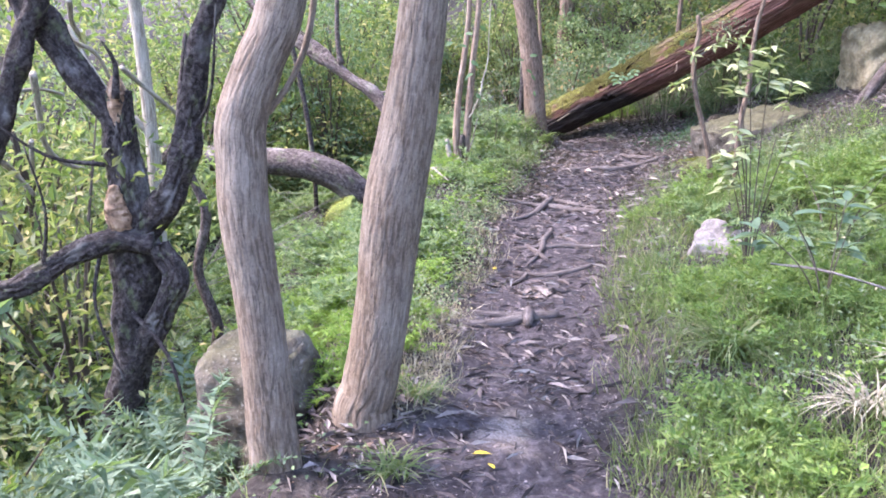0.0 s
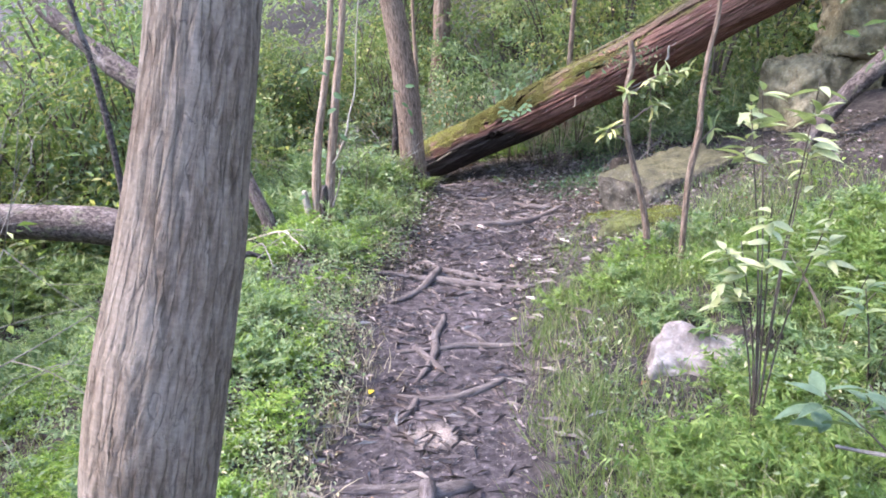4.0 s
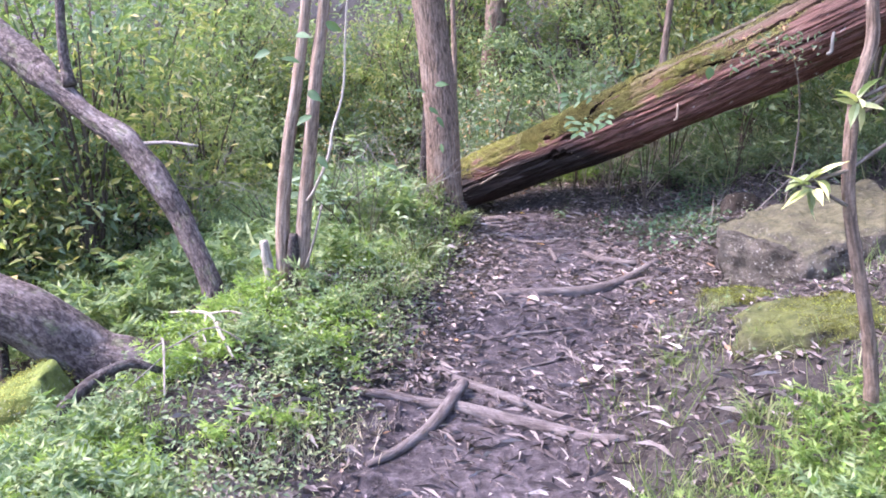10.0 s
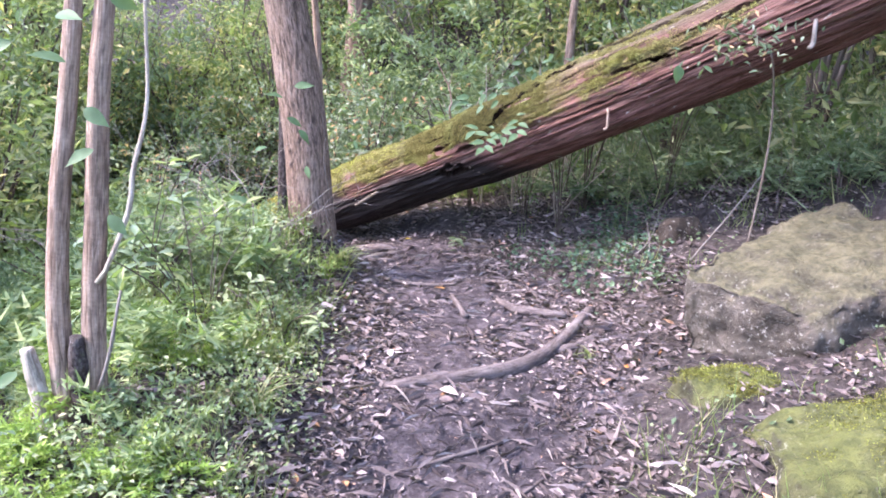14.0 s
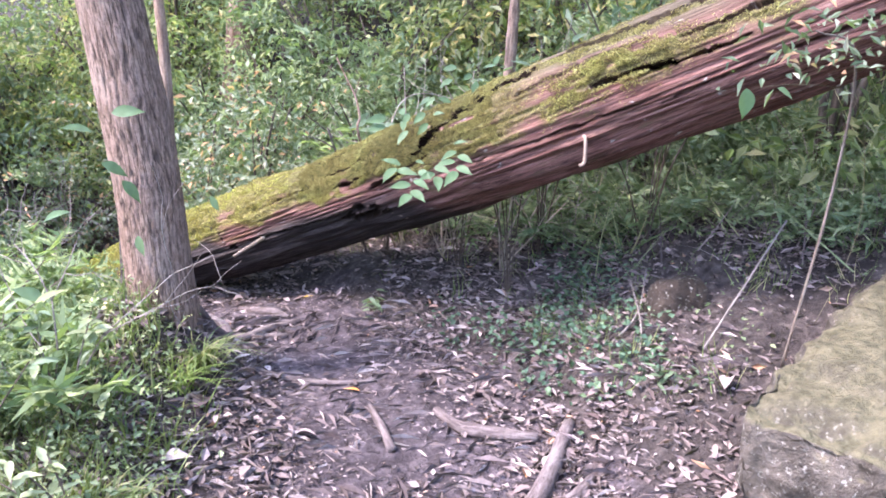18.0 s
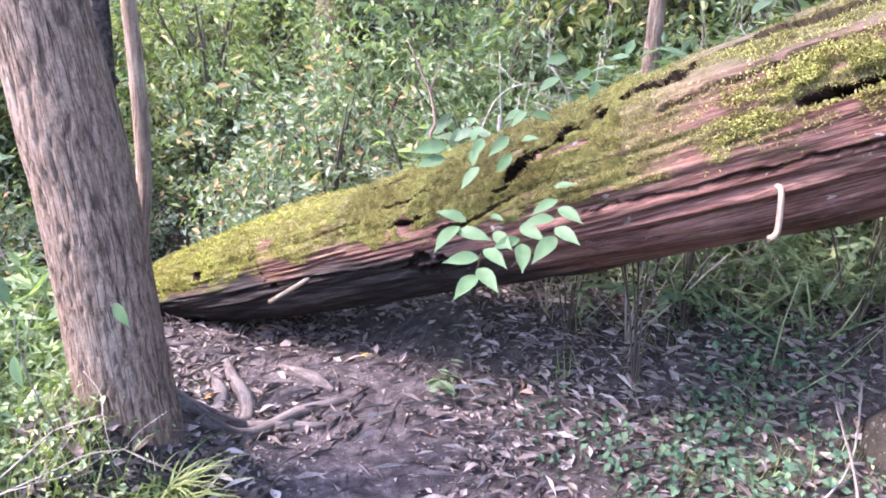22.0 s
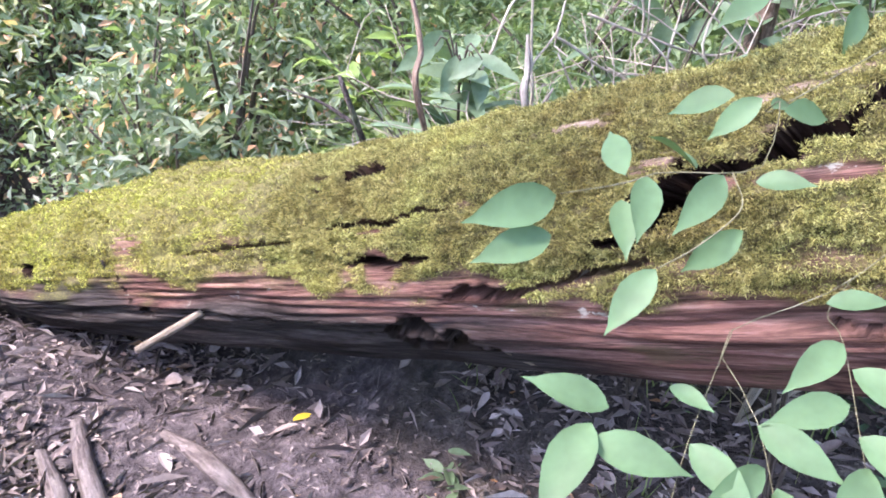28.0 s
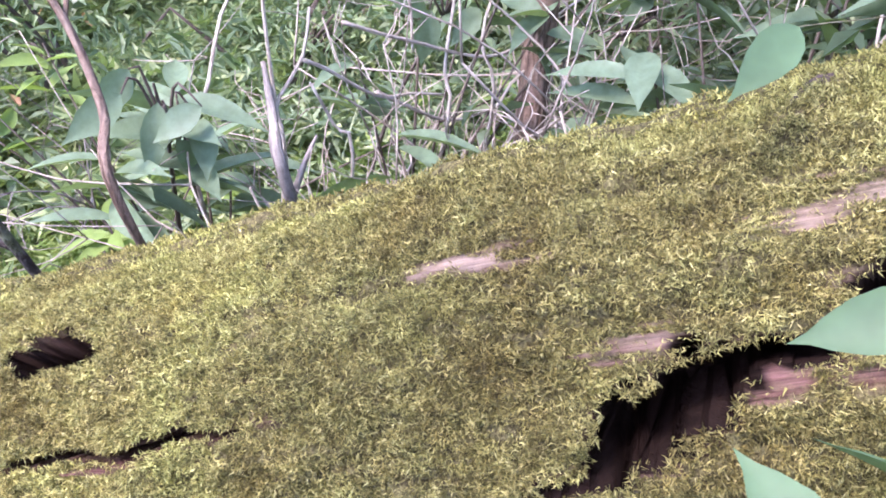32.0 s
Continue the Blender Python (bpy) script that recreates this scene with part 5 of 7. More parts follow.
creeping("tree_root", "roots spreading from the leaning tree over the track", "root", RG, [[(1.28, 10.45, .04, .08), (1.38, 10.75, .03), (1.42, 11.05, .03), (1.34, 11.36, .02)], [(1.3, 10.5, .04, .06), (1.5, 10.72, .03), (1.52, 10.95, .032), (1.46, 11.25, .028), (1.42, 11.5, .02)], [(1.3, 10.4, .04, .06), (1.5, 10.6, .03), (1.72, 10.8, .024), (1.9, 10.82, .014)], [(1.15, 10.75, .02), (1.35, 10.78, .026), (1.55, 10.72, .024), (1.8, 10.68, .014)], [(1.19, 11.38, .014), (1.34, 11.33, .018), (1.42, 11.28, .02)]], ROOT, .45, 8)
creeping("tree_root", "short root by the fallen log", "root", RG, [[(1.66, 11.34, .014), (1.74, 11.2, .024), (1.8, 11.05, .026), (1.86, 10.93, .014)]], ROOT, .35, 9)
creeping("tree_root", "pale root curling out of the path edge", "root", RG, [[(.9, 11.62, .014), (1.0, 11.72, .022), (1.12, 11.8, .022), (1.25, 11.82, .012)]], ROOT, .35, 9)
SG = "sticks on the track"
creeping("stick", "dark straight stick on the track", "stick", SG, [[(1.5, 10.2, .010), (1.57, 10.19, .014), (1.75, 10.1, .014), (1.91, 10.01, .012), (2.05, 9.97, .007)]], ROOT, .9, 11)
creeping("stick", "thick broken stick among dead leaves", "stick", SG, [[(1.95, 9.75, .012), (1.94, 9.6, .018), (1.92, 9.38, .018)], [(2.18, 9.6, .016), (2.22, 9.44, .024), (2.32, 9.35, .026), (2.45, 9.25, .02)]], ROOT, .8, 12)
creeping("stick", "thin stick on the track", "stick", SG, [[(1.2, 7.98, .006), (1.45, 8.02, .009), (1.68, 8.1, .008)]], ROOT, .9, 13)
creeping("stick", "thin stick on the track", "stick", SG, [[(1.32, 7.62, .006), (1.5, 7.7, .008), (1.75, 7.86, .007)]], ROOT, .9, 14)
creeping("stick", "long thin pale stick in the grass", "stick", SG, [[(1.55, 3.6, .006, .25), (1.75, 3.4, .006, .2), (2.1, 3.1, .005, .1)]], TWIG, .9, 15)
creeping("dead_twig", "bare white branching twig in the ferns", "twig", "", [[(-.32, 7.5, 0.0048, 0.16), (-.24, 7.22, 0.0054, 0.18), (-.16, 6.9, 0.0042, 0.10)], [(-.25, 7.25, 0.0036, 0.18), (-.42, 7.3, 0.0030, 0.19), (-.52, 7.42, 0.0024, 0.22)], [(-.24, 7.2, 0.0036, 0.16), (-.05, 7.22, 0.0030, 0.19), (.08, 7.15, 0.0024, 0.18)], [(-.22, 7.1, 0.0036, 0.16), (-.3, 6.95, 0.0024, 0.12)]], TWIG, .9, 16)
creeping("stick", "dark curved fallen branch in the ferns", "stick", "", [[(-.62, 6.75, .02, .05), (-.5, 6.95, .026, .16), (-.35, 7.08, .02, .18), (-.22, 7.1, .014, .1)]], BARK_DARK, .9, 17)
creeping("stick", "dry fallen stems beside the stone", "stick", "", [[(3.0, 9.40, .004, .01), (3.1, 9.55, .004, .05), (3.2, 9.78, .003, .12)], [(2.95, 9.55, .004, .01), (3.12, 9.6, .004, .06), (3.3, 9.8, .003, .12)], [(3.15, 9.2, .005, .02), (3.4, 9.3, .005, .12), (3.7, 9.4, .004, .25)]], TWIG, .9, 18)

# ---- vine in front of the log ----
VINE_STEM = bark("vine_stem", (.07, .066, .035), (.13, .118, .07), (.21, .19, .12), 300, .2, .001)


def vine(name, label, stems, spots, mat, seed, length=.1, width=.045):
    """Stems, and leaves at (x, y, z, dx, dy, dz, size)."""
    r = np.random.default_rng(seed)
    x0, y0 = stems[0][0][:2]
    ob = thing(name, on(x0, y0), label, "vine")
    for s in stems:
        last = stem_part("stem", [(a, b, c, d * .18) for a, b, c, d in s], VINE_STEM, ob, 6, None, 30)
    for x, y, z, dx, dy, dz, k in spots:
        V, F = leaves(np.array([(x, y, z)]), np.array([(dx, dy, dz)], float), unit(np.array([(-.25, -.75, .75)]) + .25 * r.normal(size=(1, 3))), k * length, k * width, OVAL)
        mesh("leaf", local(V, ob.location), F, mat, last)
    return ob


# ---- undergrowth ----
def off_track(x, y):
    """How far beside the track, in metres (below 0: on it)."""
    return np.abs(x - np.interp(y, TY, TX)) - np.interp(y, TY, TW)


def scatter(n, x0, x1, y0, y1, keep, r):
    x, y = r.uniform(x0, x1, n), r.uniform(y0, y1, n)
    k = keep(x, y) > r.random(n)
    return x[k], y[k]


def stuff(name, V, F, mat, label, category):
    return tagged(mesh(name, V, F, mat, flat=True), label, category, kind="stuff")


def grass(name, x, y, r, tall, mat, label, per=7, wide=.006, spread=.05, lean=.45):
    n = len(x) * per
    X, Y = np.repeat(x, per) + r.normal(size=n) * spread, np.repeat(y, per) + r.normal(size=n) * spread
    P = np.stack([X, Y, gh(X, Y) - .01], 1)
    D = unit(np.stack([r.normal(size=n) * lean, r.normal(size=n) * lean, np.ones(n)], 1))
    N = rand_dirs(n, 0, r)
    V, F = leaves(P, D, N, r.uniform(.45, 1.25, n) * tall, wide * r.uniform(.7, 1.4, n), BLADE)
    stuff(name, V, F, mat, label, "grass")


def ferns(name, x, y, r, size, mat, label, fronds=10, pinnae=18, category="fern", fine=1.0):
    """Feathery fronds: an arching rib with fine leaflets on both sides."""
    m = len(x) * fronds
    X, Y = np.repeat(x, fronds), np.repeat(y, fronds)
    foot = np.stack([X, Y, gh(X, Y, False)], 1)
    az, lift = r.uniform(0, 2 * np.pi, m), r.uniform(.5, 2.2, m)
    D = unit(np.stack([np.cos(az), np.sin(az), lift], 1))
    L = np.repeat(r.uniform(.7, 1.3, len(x)), fronds) * r.uniform(.6, 1.2, m) * size
    t = np.linspace(.18, 1, pinnae)
    P = foot[:, None] + D[:, None] * (L[:, None] * t)[..., None] - np.array([0, 0, 1.0]) * ((t ** 2) * .45 * L[:, None])[..., None]
    side = unit(np.cross(D, np.array([0, 0, 1.0])))
    way = D[:, None] * .55 + np.array([0, 0, -.25])
    out = []
    for sgn in (-1, 1):
        d = (way + sgn * side[:, None] + .55 * r.normal(size=(m, pinnae, 3))).reshape(-1, 3)
        ln = (L[:, None] * (.155 * fine * np.sin(np.pi * (t * .85 + .1)))).reshape(-1)
        out.append(leaves(P.reshape(-1, 3), d, rand_dirs(m * pinnae, 2.0, r), ln, np.maximum(ln * .24, .0035), SHARD))
    V = np.vstack([out[0][0], out[1][0]])
    F = np.vstack([out[0][1], out[1][1] + len(out[0][0])])
    stuff(name, V, F, mat, label, category)


def cover(name, x, y, r, leaf, mat, label, category, high=.10, per=5, shape=KITE, aspect=.6):
    n = len(x) * per
    X, Y = np.repeat(x, per) + r.normal(size=n) * .05, np.repeat(y, per) + r.normal(size=n) * .05
    P = np.stack([X, Y, gh(X, Y, False) + r.uniform(.0, high, n)], 1)
    L = r.uniform(.6, 1.3, n) * leaf
    V, F = leaves(P, rand_dirs(n, .1, r) * np.array([1, 1, .5]), rand_dirs(n, 2.5, r), L, L * aspect, shape)
    stuff(name, V, F, mat, label, category)


def litter(name, x, y, r, leaf, label, thin=.2, wide=.42):
    n = len(x)
    turn = r.random(n) < .18
    P = np.stack([x, y, gh(x, y) + r.uniform(.004, .02, n)], 1)
    D = rand_dirs(n, 0, r) * np.array([1, 1, .12])
    L = r.uniform(.4, 1.25, n) * leaf
    V, F = leaves(P, D, np.where(turn[:, None], rand_dirs(n, 1.0, r), rand_dirs(n, 3.2, r)), L, L * r.uniform(thin, wide, n), CURL)
    stuff(name, V, F, LEAF_DEAD, label, "leaf litter")


r = np.random.default_rng(11)
NOROCK = lambda x, y: ~(((x > 2.22) & (x < 2.8) & (y > 7.02) & (y < 7.52)) | ((x > 2.7) & (x < 3.8) & (y > 8.0) & (y < 8.9)) | ((x > 1.55) & (x < 2.12) & (y > 4.72) & (y < 5.1)) | ((x > 2.35) & (x < 2.8) & (y > 7.75) & (y < 8.15)))

def litter_zone(a, b):
    """Thin on the first metres of the track, thick from the rocks to the log."""
    beside = off_track(a, b)
    right = (a - np.interp(b, TY, TX)) > 0
    bare = smooth(.1, 1.2, beside) * np.where(right, .75 * (1 - smooth(5.4, 6.2, b)), smooth(3.9, 4.9, b) - .4 * smooth(10.5, 11, b))
    worn = 1 - (.95 - .15 * smooth(8.3, 9.3, b)) * (1 - smooth(.3 + .15 * (1 - smooth(8.3, 9.3, b)), .7 + .15 * (1 - smooth(8.3, 9.3, b)), np.abs(a - np.interp(b, TY, TX)) / np.interp(b, TY, TW))) * (.5 + vnoise(a * 3, b * 3, 92))
    bare_soil = 1 - .8 * (1 - smooth(.5, 1.1, np.hypot((a - 2.05) / .42, (b - 10.95) / .75) + .5 * (vnoise(a * 5, b * 5, 95) - .5))) - .2 * smooth(1.9, 2.5, a) * smooth(8.6, 9.4, b)
    return np.clip(bare_soil, 0, 1) * worn * np.clip(.16 + .84 * smooth(6.0, 7.6, b), 0, 1) * (1 - .85 * bare) * (1 - .5 * right * smooth(.0, .3, beside) * (1 - smooth(8.8, 9.4, b))) * (.3 + .9 * smooth(.3, .6, vnoise(a * 2.1, b * 2.1, 91)))


x, y = scatter(62000, -.6, 4.2, 2.0, 13.5, litter_zone, r)
litter("leaf_crumbs", x, y, r, .026, "crumbled brown leaf and bark litter on the soil", .35, .7)
TROD = lambda a, b: 1 - smooth(-.28, .0, off_track(a, b))
x, y = scatter(20000, -.6, 4.2, 2.0, 13.5, lambda a, b: litter_zone(a, b) * (1 - TROD(a, b) * (.92 - .35 * smooth(8, 9, b))), r)
litter("gum_leaf_litter", x, y, r, .064, "fallen narrow brown and pale gum leaves", .16, .3)
x, y = scatter(22000, .3, 4.4, 6.2, 13.5, lambda a, b: litter_zone(a, b) * (.25 + .75 * smooth(-.45, .1, off_track(a, b))), r)
litter("broad_leaf_litter", x, y, r, .05, "fallen curled brown broad leaves", .4, .65)
x, y = scatter(30000, -.9, 3.9, 2.0, 13.0, lambda a, b: (off_track(a, b) < .7) * NOROCK(a, b) * (.25 + .75 * smooth(.35, .6, vnoise(a * 3.1, b * 3.1, 93))), r)
n = len(x)
P = np.stack([x, y, gh(x, y) + .005], 1)
V, F = leaves(P, rand_dirs(n, 0, r) * np.array([1, 1, .1]), rand_dirs(n, 3, r), r.uniform(.02, .16, n), r.uniform(.0012, .0034, n), KITE)
stuff("twig_litter", V, F, TWIGLET, "fine dry twigs and bark shreds on the soil", "twigs")
x, y = scatter(52000, -.5, 3.2, 2.0, 13.0, lambda a, b: (1 - smooth(.0, .35, off_track(a, b))) * (.25 + .9 * smooth(.35, .65, vnoise(a * 4.2, b * 4.2, 94))), r)
n = len(x)
P = np.stack([x, y, gh(x, y) + r.uniform(.003, .009, n)], 1)
L = r.uniform(.006, .026, n)
V, F = leaves(P, rand_dirs(n, 0, r) * np.array([1, 1, .15]), rand_dirs(n, 2.2, r), L, L * r.uniform(.15, .6, n), SHARD)
stuff("track_crumbs", V, F, LEAF_DEAD, "small bits of leaf and bark trodden into the track", "leaf litter")
# small round-leaved creeper under the log
x, y = scatter(1500, 2.3, 4.2, 9.3, 12.2, lambda a, b: NOROCK(a, b) * smooth(-.1, .3, off_track(a, b)) * smooth(.62, .69, vnoise(a * 2.4, b * 2.4, 141)), r)
cover("round_leaf_creeper", x, y, r, .032, LEAF_CREEP, "low creeper with small round bluish green leaves", "groundcover", .07, 8, KITE, .8)
x, y = scatter(260, 2.3, 4.6, 8.8, 12.5, lambda a, b: NOROCK(a, b) * smooth(.0, .4, off_track(a, b)), r)
grass("litter_grass", x, y, r, .12, LEAF_GRASS, "small grass tufts among dead leaves", 9, .004, .03)

# right bank: grass and feathery bright green fern
BANK = lambda a, b: NOROCK(a, b) * smooth(-.08, .12, (a - np.interp(b, TY, TX)) - np.interp(b, TY, TW)) * (1 - .92 * smooth(5.8, 6.5, b - .6 * smooth(2.3, 2.8, a)))
x, y = scatter(7600, .5, 3.6, 1.6, 8.0, lambda a, b: BANK(a, b) * (.4 + .8 * smooth(.3, .65, vnoise(a * 2.6, b * 2.6, 95))), r)
grass("bank_grass", x, y, r, .16, LEAF_GRASS, "fresh green grass on the bank beside the track", 8, .0045)
x, y = scatter(850, .6, 3.6, 1.6, 7.6, lambda a, b: BANK(a, b) * smooth(.4, .62, vnoise(a * 2.2, b * 2.2, 96)), r)
grass("bank_straw", x, y, r, .13, STRAW, "dry straw-coloured grass among the green on the bank", 6, .0035, .06)
x, y = scatter(1500, .8, 4.0, 1.6, 6.6, lambda a, b: BANK(a, b) * smooth(.1, .4, (a - np.interp(b, TY, TX)) - np.interp(b, TY, TW)) * smooth(.46, .6, vnoise(a * 2.0, b * 2.0, 97)), r)
ferns("bank_fern", x, y, r, .27, LEAF_FERN, "feathery bright green fern fronds on the bank")
x, y = scatter(2300, .6, 4.2, 1.6, 12.0, lambda a, b: NOROCK(a, b) * smooth(.1, .35, (a - np.interp(b, TY, TX)) - np.interp(b, TY, TW)) * smooth(.44, .62, vnoise(a * 1.8, b * 1.8, 98)) * (1 - .6 * smooth(6, 6.6, b)), r)
cover("bank_groundcover", x, y, r, .026, LEAF_IVY, "low dark green creeping leaves on the bank", "groundcover", .1, 7)
x, y = scatter(1500, .9, 3.6, 2.0, 7.6, lambda a, b: NOROCK(a, b) * smooth(.0, .25, (a - np.interp(b, TY, TX)) - np.interp(b, TY, TW)) * smooth(.4, .6, vnoise(a * 3, b * 3, 99)), r)
litter("bank_litter", x, y, r, .06, "brown dead leaves among the grass of the bank", .3, .55)

# left verge
LEFT = lambda a, b: np.interp(b, TY, TX) - np.interp(b, TY, TW) - a
x, y = scatter(2600, -1.6, 1.5, 2.0, 11.0, lambda a, b: smooth(.0, .3, LEFT(a, b)) * (.15 + .85 * smooth(3.9, 5.0, b)) * (1 - .6 * smooth(.9, 1.5, LEFT(a, b))) * (.3 + .8 * vnoise(a * 2, b * 2, 105)), r)
grass("verge_grass", x, y, r, .14, LEAF_GRASS, "fresh grass along the verge of the track", 6)
x, y = scatter(1900, -3.2, .95, 2.6, 10.2, lambda a, b: smooth(.25, .7, LEFT(a, b)) * ~((np.hypot(a + .98, (b - 7.25) * .7) < .38)) * np.maximum(smooth(3.8, 4.8, b), smooth(.6, .9, LEFT(a, b))) * smooth(.42, .55, vnoise(a * 1.5, b * 1.5, 107)), r)
ferns("verge_fern", x, y, r, .34, LEAF_VERGE, "feathery bright green ferns below the verge", 10, 18)
x, y = scatter(15000, -4.5, 1.3, 2.4, 11.6, lambda a, b: smooth(-.05, .35, LEFT(a, b)) * ~((np.hypot(a + .98, (b - 7.25) * .7) < .34)) * np.maximum(smooth(3.8, 4.8, b), .12 + .88 * smooth(.6, .9, LEFT(a, b))) * (.35 + .65 * smooth(.35, .6, vnoise(a * 1.4, b * 1.4, 108))), r)
cover("verge_groundcover", x, y, r, .027, LEAF_IVY, "low creeping leaves covering the verge", "groundcover", .16, 7)

wx, wy = r.uniform(-1.9, -.92, 56), r.uniform(2.4, 3.5, 56)
wx, wy = wx[wy < 3.1 - .25 * wx], wy[wy < 3.1 - .25 * wx]
ferns("wattle_seedlings", wx, wy, r, .98, LEAF_WATTLE, "feathery grey-green wattle fronds below the crooked tree", 9, 44, "seedling", .55)
x, y = scatter(9500, -1.2, 1.2, 4.2, 10.6, lambda a, b: smooth(.0, .15, LEFT(a, b)) * (1 - smooth(.5, 1.0, LEFT(a, b))) * (.3 + .7 * smooth(.35, .55, vnoise(a * 2.1, b * 2.1, 112))), r)
cover("verge_weeds", x, y, r, .026, LEAF_WEED, "small grey-green weeds along the verge", "weeds", .13, 6, KITE, .5)
x, y = scatter(900, -.4, .8, 4.4, 8.0, lambda a, b: smooth(-.1, .05, LEFT(a, b)) * (1 - smooth(.25, .5, LEFT(a, b))) * smooth(.42, .58, vnoise(a * 2.3, b * 2.3, 109)), r)
grass("verge_straw", x, y, r, .1, STRAW, "dry straw-coloured grass at the edge of the track", 8, .004, .05)
x, y = scatter(5000, -1.2, 1.2, 3.0, 10.6, lambda a, b: smooth(-.05, .1, LEFT(a, b)) * (1 - smooth(.4, .9, LEFT(a, b))) * smooth(.35, .6, vnoise(a * 1.9, b * 1.9, 111)), r)
litter("verge_litter", x, y, r, .05, "brown leaf litter along the verge", .3, .6)
x, y = scatter(1100, -2.4, 1.0, 3.9, 10.2, lambda a, b: smooth(.15, .35, LEFT(a, b)) * (1 - smooth(.9 + 1.2 * (b < 7), 1.3 + 1.2 * (b < 7), LEFT(a, b))) * smooth(.42, .58, vnoise(a * 2.4, b * 2.4, 114)), r)
ferns("verge_fern_clumps", x, y, r, .24, LEAF_LIME, "bright yellow-green feathery fern clumps on the verge", 9, 16)
x, y = scatter(900, -1.3, .1, 3.2, 4.9, lambda a, b: smooth(-.15, .1, LEFT(a, b)) * smooth(.35, .55, vnoise(a * 2.1, b * 2.1, 115)), r)
grass("foot_straw", x, y, r, .12, STRAW, "pale dry grass round the feet of the two pale trees", 8, .0045, .06, .8)
x, y = scatter(2200, -1.6, .2, 2.6, 5.0, lambda a, b: smooth(-.15, .1, LEFT(a, b)) * (.3 + .7 * smooth(.35, .55, vnoise(a * 2.6, b * 2.6, 116))), r)
litter("foot_litter", x, y, r, .06, "brown and pale leaf litter round the feet of the two pale trees", .25, .5)
x, y = scatter(420, -1.9, -.05, 3.0, 5.4, lambda a, b: smooth(.1, .3, LEFT(a, b)) * smooth(.45, .6, vnoise(a * 2.4, b * 2.4, 117)), r)
ferns("foot_fern", x, y, r, .26, LEAF_LIME, "bright fern clumps below the two pale trees", 8, 16)
for fx, fy in ((-.57, 6.92), (-.5, 6.85), (-.62, 7.0), (-.2, 7.3), (-.12, 7.42), (-.25, 8.0), (-.42, 8.15), (.02, 7.9)):
    ferns("lime_fern", np.full(3, fx) + r.normal(size=3) * .04, np.full(3, fy) + r.normal(size=3) * .04, r, .27, LEAF_LIME, "bright lime green feathery fern on the verge", 10, 20)
x, y = scatter(420, -2.8, .75, 8.5, 11.6, lambda a, b: smooth(.25, .5, LEFT(a, b)) * (.3 + .7 * smooth(.4, .6, vnoise(a * 1.9, b * 1.9, 118))), r)
ferns("verge_tall_fern", x, y, r, .6, LEAF_VERGE, "tall soft green ferns behind the pale stems", 9, 24)
# behind the log: fine fern and a few thin stalks
BEHIND = lambda a, b: ((a - 2.176) * 1.162 + (b - 11) * .723) / 1.369
x, y = scatter(800, 1.9, 4.6, 10.9, 14.0, lambda a, b: smooth(.55, .8, BEHIND(a, b)) * smooth(.1, .5, off_track(a, b)) * (.25 + .75 * smooth(.35, .55, vnoise(a * 1.6, b * 1.6, 110))), r)
ferns("log_fern", x, y, r, .34, LEAF_FERN, "fine feathery green fern behind the fallen log", 9, 15)
x, y = scatter(2200, 1.7, 5.2, 9.6, 14.0, lambda a, b: smooth(.55, .85, BEHIND(a, b)) * smooth(.1, .4, off_track(a, b)), r)
cover("log_groundcover", x, y, r, .035, LEAF_GREY, "dull green leaves covering the soil behind the log", "groundcover", .3, 6, KITE, .5)
x, y = scatter(420, 3.0, 5.6, 8.9, 11.9, lambda a, b: smooth(.5, .85, BEHIND(a, b)) * (.3 + .7 * smooth(.35, .55, vnoise(a * 2, b * 2, 113))), r)
grass("reeds", x, y, r, .5, LEAF_WEED, "green reedy grass under the raised end of the log", 6, .009, .12, .9)
x, y = scatter(300, 2.7, 5.6, 8.9, 11.6, lambda a, b: smooth(.45, .8, BEHIND(a, b)), r)
grass("dry_reeds", x, y, r, .42, TWIGLET, "dead brown reeds under the raised end of the log", 5, .006, .12, .9)
x, y = scatter(300, 2.9, 5.4, 9.0, 12.0, lambda a, b: smooth(.45, .8, BEHIND(a, b)), r)
ferns("shade_fern", x, y, r, .5, LEAF_IVY, "dark green ferns in the shade behind the log", 9, 14)
x, y = scatter(260, 2.25, 4.6, 11.9, 14.6, lambda a, b: smooth(.6, .9, BEHIND(a, b)) * smooth(2.1, 2.5, a - .25 * (b - 12)), r)
ferns("fern_stand", x, y, r, .62, LEAF_VERGE, "soft feathery green fern stand behind the log", 10, 22)
x, y = scatter(60, 2.9, 6.0, 9.8, 12.5, lambda a, b: smooth(.4, .8, BEHIND(a, b)), r)
grass("stalks", x, y, r, .7, STRAW, "thin dry stalks behind the log", 2, .0035, .2)


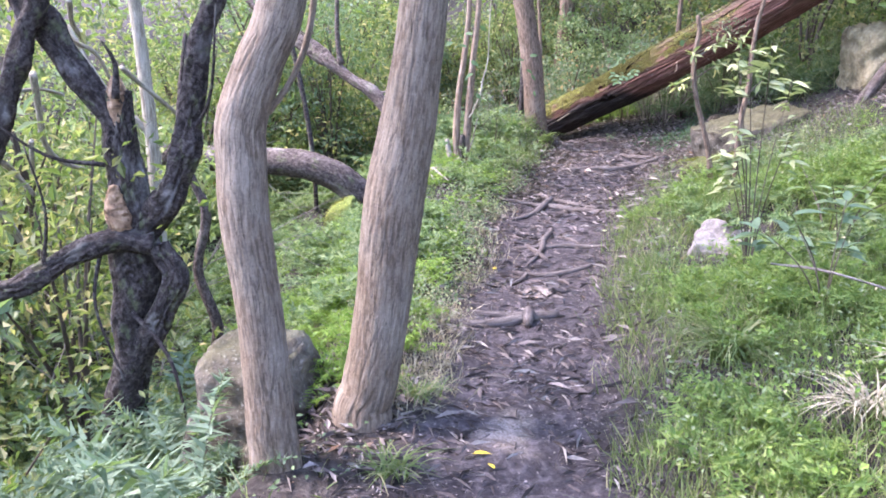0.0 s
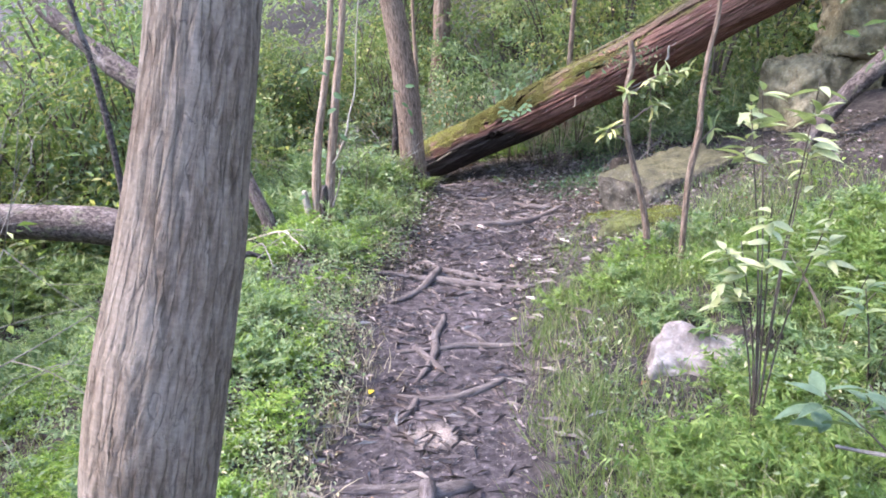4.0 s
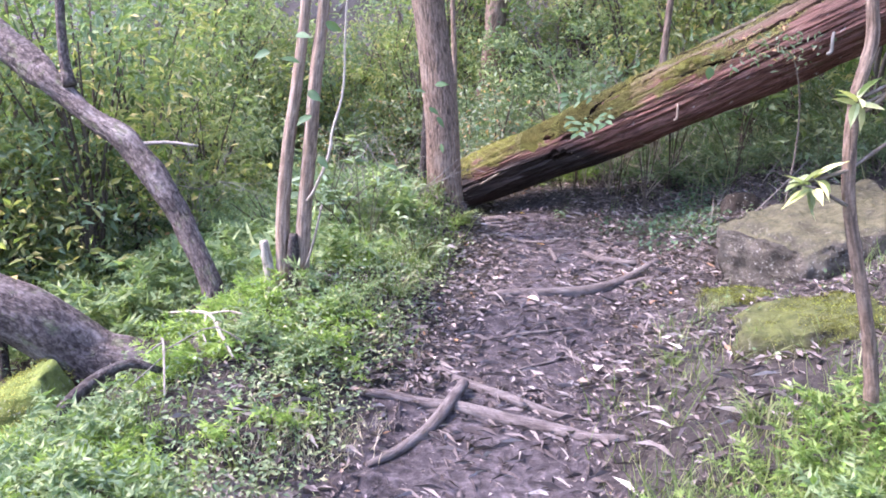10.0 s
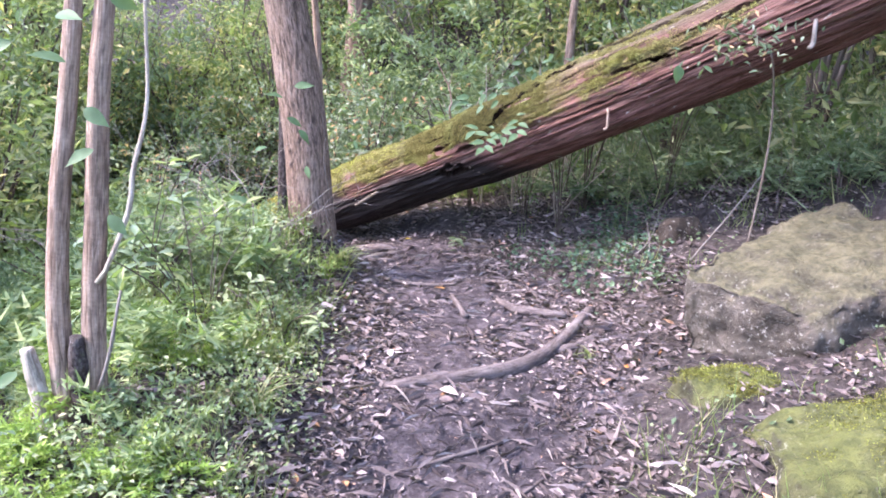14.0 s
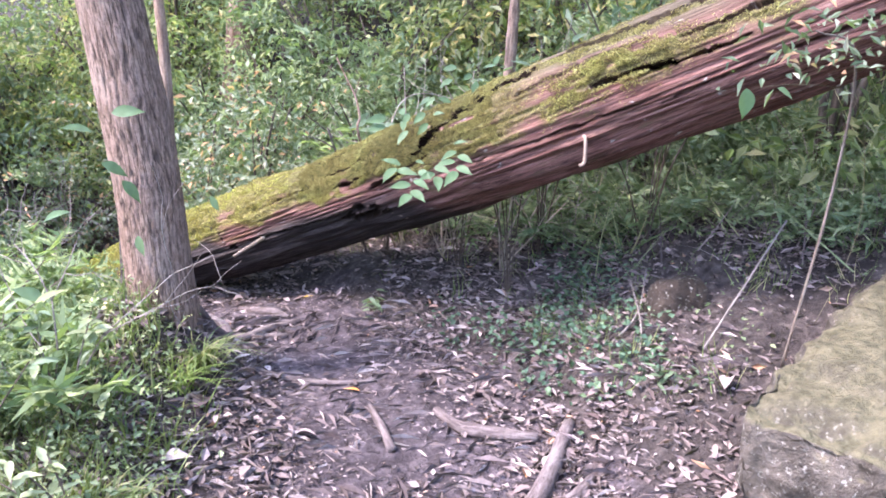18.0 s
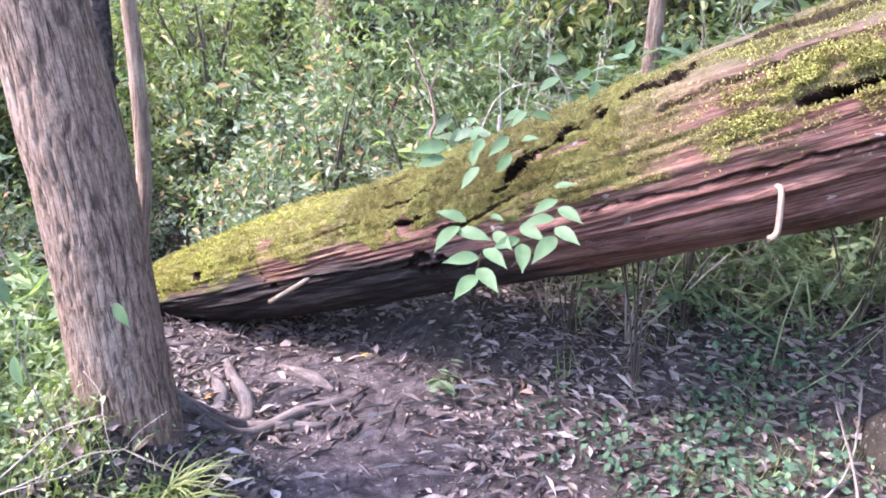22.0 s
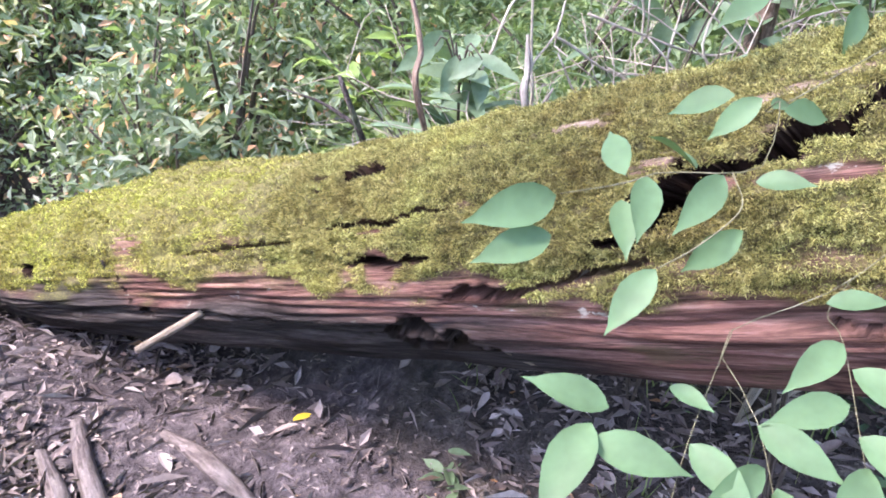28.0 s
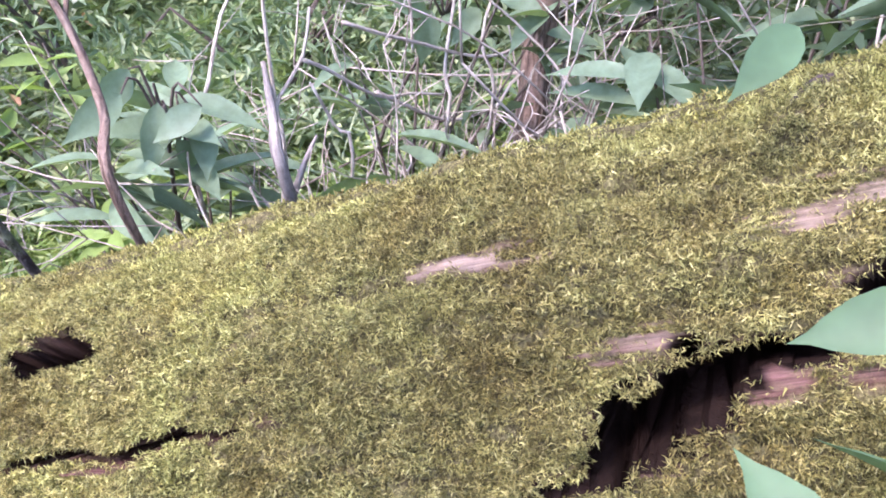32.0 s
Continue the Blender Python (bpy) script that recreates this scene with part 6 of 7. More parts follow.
# ---- shrubs behind ----
def shrub(label, seed, mat, high, wide, n, leaf, aspect=.4, group="understorey shrubs", stems=6):
    r = np.random.default_rng(seed)
    ob = thing("shrub", (0, 0, 0), label, "shrub", group)
    tips = []
    for k in range(stems):
        a = r.uniform(0, 2 * np.pi)
        tip = np.array([np.cos(a) * wide * r.uniform(.2, .8), np.sin(a) * wide * r.uniform(.2, .8), high * r.uniform(.6, 1.0)])
        stem_part("stem", [(0, 0, -.2, .018), (*(tip * np.array([.3, .3, .5])), .012), (*tip, .004)], STEM_DARK, ob, 5, None, 8)
        tips.append(tip)
    tips = np.array(tips)
    m = 46
    base = tips[r.integers(0, stems, m)] * r.uniform(.12, 1.05, (m, 1)) ** np.array([1, 1, 1]) + r.normal(size=(m, 3)) * np.array([wide, wide, high * .4]) * .32
    base[:, 2] = np.clip(base[:, 2], .02, None)
    k = r.integers(0, m, n)
    P = base[k] + r.normal(size=(n, 3)) * np.array([.13, .13, .07]) * wide
    L = r.uniform(.6, 1.35, n) * leaf
    V, F = leaves(P, rand_dirs(n, -.15, r), rand_dirs(n, 1.6, r), L, L * aspect)
    mesh("crown", V, F, mat, ob, flat=True)
    return ob


KINDS = [shrub("dense dark green understorey shrub", 201, LEAF_BACK, 1.7, .9, 1750, .062), shrub("loose grey-green understorey shrub", 202, LEAF_GREY, 1.5, .9, 1350, .082),
         shrub("shrub with pinkish new leaves", 203, LEAF_PINK, 1.25, .8, 1700, .07, .45), shrub("bushy yellow-green understorey shrub", 204, LEAF_BACK, 2.4, 1.1, 2000, .068),
         shrub("low leafy dull green fern-like shrub", 205, LEAF_IVY, .8, .7, 1500, .06, .26), shrub("tall sparse grey-green shrub", 206, LEAF_GREY, 2.8, 1.1, 1600, .088)]
PLACED = [False] * len(KINDS)


def place(kind, x, y, size, turn, lean=0.0):
    z = float(gh(x, y)) - .05
    m = pose(x, y, z, lean, 0, turn) @ Matrix.Diagonal((size, size, size * .95, 1))
    if PLACED[kind]:
        return copy_thing(KINDS[kind], m)
    PLACED[kind] = True
    KINDS[kind].matrix_basis = m
    return KINDS[kind]


rs = np.random.default_rng(17)
# bright shrub behind the log's foot, and leafy stuff over the log
for kind, x, y, s in ((0, .9, 15.6, 1.3), (5, 1.7, 16.2, 1.2), (0, 2.2, 16.6, 1.3), (1, .2, 15.4, 1.1), (0, -.6, 15.2, 1.2), (2, 2.0, 12.75, 1.0), (2, 1.62, 12.95, .95), (2, 2.2, 13.4, 1.05), (2, 1.75, 12.5, .7), (1, 2.45, 14.2, .9), (4, 1.9, 14.3, 1.2), (4, 2.5, 13.9, 1.1), (1, 1.4, 14.6, .9), (2, 1.9, 13.4, .85), (2, 1.2, 14.2, .9), (4, 3.3, 13.6, .9), (4, 3.3, 12.3, .8), (4, 3.9, 11.4, 1.0), (4, 4.3, 10.6, 1.1), (1, 3.0, 14.4, 1.0), (4, 2.9, 12.9, .9), (2, .1, 12.6, .7), (1, -.9, 11.6, 1.0), (0, -1.2, 10.6, .9), (0, 4.4, 9.9, 1.1), (3, 5.2, 10.2, 1.1), (0, 6.2, 9.6, 1.3), (5, 5.6, 9.5, 1.2), (1, 3.9, 10.7, .9), (0, 4.8, 11.4, 1.2), (3, 6.4, 8.0, 1.3), (0, 6.4, 6.8, 1.2), (4, .35, 9.6, .5), (4, -.1, 9.9, .6), (4, .5, 10.4, .5), (2, .75, 13.7, .7), (1, .3, 14.2, .8), (0, 1.2, 15.0, .9), (2, 1.5, 13.0, .6)):
    place(kind, x, y, s, rs.uniform(0, 360))
BACK = [0, 3, 5, 0, 3, 1, 2]
WEST = [1, 3, 5, 2, 3, 1, 5]
for k in range(200):
    z = k % 6
    if z in (0, 1):
        x, y = rs.uniform(-5, 8), rs.uniform(13.6, 17.5)
    elif z in (2, 3):
        x, y = rs.uniform(-6.5, -2.2), rs.uniform(2.0, 15)
    elif z == 4:
        x, y = rs.uniform(4.6, 7.5), rs.uniform(4, 14)
    else:
        x, y = rs.uniform(-3.6, -.9), rs.uniform(9.8, 15)
    if y < 13.4 and off_track(x, y) < .7 or (3.6 < x < 5.8 and 6.6 < y < 9.4) or (1.5 < x < 2.9 and y < 15.2):
        continue
    place((BACK if x > -.6 else WEST)[int(rs.integers(0, 7))], x, y, rs.uniform(.7, 1.35), rs.uniform(0, 360), rs.uniform(-8, 8))


# ---- far woods ----
def far_woods():
    r = np.random.default_rng(31)
    n = 60000
    a = r.uniform(0, 2 * np.pi, n)
    d = r.uniform(15, 26, n)
    X, Y = 1 + d * np.sin(a), 6 + d * np.cos(a)
    lump = vnoise(X * .5, Y * .5, 120)
    Z = gh(X, Y, False) + r.uniform(0, 1, n) ** .8 * (4 + 7 * lump)
    L = r.uniform(.18, .42, n)
    V, F = leaves(np.stack([X, Y, Z], 1), rand_dirs(n, -.1, r), rand_dirs(n, 1.0, r), L, L * .5)
    stuff("far_woods", V, F, LEAF_BACK, "dense green woods in the distance", "woods")
    for k in range(26):
        a, d = r.uniform(-1.6, 1.6), r.uniform(13, 20)
        x, y = 1 + d * math.sin(a), 6 + d * math.cos(a)
        t = thing("tree", on(x, y), "slim far trunk among green understorey", "tree", "trees beyond the log")
        w = r.uniform(.06, .14)
        stem_part("trunk", flare([(x, y, float(gh(x, y)), w), (x + r.normal() * .15, y, float(gh(x, y)) + 3, w * .85), (x + r.normal() * .4, y, float(gh(x, y)) + 8, w * .5)]), (BARK_RED, BARK_DARK, BARK_PALE)[k % 3], t, 10, None, 20)


far_woods()


def canopy():
    """Unseen leaves added high over the track: they keep it in broken shade."""
    r = np.random.default_rng(41)
    n = 7200
    X, Y = r.uniform(-7.6, 6.0, n), r.uniform(-2, 20, n)
    Z = 7.5 + 1.6 * r.random(n) + 1.2 * vnoise(X * .4, Y * .4, 131)
    # thinned on the left to let sun onto the undergrowth there
    keep = vnoise(X * .8, Y * .8, 133) + .3 * vnoise(X * 2.5, Y * 2.5, 134) > np.where((X < -4.5) & (Y > 6.5) & (Y < 14.5), .78, .36)
    P = np.stack([X, Y, Z], 1)[keep]
    # extra leaf sheets, out of view, to dim the woods, log and boulders
    P = np.vstack([P, np.stack([r.uniform(-2.4, 2.2, 1500), r.uniform(9.6, 18.0, 1500), r.uniform(7.4, 9.6, 1500)], 1), np.stack([r.uniform(3.6, 7.5, 450), r.uniform(8.6, 15.0, 450), r.uniform(5.6, 8.0, 450)], 1)])
    P = np.vstack([P, np.stack([r.uniform(3.0, 8.5, 2300), r.uniform(8.4, 17.5, 2300), r.uniform(4.4, 5.8, 2300)], 1), np.stack([r.uniform(1.3, 3.6, 520), r.uniform(7.7, 10.0, 520), r.uniform(3.9, 4.9, 520)], 1)])
    n = len(P)
    L = r.uniform(.15, .36, n)
    V, F = leaves(P, rand_dirs(n, -.2, r), rand_dirs(n, 1.2, r), L, L * .5)
    stuff("canopy", V, F, LEAF_BACK, "added leaf layers out of view that shade the track", "canopy")


canopy()

# ---- vines and near leaves ----
VL = "twining vine with fresh pointed green leaves, hanging by the log"
vine("vine", VL, [[(2.9, 10.0, 1.75, .004), (2.661, 9.978, 1.553, .004), (2.518, 9.963, 1.431, .0035), (2.386, 9.952, 1.344, .003), (2.278, 9.965, 1.302, .0025), (2.25, 9.953, 1.283, .0025), (2.258, 9.897, 1.246, .0025), (2.231, 9.812, 1.188, .002), (2.203, 9.785, 1.165, .0015)], [(2.271, 9.965, 1.3, .002), (2.19, 9.901, 1.225, .0018), (2.138, 9.844, 1.176, .0016), (2.124, 9.792, 1.147, .0014)]],
     [(2.130, 9.950, 1.240, -.064, .028, .027, 1), (2.109, 9.944, 1.231, -.078, -.059, -.034, 1.25), (2.102, 9.932, 1.221, .064, -.061, 0, 1.1), (2.192, 9.946, 1.257, .02, -.04, 0, .55), (2.190, 9.899, 1.224, .019, -.076, -.017, .95), (2.155, 9.862, 1.191, .03, -.082, -.014, 1.05), (2.137, 9.844, 1.176, -.09, -.004, -.002, 1.05), (2.126, 9.812, 1.157, .02, -.091, -.016, 1.15), (2.119, 9.792, 1.146, -.07, -.064, -.022, 1.15)], LEAF_VINE, 1, .084, .036)
vine("vine", VL, [[(2.4, 9.955, 1.35, .002), (2.36, 9.939, 1.32, .002), (2.361, 9.912, 1.301, .002), (2.325, 9.821, 1.228, .0015)]],
     [(2.245, 9.857, 1.217, -.074, -.019, -.014, .9), (2.255, 9.888, 1.240, .034, -.074, -.009, 1), (2.340, 9.868, 1.263, -.082, .008, -.007, 1), (2.361, 9.912, 1.301, -.072, -.019, -.023, .95), (2.357, 9.891, 1.285, .03, -.078, -.012, 1), (2.333, 9.844, 1.245, .028, -.084, -.011, 1.05), (2.247, 9.840, 1.208, -.025, -.089, -.033, 1.15), (2.328, 9.820, 1.229, -.076, -.056, -.037, 1.2), (2.363, 9.947, 1.327, .042, -.035, .019, .7)], LEAF_VINE, 2, .084, .036)
vine("vine", VL, [[(2.75, 10.16, 1.62, .005), (2.392, 10.098, 1.49, .004), (2.33, 10.04, 1.512, .004), (2.308, 10.013, 1.507, .0035), (2.301, 10.008, 1.459, .003), (2.262, 10.005, 1.452, .004), (2.20, 10.03, 1.448, .004), (2.172, 10.052, 1.43, .004), (2.10, 10.044, 1.428, .003)], [(2.262, 10.005, 1.452, .004), (2.25, 9.97, 1.43, .004), (2.20, 9.96, 1.40, .004), (2.161, 9.96, 1.382, .003)]],
     [(2.095, 10.043, 1.427, -.096, -.015, -.012, .098), (2.088, 10.03, 1.392, -.088, -.012, -.012, .085), (2.174, 10.053, 1.438, .01, .066, .033, .074), (2.237, 10.028, 1.45, -.004, .073, .021, .076), (2.185, 10.031, 1.444, -.037, -.059, -.034, .077), (2.171, 10.049, 1.414, -.021, -.058, -.032, .069), (2.249, 10.001, 1.452, -.062, -.029, -.041, .08), (2.249, 9.96, 1.413, -.045, .02, -.053, .072), (2.161, 9.96, 1.382, -.056, -.016, -.05, .077), (2.283, 9.996, 1.445, .031, -.044, .015, .056), (2.309, 10.081, 1.507, -.046, .055, -.028, .077), (2.31, 10.042, 1.514, -.046, .015, -.043, .065), (2.312, 10.012, 1.509, .06, .0, -.006, .068), (2.36, 10.083, 1.491, .062, .018, .002, .05)], LEAF_VINE, 3, .94, .42)
vine("vine", VL, [[(2.75, 10.16, 1.62, .004), (2.68, 10.19, 1.66, .003), (2.6, 10.2, 1.645, .0025), (2.5, 10.26, 1.645, .002)], [(2.6, 10.2, 1.645, .002), (2.57, 10.21, 1.6, .002), (2.48, 10.26, 1.585, .0015)]],
     [(2.50, 10.26, 1.64, -.06, .03, -.01, .075), (2.557, 10.225, 1.61, -.05, -.03, -.02, .07), (2.604, 10.20, 1.64, .03, -.05, .02, .07), (2.577, 10.21, 1.58, -.03, -.03, -.05, .075), (2.48, 10.26, 1.585, -.06, .0, -.03, .08), (2.65, 10.19, 1.655, .03, .02, .05, .065)], LEAF_VINE, 8, .94, .42)
vine("vine", "thin vine with a few bluish green leaves by the leaning tree", [[(.7, 9.7, .45, .003), (.85, 9.7, 1.0, .003), (1.0, 9.72, 1.42, .0025), (1.04, 9.72, 1.46, .002)], [(.9, 9.6, .8, .002), (1.1, 9.55, 1.1, .002), (1.33, 9.58, 1.2, .0015)]],
     [(1.04, 9.72, 1.46, .07, -.02, .01, 1), (.98, 9.7, 1.4, -.06, -.03, .02, 1), (1.0, 9.7, 1.3, .06, .0, -.03, .9), (1.06, 9.7, 1.24, .05, -.02, -.06, .9), (1.1, 9.7, 1.05, .01, -.03, -.06, .7), (.9, 9.65, 1.15, -.05, -.05, .0, 1), (1.33, 9.58, 1.2, .02, -.02, -.045, .55), (.8, 9.7, .85, -.06, .0, .03, 1)], LEAF_VINE, 5, .1, .045)
vine("vine", "arching bare stem carrying a pale heart-shaped leaf", [[(3.43, 8.95, .75, .006), (3.42, 8.85, 1.0, .006), (3.4, 8.8, 1.2, .0055), (3.34, 8.78, 1.44, .005), (3.22, 8.72, 1.56, .0045), (3.0, 8.62, 1.63, .004), (2.7, 8.5, 1.64, .003), (2.49, 8.42, 1.63, .002)]],
     [(2.47, 8.42, 1.63, .0, -.01, -.07, .9), (2.62, 8.47, 1.63, .04, -.02, -.02, .6)], LEAF_VINE, 6, .08, .06)


LEAF_PURPLE = leaf_mat("leaf_purple_brown", [(0, (.050, .030, .028)), (1, (.072, .042, .036))], .05, .4, .4)
redstem = thing("sapling", on(2.273, 11.000), "thin bare reddish brown stem behind the log", "sapling", "saplings")
stem_part("stem", [(2.623, 11.300, float(gh(2.623, 11.300)) - .1, 0.0060), (2.273, 11.000, 1.211, 0.0071), (2.283, 11.066, 1.352, 0.0067), (2.270, 11.116, 1.461, 0.0060), (2.235, 11.161, 1.550, 0.0053), (2.195, 11.221, 1.660, 0.0037)], BARK_RED, redstem, 10, gnarl(.001, 6, 77, .1), 60)
stem_part("branch", [(2.270, 11.116, 1.461, 0.0037), (2.316, 11.180, 1.558, 0.0023)], BARK_RED, redstem, 6, None, 8)
snapped = thing("dead_stalk", on(2.53, 11.02), "pale splintered dead stalk behind the log", "dead stalk")
stem_part("stem", [(2.85, 11.3, float(gh(2.85, 11.3)) - .05, .007), (2.535, 11.025, 1.195, .011), (2.55, 11.08, 1.29, .008), (2.56, 11.12, 1.37, .004)], TWIG, snapped, 10, gnarl(.003, 6, 78, .06), 40)
stem_part("splinter", [(2.54, 11.03, 1.15, .006), (2.57, 11.03, 1.22, .005), (2.59, 11.02, 1.27, .002)], TWIG, snapped, 6, None, 10)
black = thing("dead_stalk", on(2.1, 11.2), "dark forked dead twig beside the log", "dead stalk")
stem_part("stem", [(2.45, 11.4, float(gh(2.45, 11.4)) - .05, .006), (2.14, 11.07, 1.2, .007), (2.11, 11.09, 1.29, .004)], BARK_DARK, black, 8, None, 20)
stem_part("branch", [(2.15, 11.08, 1.18, .006), (2.08, 11.14, 1.22, .004), (2.0, 11.2, 1.24, .002)], BARK_DARK, black, 6, None, 12)
purple = thing("fallen_leaf", (2.566, 10.26, 1.50), "purple-brown dead leaf lying on the mossy log", "leaf", "bright fallen leaves")
V, F = leaves(np.array([(2.60, 10.25, 1.53)]), np.array([(-.6, .25, -.15)]), np.array([(-.3, -.4, 1.0)]), .075, .036, OVAL)
mesh("blade", local(V, purple.location), F, LEAF_PURPLE, purple)
behind = thing("tree", on(3.18, 11.08), "slim bare pinkish brown trunk behind the log", "tree", "trees beyond the log")
stem_part("trunk", flare([(3.18, 11.08, 1.0, .035), (3.19, 11.08, 1.8, .032), (3.23, 11.08, 3.0, .026), (3.28, 11.08, 4.5, .012)]), BARK_RED, behind, 18, gnarl(.003, 8, 79, .12), 90)


def bare_bush(at, label, seed, size, n=5, mat=None):
    """A leafless bush of thin forking twigs."""
    r = np.random.default_rng(seed)
    ob = thing("dead_bush", on(*at), label, "dead bush", "leafless bushes")
    p0 = np.array(on(*at))

    def grow(p, d, ln, rad, depth):
        q = p + d * ln * .5 + r.normal(size=3) * ln * .06
        e = p + d * ln
        stem_part("twig", [(*p, rad), (*q, rad * .85), (*e, rad * .65)], mat or TWIG, ob, 5, None, 6)
        if depth:
            for _ in range(int(r.integers(2, 4))):
                grow(q if r.random() < .4 else e, unit(d + .75 * r.normal(size=3)), ln * r.uniform(.5, .85), rad * .62, depth - 1)
    for _ in range(n):
        grow(p0, unit(np.array([r.normal() * .4, r.normal() * .4, 1])), size * r.uniform(.35, .6), .0048 * size ** .5, 3)


bare_bush((2.75, 10.95), "leafless pale twigs of a dead bush behind the log", 301, 1.0, 5, DEADWOOD)
bare_bush((3.2, 10.95), "leafless pale twigs of a dead bush behind the log", 314, 1.0, 5, DEADWOOD)
bare_bush((3.05, 11.15), "leafless pale twigs of a dead bush behind the log", 315, .9, 4, DEADWOOD)
bare_bush((2.9, 10.98), "leafless pale twigs of a dead bush behind the log", 311, .95, 4, DEADWOOD)
bare_bush((2.88, 11.25), "leafless pale twigs of a dead bush behind the log", 312, .85, 4, DEADWOOD)
bare_bush((2.95, 10.6), "leafless pale twigs of a dead bush behind the log", 302, 1.1, 5, DEADWOOD)
bare_bush((2.6, 11.9), "leafless thin reddish twigs behind the log", 303, .6, 3)
bare_bush((.55, 12.4), "tangle of dry bare twigs behind the tree", 304, .9)
bare_bush((.75, 9.75), "tangle of dry bare twigs beside the leaning tree", 305, .9)


def broadleaf(at, label, seed, high, n, leaf, mat, wide=.25, more=0):
    """A small plant: thin stems with whorls of broad long leaves."""
    r = np.random.default_rng(seed)
    ob = thing("broadleaf_plant", on(*at), label, "plant", "broad-leaved plants")
    x, y, z = on(*at)
    for _ in range(n):
        tx, ty, tz = x + r.normal() * wide, y + r.normal() * wide, z + high * r.uniform(.55, 1.05)
        stem = stem_part("stem", [(x, y, z - .05, .004), ((x * 2 + tx) / 3, (y * 2 + ty) / 3, z + (tz - z) * .5, .0032), (tx, ty, tz, .002)], STEM_DARK, ob, 6, None, 10)
        k = int(r.integers(6, 11)) + more
        a = r.uniform(0, 2 * np.pi, k)
        D = np.stack([np.cos(a), np.sin(a), r.uniform(-.3, .6, k)], 1)
        P = np.array([(tx, ty, tz)]) - np.array([0, 0, 1.0]) * r.uniform(0, .12 + .01 * more, k)[:, None]
        up = rand_dirs(k, 3, r)
        for i in range(k):
            V, F = leaves(P[i:i + 1], D[i:i + 1], up[i:i + 1], r.uniform(.7, 1.2) * leaf, r.uniform(.26, .36) * leaf, OVAL)
            mesh("leaf", local(V, ob.location), F, mat, stem)


broadleaf((1.68, 4.2), "small shrub with long pale yellow-green leaves on the bank", 401, 1.25, 8, .095, LEAF_PALE, .2, 9)
broadleaf((2.25, 4.35), "small shrub with long grey-green leaves on the bank", 402, .6, 4, .11, LEAF_GREY, .15)
broadleaf((1.75, 3.45), "broad bluish green leaves on thin stems in the grass", 403, .5, 5, .13, LEAF_BLUE)
broadleaf((2.1, 3.2), "broad bluish green leaves on thin stems in the grass", 404, .5, 4, .13, LEAF_BLUE)
broadleaf((2.35, 4.7), "broad bluish green leaves on thin stems in the grass", 405, .5, 5, .12, LEAF_GREY)
broadleaf((2.52, 11.25), "broad dull green leaves of a plant behind the log", 421, .85, 5, .15, LEAF_BLUE, .1)
broadleaf((2.78, 10.78), "broad dull green leaves of a plant behind the log", 422, 1.0, 5, .15, LEAF_BLUE, .16)
broadleaf((2.9, 10.4), "broad dull green leaves of a plant behind the log", 423, 1.1, 6, .15, LEAF_BLUE, .2)
broadleaf((2.95, 11.2), "broad dull green leaves of a plant behind the log", 406, .9, 7, .14, LEAF_BLUE)
broadleaf((3.15, 10.55), "broad dull green leaves of a plant behind the log", 407, 1.1, 8, .14, LEAF_BLUE)
broadleaf((3.5, 10.1), "broad green leaves of a plant behind the log", 408, 1.3, 7, .14, LEAF_GREY)
broadleaf((2.6, 11.8), "broad green leaves of a plant behind the log", 409, .7, 6, .12, LEAF_FERN)

def leafy(at, label, spots, leaf, mat, seed):
    """A plant whose broad leaves hang at given places."""
    r = np.random.default_rng(seed)
    ob = thing("broadleaf_plant", on(*at), label, "plant", "broad-leaved plants")
    x, y, z = on(*at)
    top = np.mean(spots, 0)
    stem = stem_part("stem", [(x, y, z - .05, .006), ((x + top[0]) / 2, (y + top[1]) / 2 + .04, (z + top[2]) / 2, .005), (*top, .003)], STEM_DARK, ob, 6, None, 14)
    for p in spots:
        p = np.array(p)
        mid = (p + top) / 2 + np.array([0, .02, .03])
        stem_part("stem", [(*(top * .9 + np.array([x, y, z]) * .1), .003), (*mid, .0025), (*p, .0015)], STEM_DARK, ob, 5, None, 8)
        d = np.array([[r.uniform(-1, 1), r.uniform(-.6, .1), r.uniform(-1.1, -.1)]])
        V, F = leaves(p[None], d, np.array([[r.normal() * .4, -1.0, r.uniform(.2, 1.0)]]), r.uniform(.8, 1.15) * leaf, r.uniform(.42, .5) * leaf, OVAL)
        mesh("leaf", local(V, ob.location), F, mat, ob)


leafy((2.6, 11.5), "broad drooping grey-green leaves behind the log", [(2.385, 11.222, 1.36), (2.36, 11.2, 1.33), (2.413, 11.194, 1.31), (2.458, 11.137, 1.31), (2.43, 11.18, 1.25), (2.48, 11.2, 1.27)], .105, LEAF_BLUE, 441)
leafy((3.1, 11.6), "broad grey-green leaves of a plant behind the log", [(2.984, 11.200, 1.401), (3.071, 11.200, 1.469), (3.123, 11.200, 1.392), (3.241, 11.200, 1.468), (2.875, 11.200, 1.437)], .115, LEAF_BLUE, 442)
leafy((3.6, 11.7), "broad grey-green leaves of a plant behind the log", [(3.433, 11.000, 1.445), (3.607, 11.000, 1.442), (3.556, 11.000, 1.312), (3.695, 11.300, 1.276), (3.503, 11.300, 1.191), (3.788, 11.000, 1.349)], .12, LEAF_BLUE, 443)
arch = thing("dead_bush", on(2.75, 11.35), "tangle of long arching pale dead stems behind the log", "dead bush", "leafless bushes")
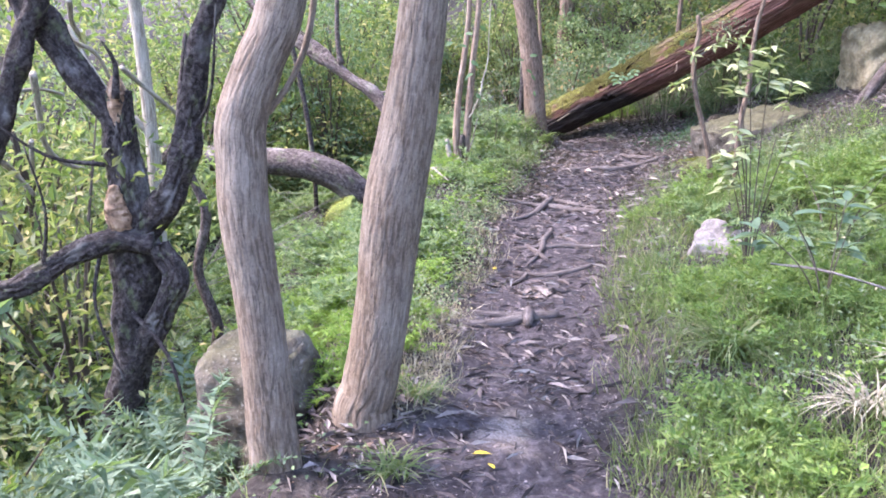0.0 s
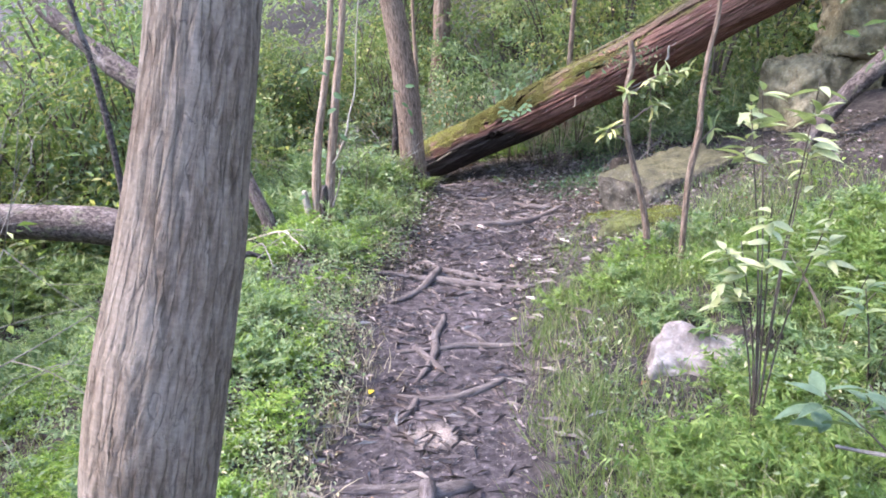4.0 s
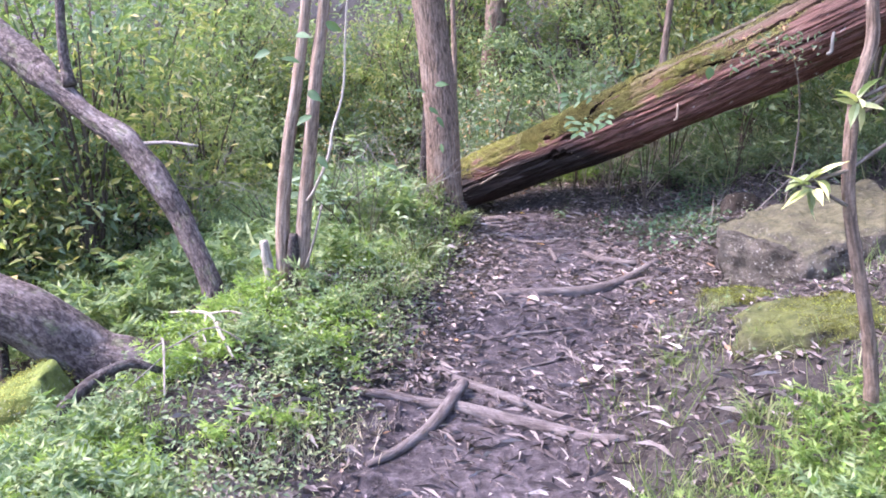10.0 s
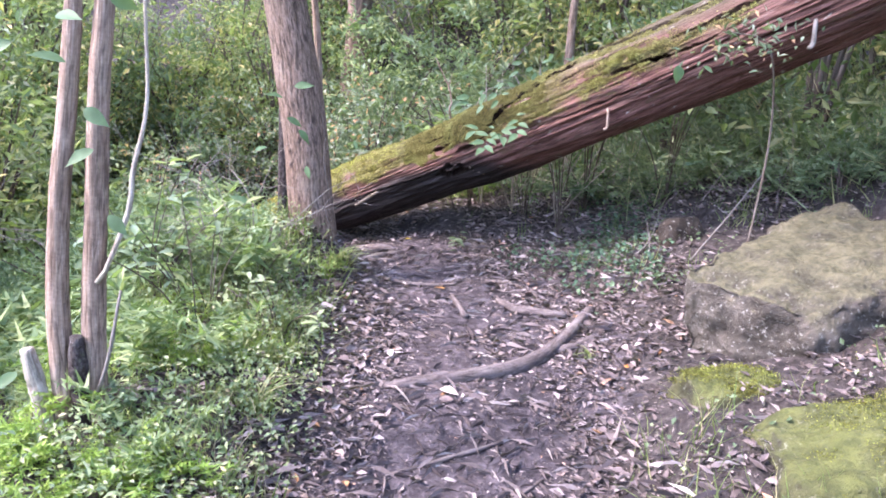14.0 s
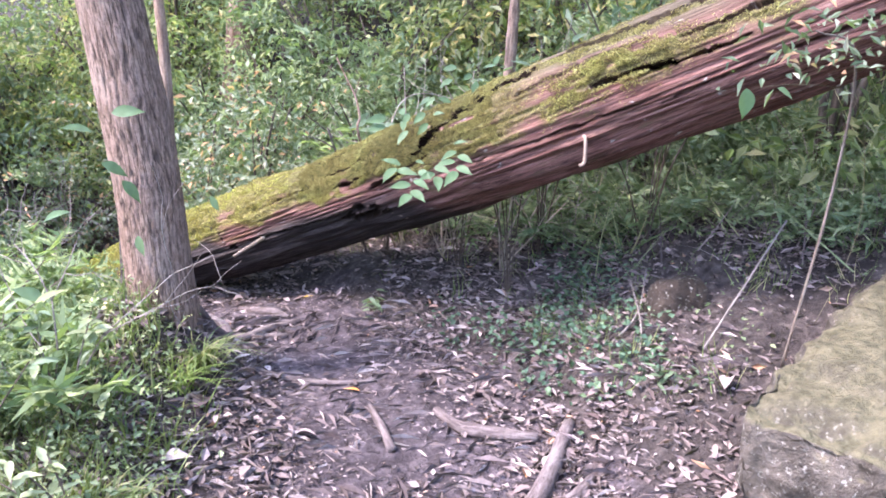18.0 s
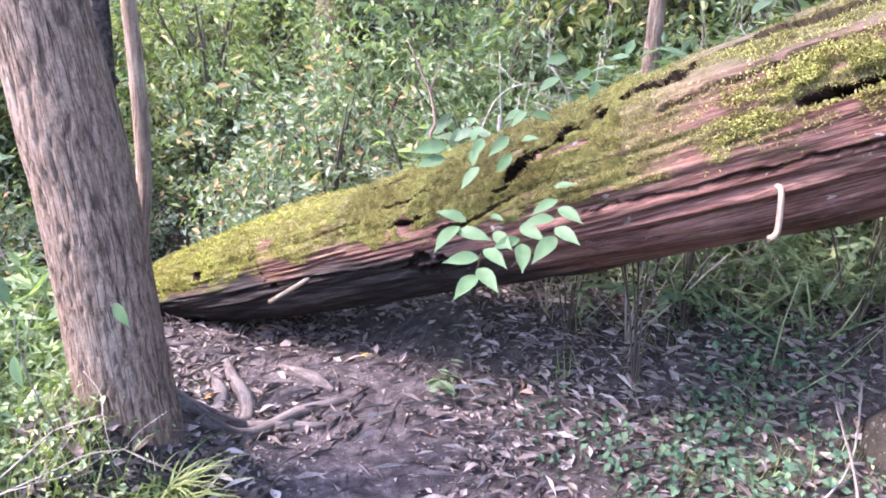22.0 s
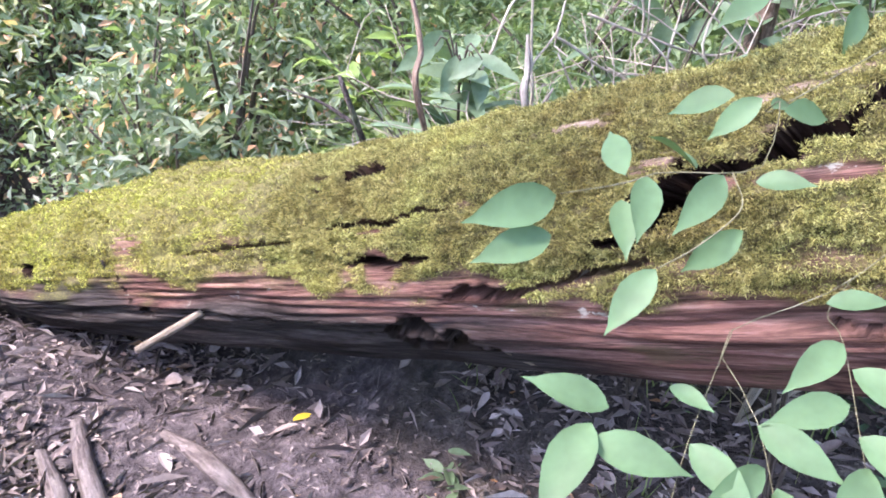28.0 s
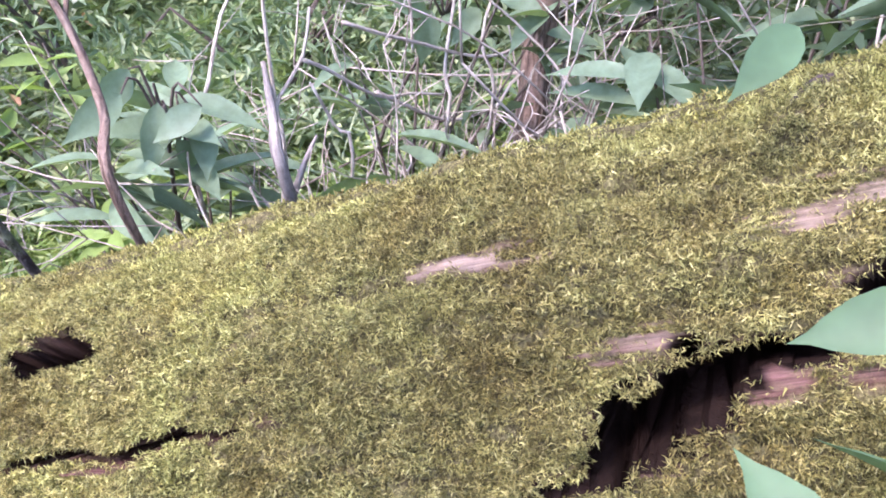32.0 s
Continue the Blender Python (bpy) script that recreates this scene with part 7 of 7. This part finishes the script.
for pts in ([(2.68, 11.35, .4), (2.50, 11.28, 1.15), (2.52, 11.25, 1.277), (2.56, 11.28, 1.36), (2.62, 11.34, 1.42), (2.74, 11.45, 1.46), (2.97, 11.63, 1.45), (3.3, 11.8, 1.38)],
            [(2.62, 11.3, .4), (2.575, 11.1, 1.158), (2.568, 11.1, 1.294), (2.557, 11.1, 1.411), (2.545, 11.1, 1.62)], [(2.62, 11.3, .4), (2.581, 11.1, 1.161), (2.56, 11.1, 1.284), (2.621, 11.1, 1.374), (2.637, 11.1, 1.45)],
            [(2.80, 11.3, .5), (2.72, 11.1, 1.158), (2.682, 11.1, 1.245), (2.634, 11.1, 1.33)], [(2.95, 11.3, .5), (2.946, 11.1, 1.172), (2.938, 11.1, 1.31), (2.957, 11.1, 1.46), (2.97, 11.1, 1.62)],
            [(3.1, 11.3, .5), (3.075, 11.1, 1.18), (3.034, 11.1, 1.35), (3.066, 11.1, 1.454), (3.13, 11.1, 1.54), (3.3, 11.1, 1.6)], [(2.7, 11.1, 1.421), (2.836, 11.1, 1.378), (3.087, 11.1, 1.32), (3.315, 11.1, 1.404), (3.497, 11.1, 1.445)],
            [(3.1, 11.3, .5), (3.089, 11.1, 1.205), (3.304, 11.1, 1.287), (3.581, 11.1, 1.373)], [(2.774, 11.1, 1.292), (2.942, 11.1, 1.211), (3.071, 11.1, 1.207)], [(3.5, 11.1, 1.44), (3.594, 11.1, 1.4), (3.848, 11.1, 1.326), (4.215, 11.1, 1.216)],
            [(2.77, 11.12, 1.56), (2.797, 11.1, 1.521), (2.844, 11.1, 1.444), (2.856, 11.1, 1.353)], [(2.62, 11.1, 1.37), (2.665, 11.1, 1.349), (2.774, 11.1, 1.286), (2.86, 11.1, 1.276), (2.936, 11.1, 1.262)]):
    stem_part("stem", [(*p, .0042 - .0022 * i / len(pts)) for i, p in enumerate(pts)], DEADWOOD, arch, 6, None, 30)

broadleaf((.55, 8.95), "small plant with bluish leaves beside the pale stems", 412, .7, 5, .11, LEAF_BLUE)
broadleaf((.6, 9.2), "leggy grey-green seedling on the verge", 431, .55, 4, .09, LEAF_GREY, .16)
broadleaf((.85, 9.55), "leggy grey-green seedling on the verge", 432, .5, 4, .08, LEAF_WEED, .16)
broadleaf((.3, 9.5), "leggy grey-green seedling on the verge", 433, .7, 5, .09, LEAF_GREY, .2)
broadleaf((.9, 8.95), "leggy green seedling on the verge", 434, .35, 4, .07, LEAF_WEED, .14)
broadleaf((2.95, 9.2), "small bluish green plant on the leaf litter", 413, .14, 3, .07, LEAF_BLUE, .08)
broadleaf((2.35, 10.75), "small bluish green plant on the leaf litter", 414, .14, 3, .08, LEAF_BLUE, .08)

bare_bush((-2.5, 5.4), "tall leafless bush with pale tangled branches", 306, 2.2, 4)
bare_bush((-3.1, 4.4), "tall leafless bush with pale tangled branches", 307, 2.4, 4)
bare_bush((-2.9, 7.0), "tall leafless bush with pale tangled branches", 308, 2.2, 4)
bare_bush((-.7, 10.4), "leafless twiggy bush among the green", 309, 1.4, 4)
x, y = scatter(330, .1, 1.25, 8.6, 10.6, lambda a, b: smooth(0, .15, LEFT(a, b)), np.random.default_rng(71))
grass("tree_foot_grass", x, y, np.random.default_rng(72), .15, LEAF_GRASS, "long fresh grass round the foot of the leaning tree", 7, .008)

# ---- more on the bank and the verge ----
rb = np.random.default_rng(81)
RIGHT = lambda a, b: (a - np.interp(b, TY, TX)) - np.interp(b, TY, TW)
x, y = scatter(1700, .6, 3.6, 1.8, 6.6, lambda a, b: BANK(a, b) * smooth(.08, .3, RIGHT(a, b)) * smooth(.44, .6, vnoise(a * 2.2, b * 2.2, 151)), rb)
cover("bank_weeds", x, y, rb, .03, LEAF_WEED, "leafy grey-green weeds among the grass", "weeds", .2, 5, KITE, .5)
x, y = scatter(650, .9, 3.6, 1.8, 6.4, lambda a, b: BANK(a, b) * smooth(.3, .6, RIGHT(a, b)) * smooth(.48, .6, vnoise(a * 1.7, b * 1.7, 152)), rb)
cover("bank_yellow_weeds", x, y, rb, .03, LEAF_LIME, "small yellow-green weeds on the bank", "weeds", .28, 9, KITE, .6)
ferns("bank_tall_fern", *scatter(150, 1.35, 3.4, 4.3, 6.2, lambda a, b: BANK(a, b) * smooth(.35, .7, RIGHT(a, b)) * smooth(.42, .58, vnoise(a * 2.4, b * 2.4, 153)), rb), rb, .36, LEAF_VERGE, "tall feathery green fern on the bank", 9, 26)


def tussock(at, label, seed, n, tall, mat, lean=.55, wide=.004):
    """One clump of long arching blades."""
    r = np.random.default_rng(seed)
    ob = thing("grass_tussock", on(*at), label, "grass", "grass tussocks")
    P = np.array(on(*at, -.02)) + r.normal(size=(n, 3)) * np.array([.03, .03, .004])
    a = r.uniform(0, 2 * np.pi, n)
    D = np.stack([np.cos(a) * lean * r.random(n), np.sin(a) * lean * r.random(n), np.full(n, 1.0)], 1)
    rows = 6
    V, F = [], []
    t = np.linspace(0, 1, rows)
    L = r.uniform(.6, 1.15, n) * tall
    out = unit(np.stack([np.cos(a), np.sin(a), np.zeros(n)], 1))
    sidew = np.cross(out, np.array([0, 0, 1.0]))
    C = P[:, None] + unit(D)[:, None] * (L[:, None] * t)[..., None] + out[:, None] * (L[:, None] * .55 * t ** 2)[..., None] - np.array([0, 0, 1.0]) * (L[:, None] * .6 * t ** 2.4)[..., None]
    w = (wide * (1 - t ** 2) + .0004)[None, :, None]
    V = np.stack([C - sidew[:, None] * w, C + sidew[:, None] * w], 2).reshape(-1, 3)
    k = np.arange(n)[:, None] * rows * 2 + np.arange(rows - 1)[None] * 2
    k = k.ravel()
    mesh("blade_clump", local(V, ob.location), np.stack([k, k + 1, k + 3, k + 2], 1), mat, ob, flat=True)


for k, (x, y, n, tall, mat, label) in enumerate((
        (1.28, 3.3, 260, .42, LEAF_GRASS, "arching tussock of fine green grass beside the track"), (1.22, 2.85, 120, .3, LEAF_GRASS, "arching tussock of green grass"),
        (1.5, 2.55, 120, .3, STRAW, "tussock of dry straw-coloured grass"), (1.8, 2.7, 100, .3, STRAW, "tussock of dry straw-coloured grass"),
        (-.2, 2.75, 70, .22, LEAF_GRASS, "small grass tussock at the foot of a tree"), (-.12, 3.35, 70, .22, LEAF_GRASS, "small grass tussock at the foot of a tree"),
        (1.32, 10.05, 90, .26, LEAF_GRASS, "bright grass tussock at the foot of the leaning tree"), (1.22, 9.9, 70, .24, LEAF_FERN, "bright feathery tussock at the foot of the leaning tree"),
        (.95, 9.1, 60, .24, LEAF_GRASS, "small grass tussock on the verge"), (.75, 8.3, 60, .26, LEAF_GRASS, "small grass tussock on the verge"), (.85, 8.7, 60, .22, LEAF_GRASS, "small grass tussock on the verge"),
        (2.0, 7.35, 40, .14, LEAF_GRASS, "small grass tuft among dead leaves"), (2.35, 8.75, 30, .1, LEAF_GRASS, "small grass tuft among dead leaves"), (1.95, 6.5, 60, .16, LEAF_GRASS, "small grass tuft by the mossy stone"))):
    tussock((x, y), label, 600 + k, n, tall, mat)


def fallen_leaf(x, y, turn, size, mat, label):
    ob = thing("fallen_leaf", on(x, y, .012), label, "leaf", "bright fallen leaves")
    d = np.array([(math.cos(turn), math.sin(turn), .1)])
    V, F = leaves(np.array([(x, y, ob.location.z)]), d, np.array([(.15, .1, 1.0)]), size, size * .42, OVAL)
    mesh("blade", local(V, ob.location), F, mat, ob)


LEAF_ORANGE = leaf_mat("leaf_orange", [(0, (.48, .20, .05)), (1, (.5, .22, .06))], .15)
for x, y, a, sz, m, label in ((.12, 2.89, .1, .075, LEAF_YELLOW, "bright yellow fallen leaf on the track"), (.2, 2.78, 2.0, .05, LEAF_YELLOW, "small yellow fallen leaf on the track"), (1.07, 2.5, 1.8, .08, LEAF_YELLOW, "bright yellow fallen leaf on the bank"),
                              (.36, 5.44, 1.2, .07, LEAF_YELLOW, "pale yellow fallen leaf on the track"), (2.4, 8.5, .4, .07, LEAF_ORANGE, "orange-brown fallen leaf by the stone"), (2.0, 11.2, .2, .07, LEAF_YELLOW, "yellow fallen leaf near the log"),
                              (1.36, 10.98, .9, .06, LEAF_ORANGE, "orange-brown fallen leaf among roots"), (1.95, 9.9, 2.5, .08, LEAF_ORANGE, "orange-brown fallen leaf on the track"), (.95, 5.5, .3, .09, LEAF_PALE, "pale fallen leaf on the track"), (1.3, 6.3, .5, .1, LEAF_PALE, "large pale fallen leaf on the track")):
    fallen_leaf(x, y, a, sz, m, label)

stub = thing("fallen_log", on(.3, 13.6), "short weathered pinkish log beside the track", "log")
stem_part("trunk", [(x0, y0, float(gh(x0, y0)) + .05, r0) for x0, y0, r0 in ((.05, 13.62, .11), (.2, 13.6, .12), (.42, 13.62, .09), (.68, 13.66, .06), (.8, 13.7, .02))], BARK_SNAG, stub, 24, gnarl(.006, 8, 91, .12, .4), 50)

vine("vine", "thin climber with bluish green leaves on pale stems", [[(.3, 8.1, .5, .003), (.34, 8.08, .9, .003), (.3, 8.06, 1.3, .003), (.22, 8.06, 1.7, .002)]],
     [(.3, 8.04, 1.30, -.06, -.03, -.03, 1), (.28, 8.04, 1.42, .06, -.04, -.04, 1), (.24, 8.04, 1.55, -.06, -.02, .02, 1.1), (.22, 8.04, 1.68, .05, -.04, .0, 1), (.33, 8.04, 1.1, .05, -.03, -.05, .9), (.1, 8.05, 1.6, -.06, .0, -.02, 1), (.36, 8.06, 1.75, .06, .0, -.03, 1), (.05, 8.02, .62, -.04, -.05, -.02, .9)], LEAF_VINE, 7, .09, .045)

spray = thing("broadleaf_plant", on(3.3, 8.95), "thin spray of small pink and green leaves over the boulder", "plant", "broad-leaved plants")
stem_part("stem", [(3.3, 8.95, .6, .006), (3.25, 8.8, 1.3, .005), (3.05, 8.62, 1.72, .004), (2.75, 8.5, 1.78, .002)], BARK_STEM, spray, 6, None, 24)
rq = np.random.default_rng(95)
k = np.linspace(.1, 1, 130)
P = np.stack([3.25 - .6 * k, 8.72 - .2 * k, 1.66 + .12 * np.sin(k * 3)], 1) + rq.normal(size=(130, 3)) * np.array([.09, .07, .05])
V, F = leaves(P, rand_dirs(130, -.2, rq), rand_dirs(130, 1.5, rq), rq.uniform(.03, .06, 130), .016, KITE)
mesh("foliage", local(V, spray.location), F, LEAF_PINK, spray, flat=True)
for k in range(5):
    bare_bush((-2.0 - .5 * k, 4.3 + .55 * k), "leafless pale tangled branches in the undergrowth", 320 + k, 1.5, 2)

twig = thing("dead_branch", on(-0.133, 7.582), "bleached forked dead branch lying on the verge plants", "branch")
stem_part("stem", [(-0.597, 8.596, 0.106, .006), (-0.157, 7.645, 0.401, .008), (-0.040, 7.360, 0.402, .008), (0.049, 7.156, 0.365, .005)], DEADWOOD, twig, 8, gnarl(.002, 6, 82, .1, .3), 30)
stem_part("branch", [(-0.155, 7.634, 0.399, .006), (-0.033, 7.575, 0.431, .005), (0.063, 7.525, 0.424, .003)], DEADWOOD, twig, 6, None, 14)
stem_part("branch", [(-0.146, 7.616, 0.403, .006), (-0.122, 7.431, 0.379, .005), (-0.090, 7.321, 0.371, .003)], DEADWOOD, twig, 6, None, 14)

# ---- single fallen leaves along the second half of the track ----
def litter_leaf_mat():
    m, t, b = material("leaf_dead_single", .6, .3)
    own = t.nodes.new("ShaderNodeObjectInfo")
    c = ramp(t, own.outputs["Random"], [(0, (.075, .052, .048)), (.3, (.15, .11, .10)), (.6, (.21, .163, .152)), (.85, (.29, .238, .225)), (.95, (.38, .325, .30)), (1, (.32, .15, .07))]).outputs[0]
    c = mixed(t, .6, c, ramp(t, noise_tex(t, coords(t, "Object"), 90, 4), [(.3, grey(.6)), (.7, grey(1.2))]).outputs[0], "MULTIPLY")
    t.links.new(c, b.inputs["Base Color"])
    return m


def single_leaves(n):
    r = np.random.default_rng(97)
    mat = litter_leaf_mat()
    shapes = []
    for k in range(6):
        T, F = OVAL
        V = T * np.array([(.36, .5, .3, .62, .44, .26)[k], 1, 1]) * .075
        V[:, 2] += (.5 + k * .25) * V[:, 0] ** 2 * 14 + .06 * np.sin(V[:, 1] * 60 + k)  * V[:, 0] + (k % 3 - .6) * 2.2 * (V[:, 1] - .035) ** 2
        me = bpy.data.meshes.new("leaf")
        me.from_pydata(V.tolist(), [], F.tolist())
        me.polygons.foreach_set("use_smooth", np.ones(len(me.polygons), bool))
        me.materials.append(mat)
        shapes.append(me)
    heap = thing("fallen_leaves", on(1.8, 9.8), "loose brown and pale fallen leaves over the dark soil", "leaf litter")
    x, y = scatter(n * 6, .9, 3.1, 6.6, 12.2, lambda a, b: litter_zone(a, b) * (.35 + .65 * smooth(-.35, .05, off_track(a, b))) * smooth(6.4, 8.5, b), r)
    for a, b in list(zip(x, y))[:n]:
        ob = new("leaf", shapes[int(r.integers(0, 6))])
        ob.parent = heap
        k = r.uniform(.6, 1.25)
        m = pose(a, b, float(gh(a, b)) + r.uniform(.008, .022), r.uniform(-16, 16), r.uniform(-22, 22), r.uniform(0, 360)) @ Matrix.Diagonal((k, k, k, 1))
        ob.matrix_basis = Matrix.Translation(-heap.location) @ m


single_leaves(290)
